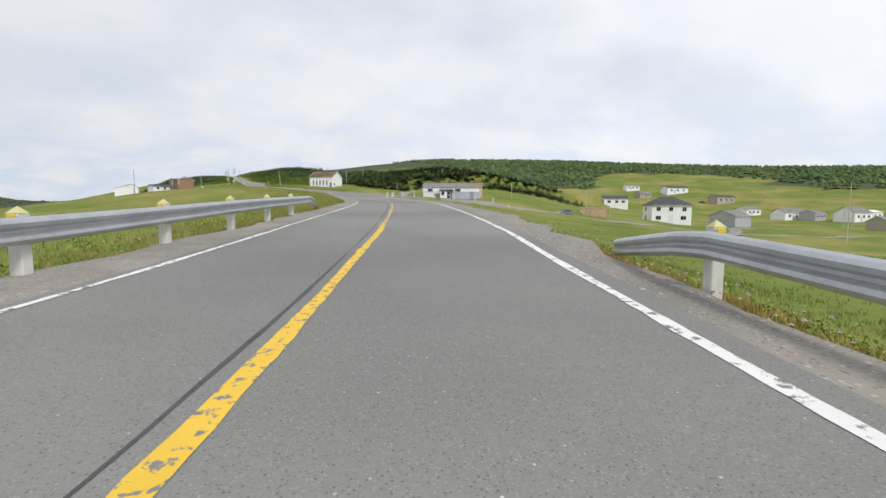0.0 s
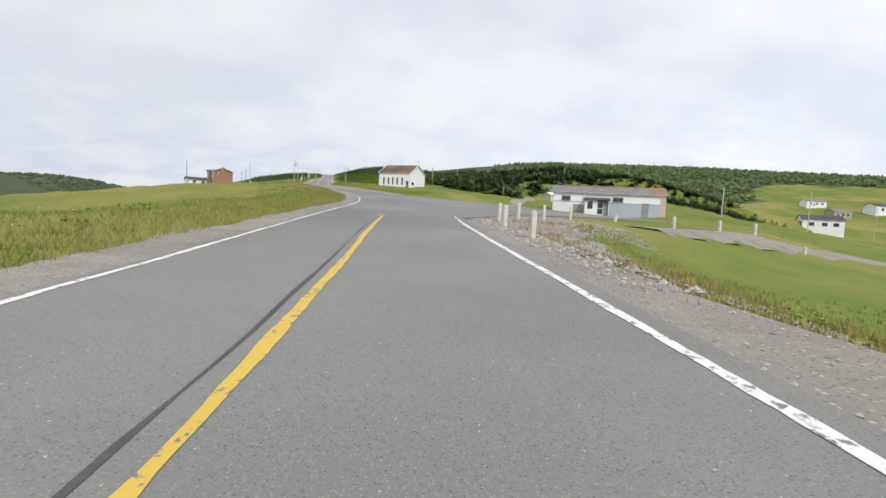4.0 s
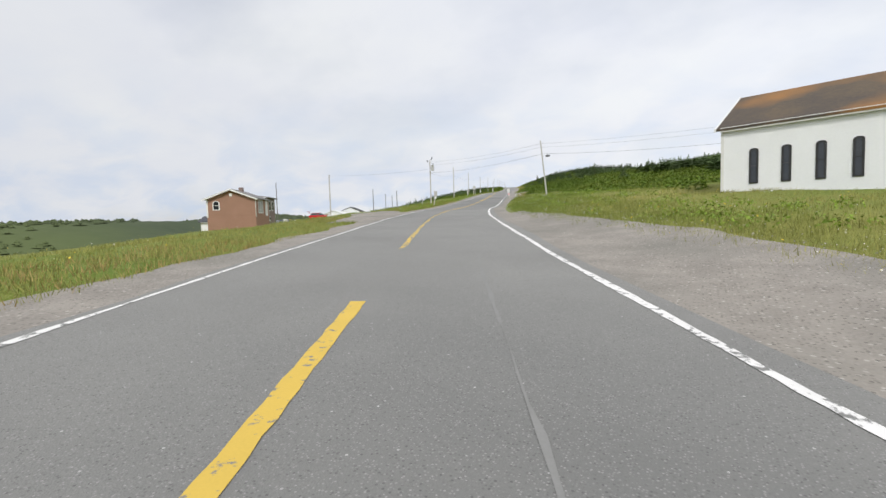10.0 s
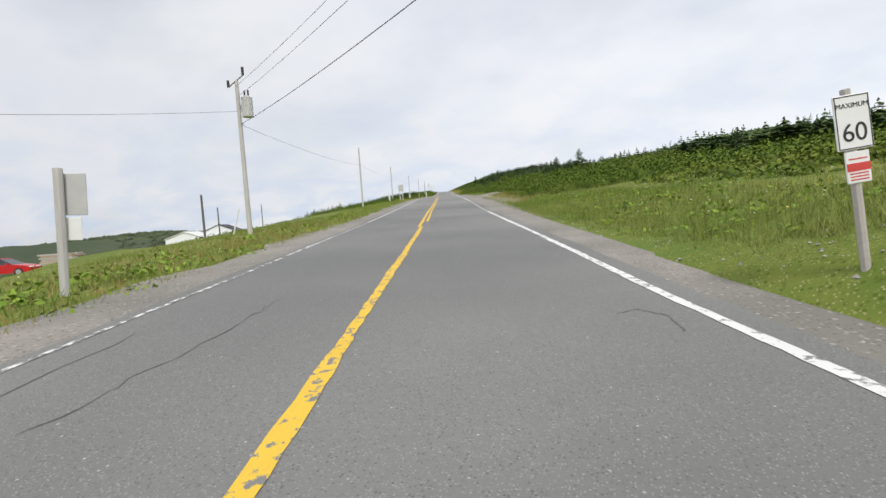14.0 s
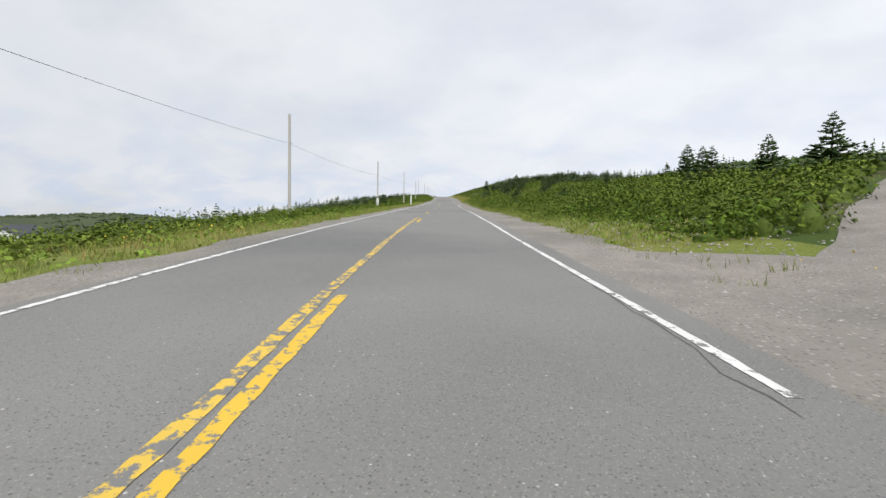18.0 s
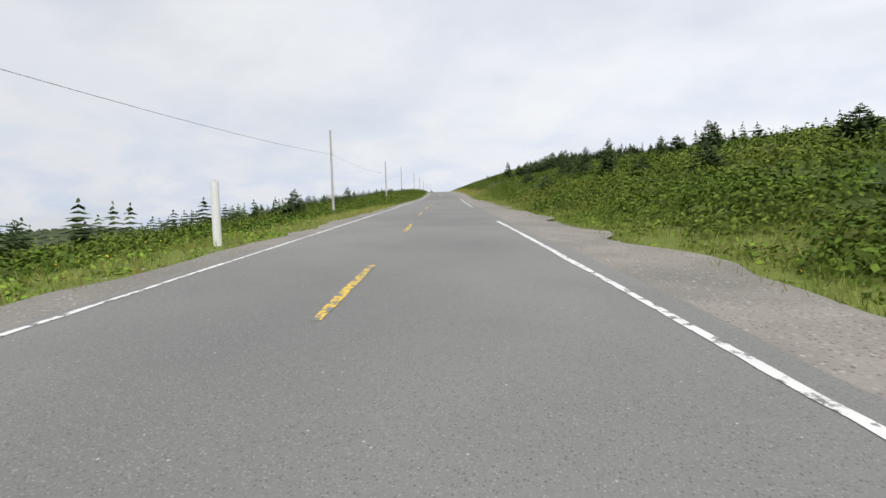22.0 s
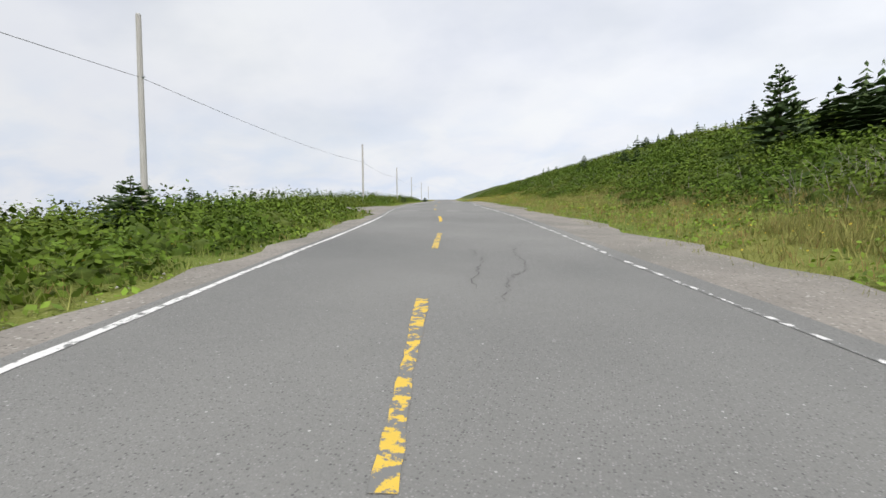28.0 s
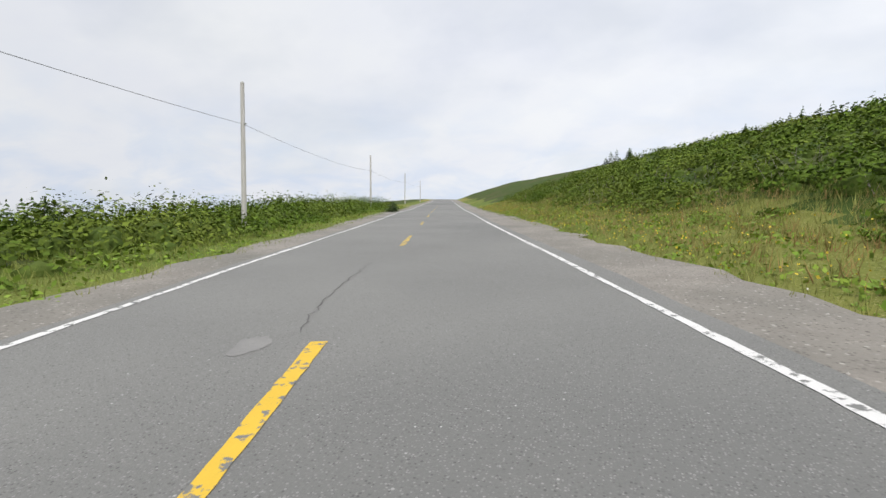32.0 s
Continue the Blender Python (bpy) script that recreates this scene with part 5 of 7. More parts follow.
rim_[0], rim_[-1], rim_[:, -1] = 1, 1, 1
pc_[:, 2] -= 0.10 * rim_.ravel()
pi_ = np.arange(26 * 12).reshape(26, 12)
fast_mesh("gravel_apron", pc_, np.stack([pi_[:-1, :-1], pi_[:-1, 1:], pi_[1:, 1:], pi_[1:, :-1]], -1).reshape(-1, 4), M_GRAVEL, "structure", "gravel apron with sparse weeds", "gravel", smooth=True)
# gravel mouth of a field entrance
es_, ed_ = np.meshgrid(np.linspace(s_at(29.8), s_at(30.75), 24), np.linspace(-3.4, -8.6, 14), indexing="ij")
ec = road_at(es_.ravel(), ed_.ravel())
ew = ramp(3.5, 5.5, -ed_).ravel()
ec[:, 2] = (1 - ew) * (ec[:, 2] - 0.03) + ew * (land(ec[:, 0], ec[:, 1]) + 0.045)
ei = np.arange(24 * 14).reshape(24, 14)
rim = np.zeros((24, 14))
rim[0], rim[-1], rim[:, -1] = 1, 1, 1
ec[:, 2] -= 0.12 * rim.ravel()
fast_mesh("gravel_track", ec, np.stack([ei[:-1, :-1], ei[1:, :-1], ei[1:, 1:], ei[:-1, 1:]], -1).reshape(-1, 4), M_GRAVEL, "structure", "pale loose gravel", "gravel", smooth=True)
# bank of rubble round the bollards
bs_, bd_ = np.meshgrid(np.linspace(s_at(4.3), s_at(6.15), 40), np.linspace(0, 8, 12), indexing="ij")
bd_ = bd_ + np.interp(bs_, [s_at(t) for t in (4.3, 5.35, 5.75, 5.95, 6.15)], [3.8, 3.5, 4.6, 7.2, 10.6])
bc = road_at(bs_.ravel()) + np.stack([np.interp(bs_.ravel(), RS, RN[:, 0]), np.interp(bs_.ravel(), RS, RN[:, 1]), 0 * bs_.ravel()], 1) * bd_.ravel()[:, None]
edge_in = np.minimum.reduce([(bs_ - bs_.min()) / 4, (bs_.max() - bs_) / 3, np.linspace(3, 0, 12)[None] + 0 * bd_, np.linspace(0, 6, 12)[None] + 0.2 + 0 * bd_]).ravel()
bc[:, 2] = land(bc[:, 0], bc[:, 1]) + 0.03 + 0.04 * R.uniform(-1, 1, len(bc)) - 0.15 * (1 - np.clip(edge_in, 0, 1))
bi = np.arange(40 * 12).reshape(40, 12)
fast_mesh("gravel_bank", bc, np.stack([bi[:-1, :-1], bi[:-1, 1:], bi[1:, 1:], bi[1:, :-1]], -1).reshape(-1, 4), M_GRAVEL, "structure", "bank of loose grey rubble", "gravel", smooth=True)

# bare grey stems inside the thickets
bmv = []
x, y, s, d = along(28.2, 36, 9.8, 13, 130)
x2, y2, s2, d2 = along(27.8, 28.9, 11, 15, 160)
x, y = np.r_[x, x2], np.r_[y, y2]
z = land(x, y)
for _ in range(3):
    m = len(x)
    a = R.normal(0, 0.5, (m, 2))
    h = R.uniform(0.4, 1.1, m)
    w = R.uniform(0.004, 0.009, m)
    p0, p1 = np.stack([x - w, y, z], 1), np.stack([x + w, y, z], 1)
    p2 = np.stack([x + a[:, 0] * h + w * 0.5, y + a[:, 1] * h, z + h], 1)
    p3 = np.stack([x + a[:, 0] * h - w * 0.5, y + a[:, 1] * h, z + h], 1)
    bmv.append(np.stack([p0, p1, p2, p3], 1))
quads_mesh("bare_stems", np.concatenate(bmv), M_STEM, "bare grey alder stems", "stems")


# ---- spruces ----
def spruce_meshes(seed, h, w, whorls, per):
    """Trunk and crown of a spruce: tiers of drooping boughs with short side twigs."""
    r = np.random.RandomState(seed)
    tb = rod((0, 0, -0.3), (0, 0, h * 0.97), 0.035 * h / 2, 0.008, 7)
    qs = []
    for i in range(whorls):
        f = i / (whorls - 1)
        z0 = h * (0.06 + 0.92 * f ** 0.9)
        L = w * (1 - f) ** 0.8 * r.uniform(0.8, 1.15) + 0.05
        n = max(4, int(per * (1 - 0.55 * f)))
        for j in range(n):
            a = 2 * math.pi * (j + r.uniform(-0.35, 0.35)) / n + i * 0.7
            l = L * r.uniform(0.6, 1.18)
            rise = r.uniform(-0.22, 0.12) + 0.45 * f
            o = np.array([math.cos(a), math.sin(a), rise])
            sd = np.array([-math.sin(a), math.cos(a), 0])
            p = np.array([0, 0, z0 + r.uniform(-0.03, 0.03) * h])
            wd = 0.17 * l + 0.035
            droop = np.array([0, 0, -0.12 * l])
            qs.append([p, p + o * l * 0.5 + sd * wd + droop, p + o * l, p + o * l * 0.5 - sd * wd + droop])
            for q in range(4):
                g = r.uniform(0.25, 0.95)
                e = p + o * l * g
                s2 = sd * r.choice([-1, 1]) + o * 0.6 + np.array([0, 0, r.uniform(-0.5, 0.35)])
                ll = l * 0.36 * (1.15 - g) + 0.07
                up = np.array([0, 0, 0.05 + 0.14 * ll])
                qs.append([e, e + s2 * ll * 0.5 + up, e + s2 * ll, e + s2 * ll * 0.5 - up])
    return tb, np.array(qs)


SPRUCE = []
for seed, w in ((1, 1.15), (2, 1.45), (3, 0.95), (4, 1.7)):
    tb, q = spruce_meshes(seed, 4.0, w, 15, 10)
    t0 = empty("spruce_tree", pose(0, 0, -200), "dark green spruce tree with drooping boughs", "tree", "spruces")
    part("trunk", tb, M_BARK, t0)
    fast_mesh("crown", q.reshape(-1, 3), np.arange(len(q) * 4).reshape(-1, 4), M_NEEDLE, parent=t0)
    SPRUCE.append(t0)
SPRUCE_USED = set()


def spruce(x, y, h, kind=None, wide=1.0, label=""):
    k = R.randint(4) if kind is None else kind
    m = Matrix.LocRotScale((x, y, spot(x, y) - 0.05), Euler((radians(R.uniform(-3, 3)), radians(R.uniform(-3, 3)), R.uniform(0, 6.28))), (h / 4 * wide, h / 4 * wide, h / 4))
    if k not in SPRUCE_USED:
        SPRUCE_USED.add(k)
        SPRUCE[k].matrix_basis = m
        t = SPRUCE[k]
    else:
        t = copy_thing(SPRUCE[k], m)
    if label:
        t["label"] = label
    return t


def beside(t, d):
    p = road_at(s_at(t), d)
    return float(p[0]), float(p[1])


for x, y, top, k, wide in ((-135.2, 396.8, 23.1, 3, 1.3), (-144.7, 412.0, 23.6, 1, 1.4), (-139.8, 411.5, 23.7, 3, 1.3), (-140.0, 419.6, 24.7, 1, 1.4), (-171.5, 507.2, 32.2, 3, 1.4), (-166.2, 506.6, 31.5, 1, 1.5), (-109.1, 420.9, 28.2, 1, 1.2), (-104.1, 416.6, 28.7, 0, 1.2), (-110.3, 422.3, 28.1, 2, 1.3), (-129.9, 478.2, 34.8, 0, 1.2), (-134.6, 515.4, 39.2, 1, 1.2), (-131.7, 514.2, 38.9, 0, 1.2), (-120.0, 476.7, 36.0, 2, 1.3), (-160.6, 469.8, 27.4, 1, 1.4), (-178.4, 542.7, 33.6, 3, 1.3)):
    spruce(x, y, max(1.6, min(top - spot(x, y), 6.0)), k, wide)
for x, y, h, k in ((-81.5, 358.0, 2.8, 0), (-84.8, 335.0, 2.6, 1), (-91.0, 344.6, 1.9, 3), (-109.1, 397.7, 2.6, 3)):
    spruce(x, y, h, k, 1.3)
for t, d, h in ((20.6, 26, 3.4), (20.9, 28, 3.8), (21.3, 30, 5.0), (21.0, 15, 1.6), (22.4, 17, 2.8), (22.6, 13, 2.4), (23.3, 21, 2.6), (23.9, 15, 2.5), (24.6, 26, 2.8), (24.9, 28, 3.2), (25.4, 27, 3.0), (25.7, 31, 3.4), (26.2, 13.5, 3.0), (27.0, 26, 3.8), (27.3, 24, 4.2), (27.7, 27, 4.2), (28.3, 25, 3.9), (28.5, 28, 4.0), (29.0, 30, 3.6), (29.5, 31, 4.2), (19.4, 25, 3.0), (19.9, 18, 1.8), (20.1, 30, 4.6), (19.8, 22, 3.2), (16.6, 26, 2.6),
                (28.86, -9.4, 2.6), (31.1, 15.6, 2.0), (23.52, 16, 2.4), (24.58, 16.3, 2.9), (25.14, 16.4, 3.0), (25.2, 17.5, 2.6), (25.64, 16.4, 2.5), (30.62, 17, 1.9), (30.42, 17, 1.5), (23.0, -15, 1.9), (22.4, -20, 2.2), (21.8, -16, 1.8), (26.0, -12.5, 3.0), (27.9, -12.0, 2.4), (25.0, -14, 2.1), (29.3, -13, 2.0), (29.5, -15.5, 2.3), (29.65, -13.5, 2.1), (29.9, -16, 2.4), (30.1, -14, 2.2), (30.3, -17, 2.4), (30.6, -15, 2.2), (30.9, -14, 2.0), (33.0, -14, 2.0), (34.2, -12, 2.0), (36.0, -13, 2.2)):
    x, y = beside(t, d)
    spruce(x, y, h, wide=1.35)


# ---- woods: low spruces by the thousand on the hillsides ----
def woods(x, y, h, w, tiers, sides, material, label):
    n = len(x)
    z = land(x, y)
    vs, fs, base = [], [], 0
    for k in range(tiers):
        f0, f1 = k / tiers * 0.9, (k + 1.35) / tiers
        a = np.linspace(0, 6.283, sides, endpoint=False)[None] + R.uniform(0, 6.28, (n, 1))
        rr = (w * (1 - f0 * 0.85))[:, None] * R.uniform(0.55, 1.2, (n, sides))
        ring = np.stack([x[:, None] + np.cos(a) * rr, y[:, None] + np.sin(a) * rr, (z + h * f0)[:, None] + R.uniform(-0.08, 0.08, (n, sides)) * h[:, None]], -1)
        top = np.stack([x + R.normal(0, 0.04, n) * w, y, z + h * np.minimum(f1, 1.0)], -1)[:, None]
        vs.append(np.concatenate([ring, top], 1))
    v = np.stack(vs, 1)
    per = sides + 1
    i = np.arange(n * tiers)[:, None, None] * per
    tri = np.stack([np.arange(sides), (np.arange(sides) + 1) % sides, np.full(sides, sides)], -1)
    return fast_mesh("spruce_wood", v.reshape(-1, 3), (i + tri).reshape(-1, 3), material, "stuff", label, "woods")


def strewn(n, x0, x1, y0, y1, test):
    x, y = R.uniform(x0, x1, n), R.uniform(y0, y1, n)
    s, d, _ = road_coords(x, y)
    k = test(x, y, s, d)
    return x[k], y[k]


def branchy(x, y, h, w, label, material=None):
    """Spruces as tiers of bough cards, joined."""
    n, z = len(x), land(x, y)
    r = np.random.RandomState(77)
    T = []
    for i in range(9):
        f = i / 8
        for j in range(6 if f < 0.7 else 4):
            a = 6.283 * (j + r.uniform(-0.4, 0.4)) / 6 + i
            l = (1 - f) ** 0.8 * r.uniform(0.6, 1.2) + 0.06
            o, sd = np.array([math.cos(a), math.sin(a), 0]), np.array([-math.sin(a), math.cos(a), 0])
            zz, dr = 0.04 + 0.93 * f, r.uniform(-0.07, 0.03)
            T.append([[0, 0, zz + 0.05], *[(o * l * 0.55 + sd * k * 0.36 * (l + 0.1) + np.array([0, 0, zz + dr * 0.4])) for k in (1,)], o * l + np.array([0, 0, zz + dr]), *[(o * l * 0.55 + sd * k * 0.36 * (l + 0.1) + np.array([0, 0, zz + dr * 0.4])) for k in (-1,)]])
    T = np.array([[np.asarray(q, float) for q in t] for t in T])
    a = R.uniform(0, 6.28, n)
    c, s_ = np.cos(a)[:, None, None], np.sin(a)[:, None, None]
    tx, ty, tz = T[None, ..., 0], T[None, ..., 1], T[None, ..., 2]
    jit = R.uniform(0.75, 1.25, (n, len(T), 1))
    lean = R.normal(0, 0.05, (n, 2))
    v = np.stack([x[:, None, None] + (tx * c - ty * s_) * w[:, None, None] * jit + lean[:, 0, None, None] * tz * h[:, None, None], y[:, None, None] + (tx * s_ + ty * c) * w[:, None, None] * jit + lean[:, 1, None, None] * tz * h[:, None, None], z[:, None, None] + tz * h[:, None, None]], -1)
    return quads_mesh("spruce_wood", v.reshape(-1, 4, 3), material or M_NEEDLE, label, "woods")


# crest beside the road
x, y, s, d = along(15.5, 38, 34, 80, 2500)
edge = 40 + 6 * np.sin(s * 0.06) + 6 * np.sin(s * 0.17) + R.normal(0, 2.5, len(s)) - 9 * ramp(s_at(19.5), s_at(20.5), s) * (1 - ramp(s_at(25.5), s_at(26), s))
keep = (d > edge) & (bumps(x, y, 17, 21) > np.where(s < s_at(19), 0.2, -0.2))
x, y = x[keep], y[keep]
branchy(x, y, R.uniform(1.4, 3.3, len(x)), R.uniform(0.8, 1.5, len(x)), "dense dark spruces on the hillside crest")
x, y, s, d = along(28.4, 29.5, 20, 34, 150)
branchy(x, y, R.uniform(1.8, 3.6, len(x)), R.uniform(0.9, 1.6, len(x)), "clump of dark spruces above the road")
x, y, s, d = along(20.6, 38, -14, -60, 1350)
edge = -22 - 6 * np.sin(s * 0.05) + 8 * ramp(s_at(21), s_at(22), s) * (1 - ramp(s_at(24), s_at(24.6), s)) + R.normal(0, 2, len(s))
x, y = x[d < edge], y[d < edge]
branchy(x, y, R.uniform(1.4, 2.8, len(x)), R.uniform(0.8, 1.4, len(x)), "low spruces below the road")
# the ridges
x, y = strewn(42000, -420, 1250, 120, 1350, lambda x, y, s, d: (d > 70) & ((s < s_at(15)) | (d > 260)) & (np.hypot(x - 110, y - 150) > 285 + 40 * bumps(x, y, 160, 9)) & ~MEADOW(x, y))
woods(x, y, R.uniform(2.4, 5.0, len(x)), R.uniform(2.6, 4.8, len(x)), 2, 5, M_FOREST, "dense spruce forest on the far ridge")
x, y = strewn(2700, -60, 90, 205, 330, lambda x, y, s, d: (d > 34) & (np.hypot(x - 110, y - 150) > 105 + 22 * bumps(x, y, 70, 8)) & (((x - 10) / 78) ** 2 + ((y - 268) / 64) ** 2 < 1 + 0.25 * bumps(x, y, 40, 18)))
near_house = np.hypot(x - 15, y - 214) < 15
x, y = x[~near_house], y[~near_house]
branchy(x, y, R.uniform(0.8, 3.3, len(x)), R.uniform(1.0, 2.2, len(x)), "spruce wood behind the church", M_FOREST)
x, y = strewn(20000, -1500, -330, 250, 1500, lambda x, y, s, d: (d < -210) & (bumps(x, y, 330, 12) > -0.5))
# these trees share the heath colour, greyed to stand for haze
woods(x, y, R.uniform(1.2, 2.8, len(x)), R.uniform(2.5, 4.5, len(x)), 2, 5, M_HAZED_HEATH, "dense forest on the far hills")

# ---- materials of the buildings ----
M_WHITE = mat("white_clapboard", (0.89, 0.90, 0.92), (0.84, 0.85, 0.87), rough=0.7, scale=0.7, fine=12.0)
M_TRIM = mat("white_trim", (0.80, 0.80, 0.79), (0.74, 0.74, 0.73), rough=0.6, scale=2.0)
M_BLUE = mat("pale_blue_siding", (0.42, 0.47, 0.60), (0.47, 0.51, 0.62), rough=0.7, scale=0.8, fine=10.0)
M_PINK = mat("faded_pink_siding", (0.62, 0.44, 0.36), (0.68, 0.52, 0.44), rough=0.8, scale=0.8, fine=10.0)
M_GREYWOOD = mat("bare_grey_plywood", (0.36, 0.35, 0.36), (0.28, 0.27, 0.28), rough=0.9, scale=2.5, fine=20.0)
M_GREENWALL = mat("pale_green_siding", (0.52, 0.58, 0.47), (0.58, 0.63, 0.52), rough=0.75, scale=0.8, fine=10.0)
M_DKGREEN = mat("dark_green_panel", (0.20, 0.25, 0.20), (0.26, 0.30, 0.25), rough=0.8, scale=1.5)
M_BROWN = mat("brown_siding", (0.30, 0.17, 0.115), (0.35, 0.20, 0.14), rough=0.8, scale=0.7, fine=12.0)
M_GREYBROWN = mat("grey_brown_siding", (0.20, 0.15, 0.13), (0.25, 0.19, 0.17), rough=0.8, scale=0.7, fine=12.0)
M_TAN = mat("tan_siding", (0.38, 0.33, 0.28), (0.44, 0.39, 0.34), rough=0.8, scale=0.7)
M_GREYWALL = mat("grey_siding", (0.40, 0.40, 0.44), (0.46, 0.46, 0.50), rough=0.8, scale=0.7)
M_SHINGLE = mat("grey_shingles", (0.17, 0.165, 0.165), (0.25, 0.24, 0.235), rough=0.95, scale=0.9, fine=9.0, bump=0.6, bump_scale=12.0)
M_SHINGLE_DARK = mat("dark_shingles", (0.055, 0.058, 0.07), (0.09, 0.09, 0.10), rough=0.95, scale=0.9, fine=9.0, bump=0.6, bump_scale=12.0)
M_LICHEN = mat("lichened_shingles", (0.070, 0.062, 0.058), (0.13, 0.098, 0.066), rough=0.95, scale=0.55, fine=6.0, bump=0.6, bump_scale=12.0, c=(0.42, 0.19, 0.045), lo=0.3, hi=0.6)
M_LICHEN_HEAVY = mat("orange_lichen_shingles", (0.36, 0.19, 0.06), (0.19, 0.16, 0.14), rough=0.95, scale=0.9, fine=6.0, bump=0.6, bump_scale=12.0)
M_GLASS = mat("window_glass", (0.02, 0.024, 0.028), (0.03, 0.034, 0.04), rough=0.06, spec=0.8)
M_BLACK = mat("dark_paint", (0.02, 0.02, 0.022), (0.035, 0.035, 0.036), rough=0.5)
M_WOOD = mat("grey_wood", (0.40, 0.37, 0.33), (0.50, 0.47, 0.43), rough=0.9, scale=3.0, fine=30.0, stretch=(0.3, 3, 3))
M_LUMBER = mat("raw_lumber", (0.42, 0.29, 0.19), (0.52, 0.38, 0.27), rough=0.85, scale=3.0, fine=30.0, obj=0.2)
M_RED = mat("red_car_paint", (0.55, 0.012, 0.016), (0.50, 0.012, 0.016), rough=0.25, spec=0.6)
M_SILVER = mat("blue_grey_car_paint", (0.20, 0.24, 0.31), (0.22, 0.26, 0.33), rough=0.3, metal=0.5)
M_CARWHITE = mat("white_car_paint", (0.75, 0.75, 0.76), (0.72, 0.72, 0.73), rough=0.3)
M_TYRE = mat("tyre_rubber", (0.018, 0.018, 0.018), (0.03, 0.03, 0.03), rough=0.85)
M_SIGN = mat("white_sign_face", (0.80, 0.80, 0.79), (0.76, 0.76, 0.75), rough=0.5)
M_SIGNBACK = mat("sign_back", (0.46, 0.46, 0.45), (0.52, 0.52, 0.50), rough=0.6)
M_SIGNRED = mat("red_sign_band", (0.62, 0.06, 0.05), (0.56, 0.06, 0.05), rough=0.5)


def clapboard(u0, u1, z0, z1, step=0.15, lap=0.014):
    """A skin of overlapping boards, from u0 to u1 along x, on the plane y = 0, facing -y."""
    bm = bmesh.new()
    n = max(1, int(round((z1 - z0) / step)))
    for i in range(n):
        a, b = z0 + (z1 - z0) * i / n, z0 + (z1 - z0) * (i + 1) / n
        v = [bm.verts.new(p) for p in ((u0, -lap, a), (u1, -lap, a), (u1, -0.002, b), (u0, -0.002, b), (u0, 0, a), (u1, 0, a))]
        bm.faces.new((v[0], v[1], v[2], v[3]))
        bm.faces.new((v[4], v[5], v[1], v[0]))
    return bm


def turned(bm, m):
    bmesh.ops.transform(bm, matrix=m, verts=bm.verts[:])
    return bm


def side_frame(L, W, side):
    """The turn that takes the plane y = 0, facing -y with x from 0 to the side's length, onto a house's side."""
    return {"f": pose(-L / 2, -W / 2, 0), "r": pose(L / 2, -W / 2, 0, 0, 0, 90), "b": pose(L / 2, W / 2, 0, 0, 0, 180), "l": pose(-L / 2, W / 2, 0, 0, 0, -90)}[side]


def window(th, L, W, side, u, z, w, h, frame=M_TRIM, arch=False, bars=1, name="window"):
    m = side_frame(L, W, side)
    if arch:
        n = 9
        out = [(-w / 2, 0), (w / 2, 0)] + [(w / 2 * math.cos(math.pi * i / n), h - w / 2 + w / 2 * math.sin(math.pi * i / n)) for i in range(n + 1)]
        fr = [(x * (1 + 0.16 / w), zz * (1 + 0.1 / h) - 0.05) for x, zz in out]
        wf = part(name, turned(prism([(u + x, z + zz) for x, zz in fr], -0.05, 0.02), m), frame, th)
        part("pane", turned(prism([(u + x * 0.9, z + 0.03 + zz * 0.95) for x, zz in out], -0.062, -0.045), m), M_GLASS, wf, "dark glass")
        part("glazing_bar", turned(box(u - w / 2, -0.075, z + h * 0.5 - 0.02, u + w / 2, -0.058, z + h * 0.5 + 0.02), m), frame, wf)
        return wf
    wf = part(name, turned(box(u - w / 2 - 0.07, -0.05, z - 0.07, u + w / 2 + 0.07, 0.02, z + h + 0.07, 0.008), m), frame, th)
    for i in range(bars + 1):
        a, b = u - w / 2 + w * i / (bars + 1), u - w / 2 + w * (i + 1) / (bars + 1)
        part("pane", turned(box(a + 0.02, -0.062, z + 0.01, b - 0.02, -0.045, z + h - 0.01), m), M_GLASS, wf, "dark glass")
    part("sill", turned(box(u - w / 2 - 0.1, -0.10, z - 0.10, u + w / 2 + 0.1, -0.03, z - 0.06), m), frame, wf)
    return wf


def door(th, L, W, side, u, z, w, h, leaf=M_BLACK, frame=M_TRIM):
    m = side_frame(L, W, side)
    d = part("door", turned(box(u - w / 2 - 0.07, -0.045, z, u + w / 2 + 0.07, 0.02, z + h + 0.08, 0.006), m), frame, th)
    part("leaf", turned(box(u - w / 2, -0.06, z + 0.02, u + w / 2, -0.03, z + h), m), leaf, d)
    part("handle", turned(box(u + w * 0.32, -0.10, z + h * 0.47, u + w * 0.42, -0.06, z + h * 0.51), m), M_STEEL, d)
    return d


def gable_roof(L, W, H, rise, over=0.3, thick=0.12):
    """Two slabs that meet in a ridge along x."""
    k = rise / (W / 2)
    o = W / 2 + over
    out = [(-o, H - k * over), (0, H + rise), (o, H - k * over), (o, H - k * over + thick), (0, H + rise + thick), (-o, H - k * over + thick)]
    bm = prism(out, -L / 2 - over, L / 2 + over)
    return turned(bm, pose(0, 0, 0.01, 0, 0, -90))


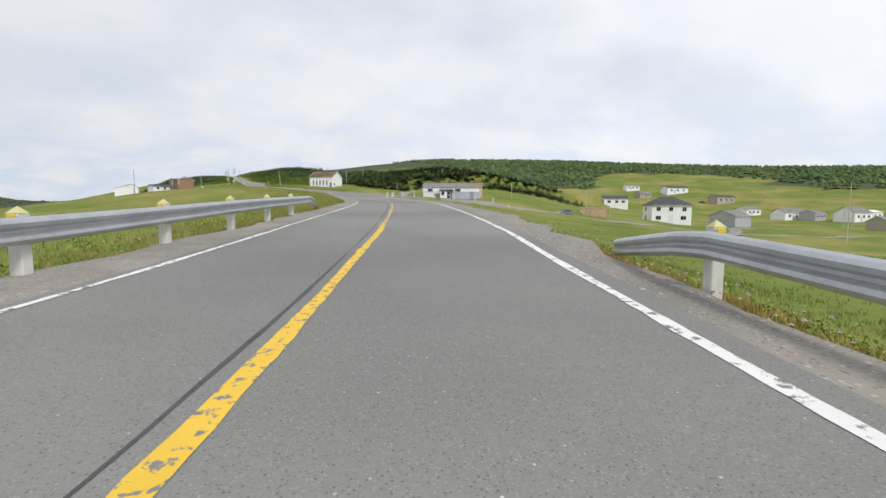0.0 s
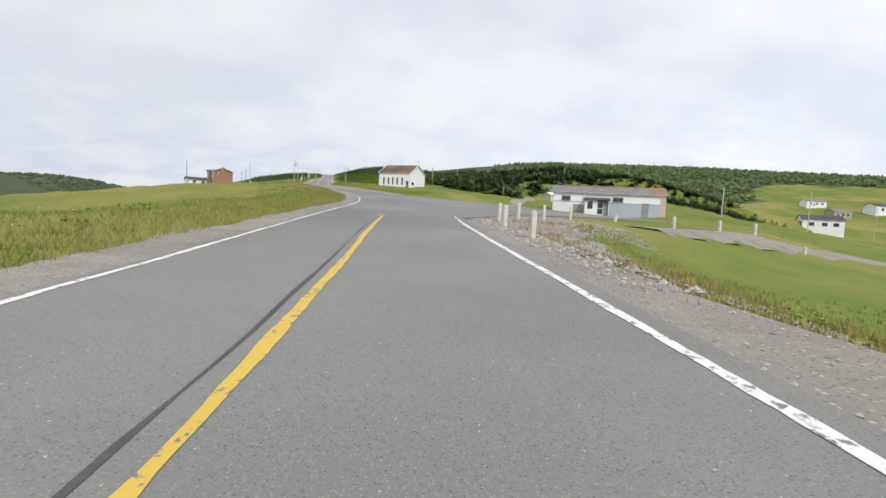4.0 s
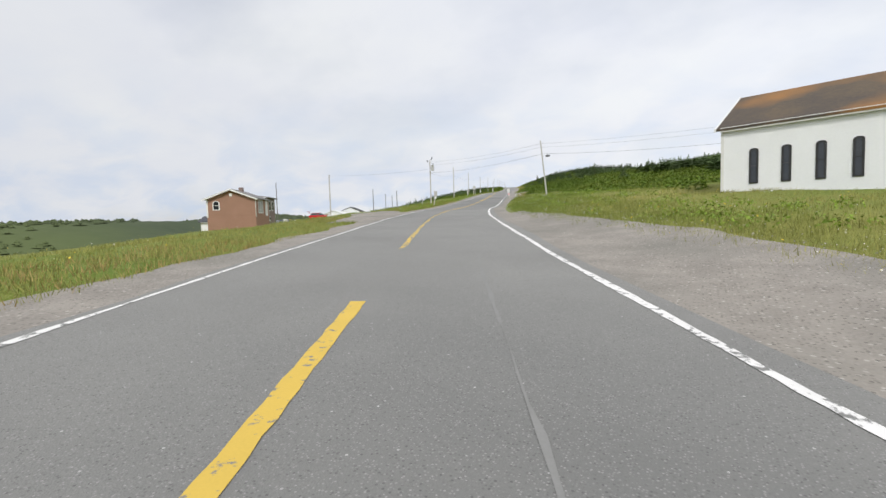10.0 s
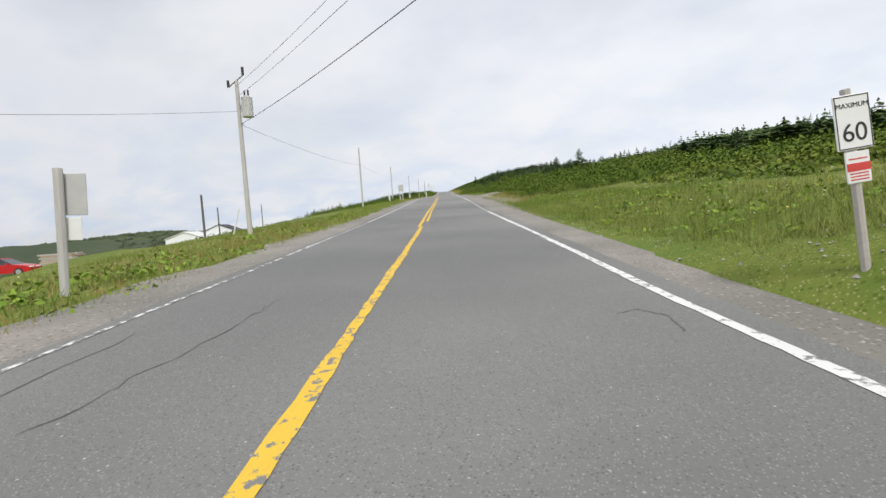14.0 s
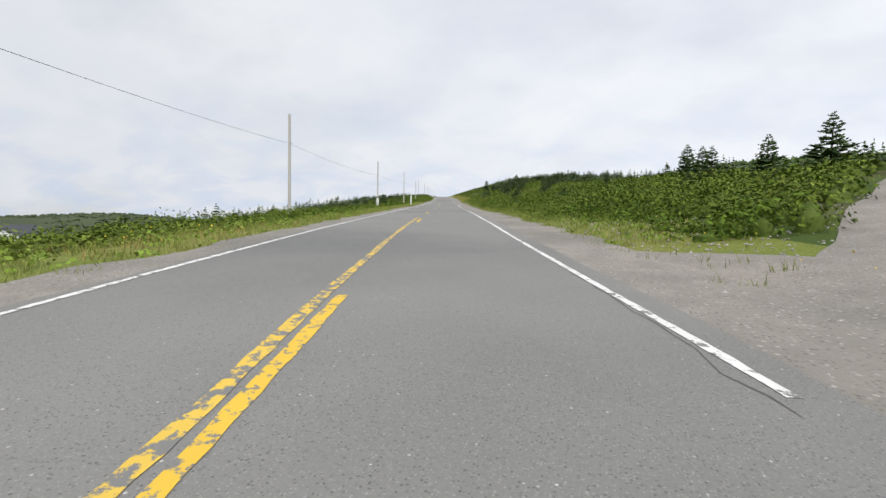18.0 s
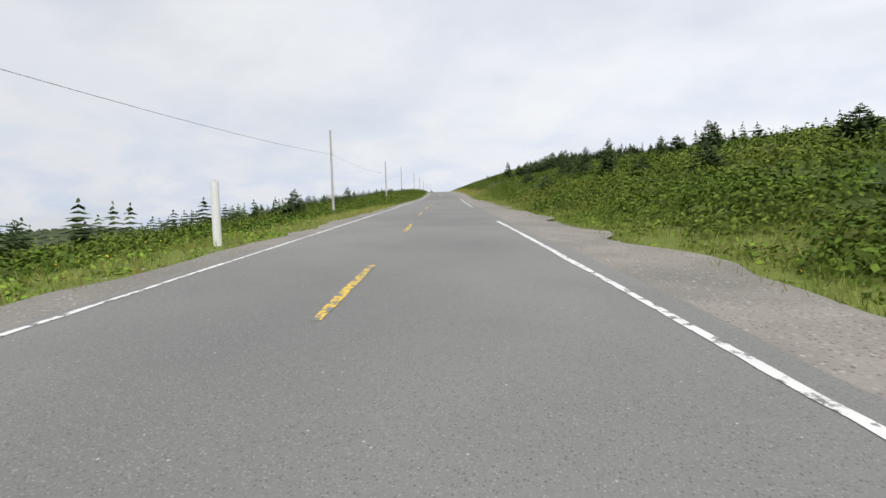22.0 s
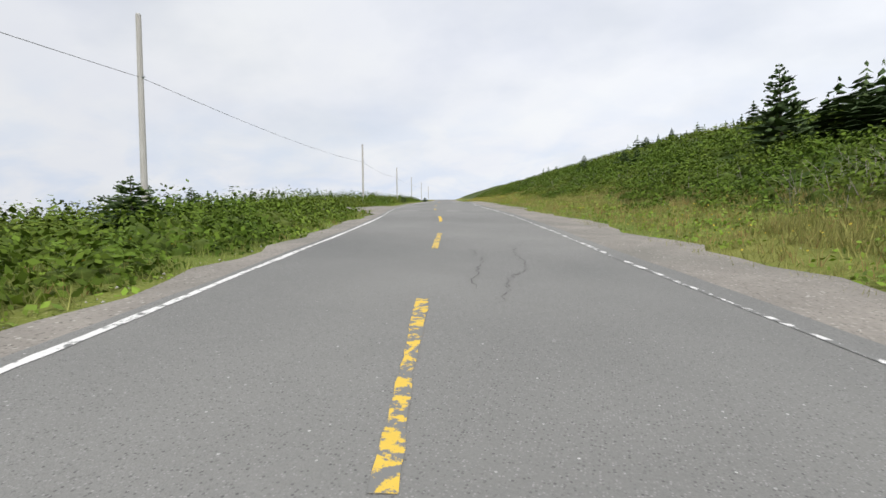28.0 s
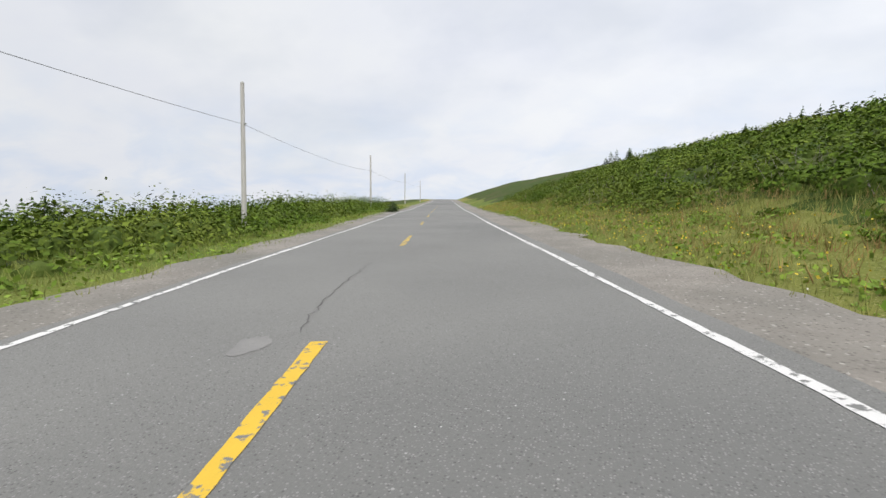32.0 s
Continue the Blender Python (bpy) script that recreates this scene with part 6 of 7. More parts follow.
def hip_roof(L, W, H, rise, over=0.3, ridge=0.35):
    bm = bmesh.new()
    a, b = L / 2 + over, W / 2 + over
    lo = [bm.verts.new(p) for p in ((-a, -b, H), (a, -b, H), (a, b, H), (-a, b, H))]
    mid = [bm.verts.new((v.co.x, v.co.y, H + 0.13)) for v in lo]
    r0, r1 = bm.verts.new((-a * ridge, 0, H + rise)), bm.verts.new((a * ridge, 0, H + rise))
    bm.faces.new(lo[::-1])
    for i in range(4):
        bm.faces.new((lo[i], lo[(i + 1) % 4], mid[(i + 1) % 4], mid[i]))
    bm.faces.new((mid[0], mid[1], r1, r0))
    bm.faces.new((mid[1], mid[2], r1))
    bm.faces.new((mid[2], mid[3], r0, r1))
    bm.faces.new((mid[3], mid[0], r0))
    return bm


def house(name, label, category, x, y, yaw, L, W, H, rise, wall=M_WHITE, roof=M_SHINGLE, kind="gable", boards=0.3, z=None, sink=0.6, group="", over=0.3, skins=None):
    z = spot(x, y) if z is None else z
    th = empty(name, pose(x, y, z, 0, 0, yaw), label, category, group)
    body = box(-L / 2, -W / 2, -sink, L / 2, W / 2, H)
    part("wall", body, wall, th)
    if kind == "gable":
        for sx in (-1, 1):
            part("gable", turned(prism([(-W / 2, H), (W / 2, H), (0, H + rise)], -0.08, 0.08), pose(sx * (L / 2 - 0.08), 0, 0, 0, 0, 90)), (skins or {}).get("r" if sx > 0 else "l", wall), th)
        part("roof", gable_roof(L, W, H, rise, over), roof, th)
    elif kind == "hip":
        part("roof", hip_roof(L, W, H, rise, over), roof, th)
    else:
        bm = bmesh.new()
        o = over
        vs = [bm.verts.new(p) for p in ((-L / 2 - o, -W / 2 - o, H), (L / 2 + o, -W / 2 - o, H), (L / 2 + o, W / 2 + o, H + rise), (-L / 2 - o, W / 2 + o, H + rise))]
        up = [bm.verts.new((v.co.x, v.co.y, v.co.z + 0.16)) for v in vs]
        bm.faces.new(vs[::-1])
        bm.faces.new(up)
        for i in range(4):
            bm.faces.new((vs[i], vs[(i + 1) % 4], up[(i + 1) % 4], up[i]))
        part("roof", bm, roof, th)
    for s in "frbl":
        ln = L if s in "fb" else W
        part("siding", turned(clapboard(0, ln, 0.05, H, boards), side_frame(L + 0.006, W + 0.006, s)), (skins or {}).get(s, wall), th)
        if boards < 0.5:
            m = side_frame(L, W, s)
            part("corner_board", turned(box(-0.03, -0.03, -0.1, 0.12, 0.0, H), m), M_TRIM, th)
    part("fascia", turned(box(-0.02, -over - 0.02 if kind != "gable" else -over * 0.9, H - rise / (W / 2) * over - 0.06 if kind == "gable" else H - 0.02, L + 0.02, -over * 0.9 + 0.03 if kind == "gable" else -over + 0.02, H + 0.06), side_frame(L, W, "f")), M_TRIM, th)
    return th


# ---- church ----
CH = dict(L=9.3, W=8.6)
cx, cy = -26.5 - 9.3 / 2 * 0.951 + 8.6 / 2 * 0.309, 214.6 + 9.3 / 2 * 0.309 + 8.6 / 2 * 0.951
church = house("church", "white clapboard church with a lichen-covered gable roof", "church", cx, cy, -18, 9.3, 8.6, 4.3, 2.3, M_WHITE, M_LICHEN, "gable", 0.15, z=7.7, sink=0.9, over=0.22)
for f in (0.163, 0.313, 0.459, 0.603, 0.762):
    window(church, 9.3, 8.6, "f", 9.3 * f, 1.3, 0.25, 1.75, M_BLACK, arch=True)
door(church, 9.3, 8.6, "f", 9.3 * 0.945 - 0.15, 0.35, 0.66, 1.85)
window(church, 9.3, 8.6, "r", 1.7, 1.35, 0.8, 0.6, M_BLACK, bars=1)
for sx in (-1, 1):
    part("barge_board", turned(prism([(-4.55, 4.16), (0, 6.59), (4.55, 4.16), (4.55, 4.34), (0, 6.78), (-4.55, 4.34)], -0.04, 0.04), pose(sx * 4.9, 0, 0, 0, 0, 90)), M_TRIM, church)
cross = part("cross", box(4.70, -0.03, 6.6, 4.78, 0.03, 7.95, bm=box(4.705, -0.28, 7.45, 4.775, 0.28, 7.53)), M_STEEL, church, "thin grey metal cross")
lamp = part("wall_lamp", turned(box(7.9, -0.12, 2.3, 8.0, 0, 2.42, 0.01), side_frame(9.3, 8.6, "f")), M_SIGNBACK, church)
part("foundation", box(-4.66, -4.31, -0.9, 4.66, 4.31, -0.02), M_CONCRETE, church)

# steps to the church door
m = church.matrix_basis @ side_frame(9.3, 8.6, "f")
st = empty("church_steps", m @ pose(9.3 * 0.945 - 0.15, -0.05, 0), "weathered white wooden steps with railings", "steps")
part("landing", box(-0.75, -1.2, 0.22, 0.75, 0.0, 0.32, 0.01), M_WOOD, st)
for i in range(3):
    part("step", box(-1.15 - 0.28 * i, -1.15, 0.13 - 0.1 * i, -0.75 - 0.28 * i, -0.1, 0.19 - 0.1 * i, 0.008), M_WOOD, st)
for px, py in ((-0.72, -1.15), (0.72, -1.15), (0.72, -0.1), (-1.6, -1.15), (-0.72, -0.1)):
    part("rail_post", box(px - 0.04, py - 0.04, -0.5, px + 0.04, py + 0.04, 1.15 if px > -1 else 0.75, 0.006), M_TRIM, st)
part("rail", box(-0.75, -1.18, 1.08, 0.75, -1.12, 1.16, 0.006), M_TRIM, st)
part("rail", box(0.69, -1.18, 1.08, 0.75, -0.05, 1.16, 0.006), M_TRIM, st)
part("rail", rod((-1.62, -1.15, 0.7), (-0.72, -1.15, 1.12), 0.035, n=6), M_TRIM, st)
part("brace", rod((0.0, -1.18, -0.2), (0.72, -1.18, 0.28), 0.03, n=6), M_TRIM, st)
# little two-legged notice before the church
nb = empty("notice_board", m @ pose(2.3, -1.6, -0.35), "small white notice board on two thin posts", "notice board")
for px in (-0.35, 0.35):
    part("post", box(px - 0.03, -0.03, -0.4, px + 0.03, 0.03, 1.15, 0.005), M_TRIM, nb)
part("board", box(-0.28, -0.05, 0.85, 0.28, -0.02, 1.1, 0.004), M_SIGN, nb)

# ---- long white and blue hall ----
HL, HW, HYAW = 18.2, 7.4, -10
hm = pose(6.1, 179.7, 3.3, 0, 0, HYAW) @ pose(HL / 2, HW / 2, 0)
hall = house("community_hall", "long low white hall with blue panels and a lichened roof", "building", hm.translation.x, hm.translation.y, HYAW, HL, HW, 3.8, 1.35, M_WHITE, M_SHINGLE, "gable", 0.2, z=3.3, sink=1.4, over=0.35, skins={"r": M_PINK})
fm = side_frame(HL, HW, "f")
U = HL
roof_m = pose(0, 3.7, 5.285) @ pose(0, 0, 0, math.degrees(math.atan2(1.35, 3.7)))
part("blue_panel", turned(box(0.50 * U, -0.05, -0.8, 0.80 * U, -0.012, 2.15), fm), M_BLUE, hall, "pale blue lower panel")
part("blue_panel", turned(box(0.86 * U, -0.05, -0.8, 0.955 * U, -0.012, 2.15), fm), M_BLUE, hall, "pale blue lower panel")
part("end_panel", turned(box(0.955 * U, -0.055, -0.8, 0.998 * U, -0.012, 3.3), fm), M_PINK, hall, "faded pink end panel")
part("side_door", turned(box(0.80 * U, -0.07, -0.5, 0.86 * U, -0.012, 2.35, 0.01), fm), M_GREYWOOD, hall, "bare grey plywood door")
for i in range(10):
    part("board", turned(clapboard(0.01 * U, 0.19 * U, 0.1 + 0.205 * i, 0.305 + 0.205 * i, 0.205, 0.05), fm), M_TRIM, hall)
part("bare_panel", turned(box(0.19 * U, -0.04, 0.1, 0.29 * U, -0.012, 1.75), fm), M_GREYWOOD, hall, "bare grey plywood panel")
part("dividing_strip", turned(box(0, -0.07, 2.15, U, -0.012, 2.24), fm), M_GREYWOOD, hall, "grey dividing strip")
window(hall, HL, HW, "f", 0.12 * U, 2.42, 1.4, 0.7, M_GREYWOOD)
window(hall, HL, HW, "f", 0.59 * U, 2.42, 1.6, 0.7, M_GREYWOOD)
porch = part("porch", turned(box(0.295 * U, -1.6, 0.0, 0.405 * U, 0.0, 2.55, 0.01), fm), M_WHITE, hall, "white entrance porch")
part("porch_window", turned(box(0.32 * U, -1.66, 1.05, 0.365 * U, -1.58, 2.35, 0.01), fm), M_GLASS, porch, "dark porch window")
pd = part("porch_door", turned(box(0.405 * U, -1.25, 0.0, 0.465 * U, -1.15, 2.3, 0.01), fm), M_TRIM, hall, "white framed glass door")
part("pane", turned(box(0.412 * U, -1.29, 0.25, 0.458 * U, -1.23, 1.1), fm), M_GLASS, pd)
part("pane", turned(box(0.412 * U, -1.29, 1.2, 0.458 * U, -1.23, 2.2), fm), M_GLASS, pd)
part("porch_wall", turned(box(0.465 * U, -1.3, 0.0, 0.505 * U, -0.02, 2.45), fm), M_DKGREEN, hall, "dark green porch side")
part("porch_post", turned(box(0.505 * U, -1.6, 0.0, 0.512 * U, -1.45, 2.5), fm), M_TRIM, hall)
part("porch_roof", turned(prism([(0, 2.5), (0, 3.05), (-2.0, 2.62), (-2.0, 2.5)], 0, 0.235 * U), fm @ pose(0.285 * U, 0, 0) @ Matrix(((0, 1, 0, 0), (1, 0, 0, 0), (0, 0, 1, 0), (0, 0, 0, 1)))), M_SHINGLE_DARK, hall, "dark shingled porch roof")
part("lichen", turned(box(0.88 * U, -4.25, 0, 1.005 * U, 0, 0.02), fm @ roof_m), M_LICHEN_HEAVY, hall, "orange lichen on the roof end")
part("ridge_lichen", turned(box(-0.02 * U, -0.45, 0, 0.88 * U, 0, 0.016), fm @ roof_m), M_LICHEN, hall, "lichened ridge")
for a in (0.36, 0.58):
    part("roof_plank", turned(box(a * U, -2.9, 0.02, (a + 0.1) * U, -2.7, 0.08), fm @ roof_m), M_WOOD, hall)

# ---- pale green house behind it ----
gh = house("green_house", "pale green two-storey house with a low front wing", "house", 15.6, 217.6, 20, 9.5, 6.5, 3.9, 0.4, M_GREENWALL, M_TRIM, "shed", 0.25, z=6.1, sink=1.5)
for u in (1.6, 4.4, 7.2):
    window(gh, 9.5, 6.5, "f", u, 2.6, 0.7, 0.85)
window(gh, 9.5, 6.5, "f", 7.2, 0.9, 1.0, 0.9)
gw = house("green_house_wing", "low pale green gabled wing with a large window", "house", 10.7, 212.0, 20, 4.6, 4.2, 1.8, 0.6, M_GREENWALL, M_TRIM, "gable", 0.25, z=6.1, sink=1.5)
window(gw, 4.6, 4.2, "f", 2.3, 0.5, 2.0, 1.0)
ge = house("green_house_lean_to", "low pale green lean-to with a dark roof", "house", 23.6, 218.1, 20, 6.5, 5.0, 1.7, 0.9, M_GREENWALL, M_SHINGLE_DARK, "shed", 0.25, z=6.1, sink=1.5)
window(ge, 6.5, 5.0, "f", 2.0, 0.6, 0.7, 0.7)
sh = house("garden_shed", "small white wooden garden shed", "shed", 26.6, 208.6, 20, 2.2, 2.2, 1.9, 0.7, M_WHITE, M_TRIM, "gable", 0.3, sink=1.0)
door(sh, 2.2, 2.2, "f", 1.1, 0.1, 0.8, 1.6, M_GREYWALL)

# ---- brown house by the road ----
BH_U, BH_N = Vector((0.808, 0.589, 0)), Vector((-0.589, 0.808, 0))
bf = Vector((-79.7, 221.73, 0))
bc_ = bf - BH_U * 2.6 + BH_N * 2.7
bh = house("brown_house", "brown sided bungalow with white trim", "house", bc_.x, bc_.y, 36, 5.2, 5.4, 1.95, 0.0, M_BROWN, M_SHINGLE, "none", 0.16, z=8.6, sink=1.6)
for o in [c for c in bh.children if c.name.split(".")[0] in ("roof", "fascia")]:
    bpy.data.objects.remove(o)
part("roof", turned(gable_roof(5.4, 5.2, 1.95, 1.0, 0.3), pose(0, 0, 0, 0, 0, 90)), M_SHINGLE, bh, "grey shingled roof")
for sy in (-2.64, 2.64):
    part("gable", turned(prism([(-2.6, 1.95), (2.6, 1.95), (0, 2.95)], -0.06, 0.06), pose(0, sy, 0)), M_BROWN, bh)
part("barge_board", turned(prism([(-2.95, 1.74), (0, 2.88), (2.95, 1.74), (2.95, 1.90), (0, 3.06), (-2.95, 1.90)], -0.05, 0.05), pose(0, -3.06, 0)), M_TRIM, bh)
window(bh, 5.2, 5.4, "f", 1.0, 0.75, 0.6, 0.95, M_TRIM, arch=True)
part("vent", turned(box(2.45, -0.06, 2.2, 2.75, 0, 2.55, 0.01), side_frame(5.2, 5.4, "f")), M_TRIM, bh)
part("chimney", box(0.2, -0.6, 2.6, 0.65, -0.15, 3.35, 0.02), M_GREYBROWN, bh)
window(bh, 5.2, 5.4, "r", 1.9, 0.4, 1.7, 1.35, M_TRIM, bars=3)
for u in (1.25, 1.6, 1.95, 2.3, 2.65):
    part("window_bar", turned(box(u - 0.04, -0.10, 0.42, u + 0.04, -0.03, 1.75), side_frame(5.2, 5.4, "r")), M_TRIM, bh)
door(bh, 5.2, 5.4, "r", 4.3, 0.05, 0.8, 1.8, M_SIGN)
bw = bf + BH_N * (5.4 + 1.85) + BH_U * (-0.2 - 3.0)
wing = house("brown_house_wing", "grey-brown house wing with two arched windows", "house", bw.x, bw.y, 36, 6.0, 3.7, 2.25, 0.5, M_GREYBROWN, M_SHINGLE, "hip", 0.16, z=8.6, sink=1.6, over=0.35)
for u in (1.15, 2.6):
    window(wing, 6.0, 3.7, "r", u, 0.75, 0.7, 1.2, M_TRIM, arch=True)
window(wing, 6.0, 3.7, "r", 1.0, -0.5, 0.6, 0.4, M_TRIM)

# ---- village houses in the valley ----
v = house("farmhouse", "white two-storey farmhouse with a dark hipped roof", "house", 93.0, 190.0, -13, 13.0, 10.0, 6.2, 3.0, M_WHITE, M_SHINGLE_DARK, "hip", 0.5, sink=2.0, over=0.5)
for u in (2.2, 6.3, 10.6):
    window(v, 13, 10, "f", u, 4.3, 1.3, 1.3, M_TRIM)
for u in (2.2, 10.4):
    window(v, 13, 10, "f", u, 1.3, 1.7, 1.3, M_TRIM)
door(v, 13, 10, "f", 6.3, 0.0, 1.5, 2.9, M_SIGN)
for z in (1.3, 4.3):
    window(v, 13, 10, "l", 3.6, z, 1.2, 1.3, M_TRIM)
v = house("cabin", "grey and pink cabin with a peeling front", "house", 119.0, 192.0, 25, 11.0, 9.0, 3.8, 2.0, M_GREYWALL, M_SHINGLE, "gable", 0.6, sink=2.5, skins={"r": M_PINK})
window(v, 11, 9, "r", 3.0, 1.0, 1.8, 2.0, M_TRIM)
door(v, 11, 9, "r", 6.2, 0.0, 1.2, 2.8, M_SIGN)
v = house("white_house", "white house on a pale basement with a dark roof", "house", 127.0, 297.0, -18, 13.5, 9.0, 5.4, 1.9, M_WHITE, M_SHINGLE_DARK, "gable", 0.6, sink=2.5)
for u in (3.0, 7.2, 10.8):
    window(v, 13.5, 9.0, "f", u, 3.0, 1.8, 1.4, M_TRIM)
for nm, lb, x, y, yaw, L, W, H, rise, wl, rf, k in (
    ("bungalow", "low white bungalow with a grey roof", 203, 285, 15, 15, 9, 3.8, 2.0, M_WHITE, M_SHINGLE, "gable"),
    ("bungalow", "white bungalow with a grey gable roof", 208, 262, 10, 20, 10, 4.2, 2.8, M_WHITE, M_SHINGLE, "gable"),
    ("bungalow", "pale grey bungalow with a low roof", 214, 254, 20, 13, 9, 4.2, 1.6, M_GREYWALL, M_SHINGLE, "gable"),
    ("bungalow", "white bungalow with a brownish roof", 224, 242, 18, 20, 11, 4.8, 3.4, M_WHITE, M_SHINGLE, "gable"),
    ("bungalow", "white bungalow with a flat roof", 236, 246, 18, 18, 9, 4.6, 1.2, M_WHITE, M_TRIM, "gable"),
    ("cottage", "small tan weathered wooden cottage", 187, 197, 20, 11, 8, 4.4, 2.2, M_TAN, M_SHINGLE, "gable"),
    ("bungalow", "tan bungalow with a dark roof", 230, 343, 12, 21, 10, 4.8, 2.0, M_TAN, M_SHINGLE_DARK, "gable"),
    ("bungalow", "white split-level bungalow with a dark roof", 229, 398, 5, 24, 11, 5.0, 2.0, M_WHITE, M_SHINGLE_DARK, "gable"),
    ("bungalow", "small low white wooden bungalow", 205, 424, 5, 16, 8, 3.6, 1.6, M_WHITE, M_SHINGLE, "gable"),
    ("shed", "grey weathered low wooden shed", 196, 388, 8, 13, 9, 4.0, 2.0, M_TAN, M_SHINGLE, "gable"),
):
    L, W, H, rise = L * 0.8, W * 0.8, H * 0.88, rise * 0.85
    v = house(nm, lb, "house", x, y, yaw, L, W, H, rise, wl, rf, k, 0.7, sink=3.0, group="village houses")
    for f in (0.2, 0.5, 0.78):
        window(v, L, W, "f", L * f, H * 0.4, 1.5, H * 0.34, M_TRIM)
    door(v, L, W, "f", L * 0.36, 0.1, 1.1, H * 0.62, M_GREYWALL)

# timber frame of a half-built shed
tf = empty("unfinished_shed", pose(53.0, 160.0, spot(53, 160), 0, 0, -10) @ Matrix.Scale(0.72, 4), "half-built shed of raw reddish lumber", "shed")
for i in range(9):
    part("stud", box(-5.0 + 1.25 * i - 0.1, -3.0, -0.4, -5.0 + 1.25 * i + 0.1, -2.8, 3.2), M_LUMBER, tf)
    part("stud", box(-5.0 + 1.25 * i - 0.1, 2.8, -0.4, -5.0 + 1.25 * i + 0.1, 3.0, 3.2), M_LUMBER, tf)
for yy in (-2.9, 2.9):
    part("top_plate", box(-5.2, yy - 0.15, 3.2, 5.2, yy + 0.15, 3.45), M_LUMBER, tf)
for i in range(6):
    part("joist", box(-5.0 + 2 * i - 0.08, -3.1, 3.45, -5.0 + 2 * i + 0.08, 3.1, 3.65), M_LUMBER, tf)
part("sheathing", box(-5.1, -2.8, -0.3, 0.5, -2.72, 2.6), M_LUMBER, tf, "raw board sheathing")
part("back_sheathing", box(-5.1, 2.7, -0.3, 5.1, 2.78, 2.8), M_LUMBER, tf, "raw board sheathing")


# ---- sheds and barns below the road ----
v = house("white_barn", "white barn gable with a dark roof edge", "barn", -164.7, 335.8, 115, 7.0, 8.0, 2.6, 1.7, M_WHITE, M_SHINGLE_DARK, "gable", 0.4, z=9.6, sink=8.0)
v2 = house("white_shed", "long white shed with a low white roof", "shed", -160.0, 321.0, 115, 8.0, 9.0, 1.2, 1.6, M_WHITE, M_TRIM, "gable", 0.5, z=9.4, sink=10.0)


# ---- cars ----
def car(label, x, y, yaw, paint, hatch=False):
    th = empty("car", pose(x, y, spot(x, y) + 0.02, 0, 0, yaw), label, "car")
    bm = bmesh.new()
    rear = 0.95 if hatch else 0.9
    prof = [(-2.15, 0.35), (-2.2, 0.62), (-2.1, 0.88 if not hatch else 0.95), (-1.5 if not hatch else -2.0, rear), (1.0, 0.92), (1.9, 0.78), (2.15, 0.6), (2.15, 0.32), (1.7, 0.25), (-1.7, 0.25)]
    secs = []
    for yy, k in ((-0.86, 0.0), (-0.80, 1.0), (0.80, 1.0), (0.86, 0.0)):
        secs.append([bm.verts.new((px * (0.985 + 0.015 * k), yy, 0.25 + (pz - 0.25) * (0.94 + 0.06 * k))) for px, pz in prof])
    n = len(prof)
    for a, b in zip(secs, secs[1:]):
        for i in range(n):
            bm.faces.new((a[i], a[(i + 1) % n], b[(i + 1) % n], b[i]))
    bm.faces.new(secs[0][::-1])
    bm.faces.new(secs[-1])
    part("body", bm, paint, th, smooth=False)
    cab = [(-1.7 if not hatch else -1.95, 0.9), (-1.05 if not hatch else -1.6, 1.38), (0.15, 1.42), (1.05, 0.9)]
    bm = bmesh.new()
    lo = [[bm.verts.new((px, yy * (1 if pz < 1 else 0.78), pz)) for px, pz in cab] for yy in (-0.78, 0.78)]
    for i in range(3):
        bm.faces.new((lo[0][i], lo[0][i + 1], lo[1][i + 1], lo[1][i]))
    bm.faces.new(lo[0][::-1])
    bm.faces.new(lo[1])
    part("windows", bm, M_GLASS, th, "dark glass")
    part("roof", box(-1.0 if not hatch else -1.6, -0.62, 1.375, 0.18, 0.62, 1.45, 0.03), paint, th)
    for sy in (-1, 1):
        part("door_post", rod((-0.4, sy * 0.79, 0.9), (-0.35, sy * 0.63, 1.4), 0.035, n=5), paint, th)
        for wx in (-1.35, 1.4):
            w = part("wheel", rod((wx, sy * 0.70, 0.31), (wx, sy * 0.88, 0.31), 0.31, n=16), M_TYRE, th)
            part("rim", rod((wx, sy * 0.87, 0.31), (wx, sy * 0.895, 0.31), 0.2, n=10), M_STEEL, w)
        part("headlight", box(2.02, sy * 0.45 - 0.2, 0.58, 2.14, sy * 0.45 + 0.2, 0.72, 0.02), M_SIGN, th)
        part("tail_light", box(-2.19, sy * 0.55 - 0.18, 0.65, -2.08, sy * 0.55 + 0.18, 0.8, 0.02), M_SIGNRED, th)
        part("mirror", box(0.65, sy * 0.92 - 0.08, 0.92, 0.8, sy * 0.92 + 0.08, 1.04, 0.02), paint, th)
    return th


c1 = car("blue-grey parked saloon car", 40.0, 148.6, 195, M_SILVER)
c2 = car("red parked hatchback car with an open boot", -105.0, 257.0, 35, M_RED, True)
part("boot_lid", rod((-1.95, 0, 1.3), (-2.5, 0, 1.75), 0.05, n=6, bm=box(-2.6, -0.6, 1.7, -2.0, 0.6, 1.76)), M_RED, c2, "raised boot lid")
c3 = car("white parked car beside the brown house", -97.5, 234.8, 30, M_CARWHITE, True)
c4 = car("dark car parked by a bungalow", 221.0, 351.0, 10, M_BLACK)

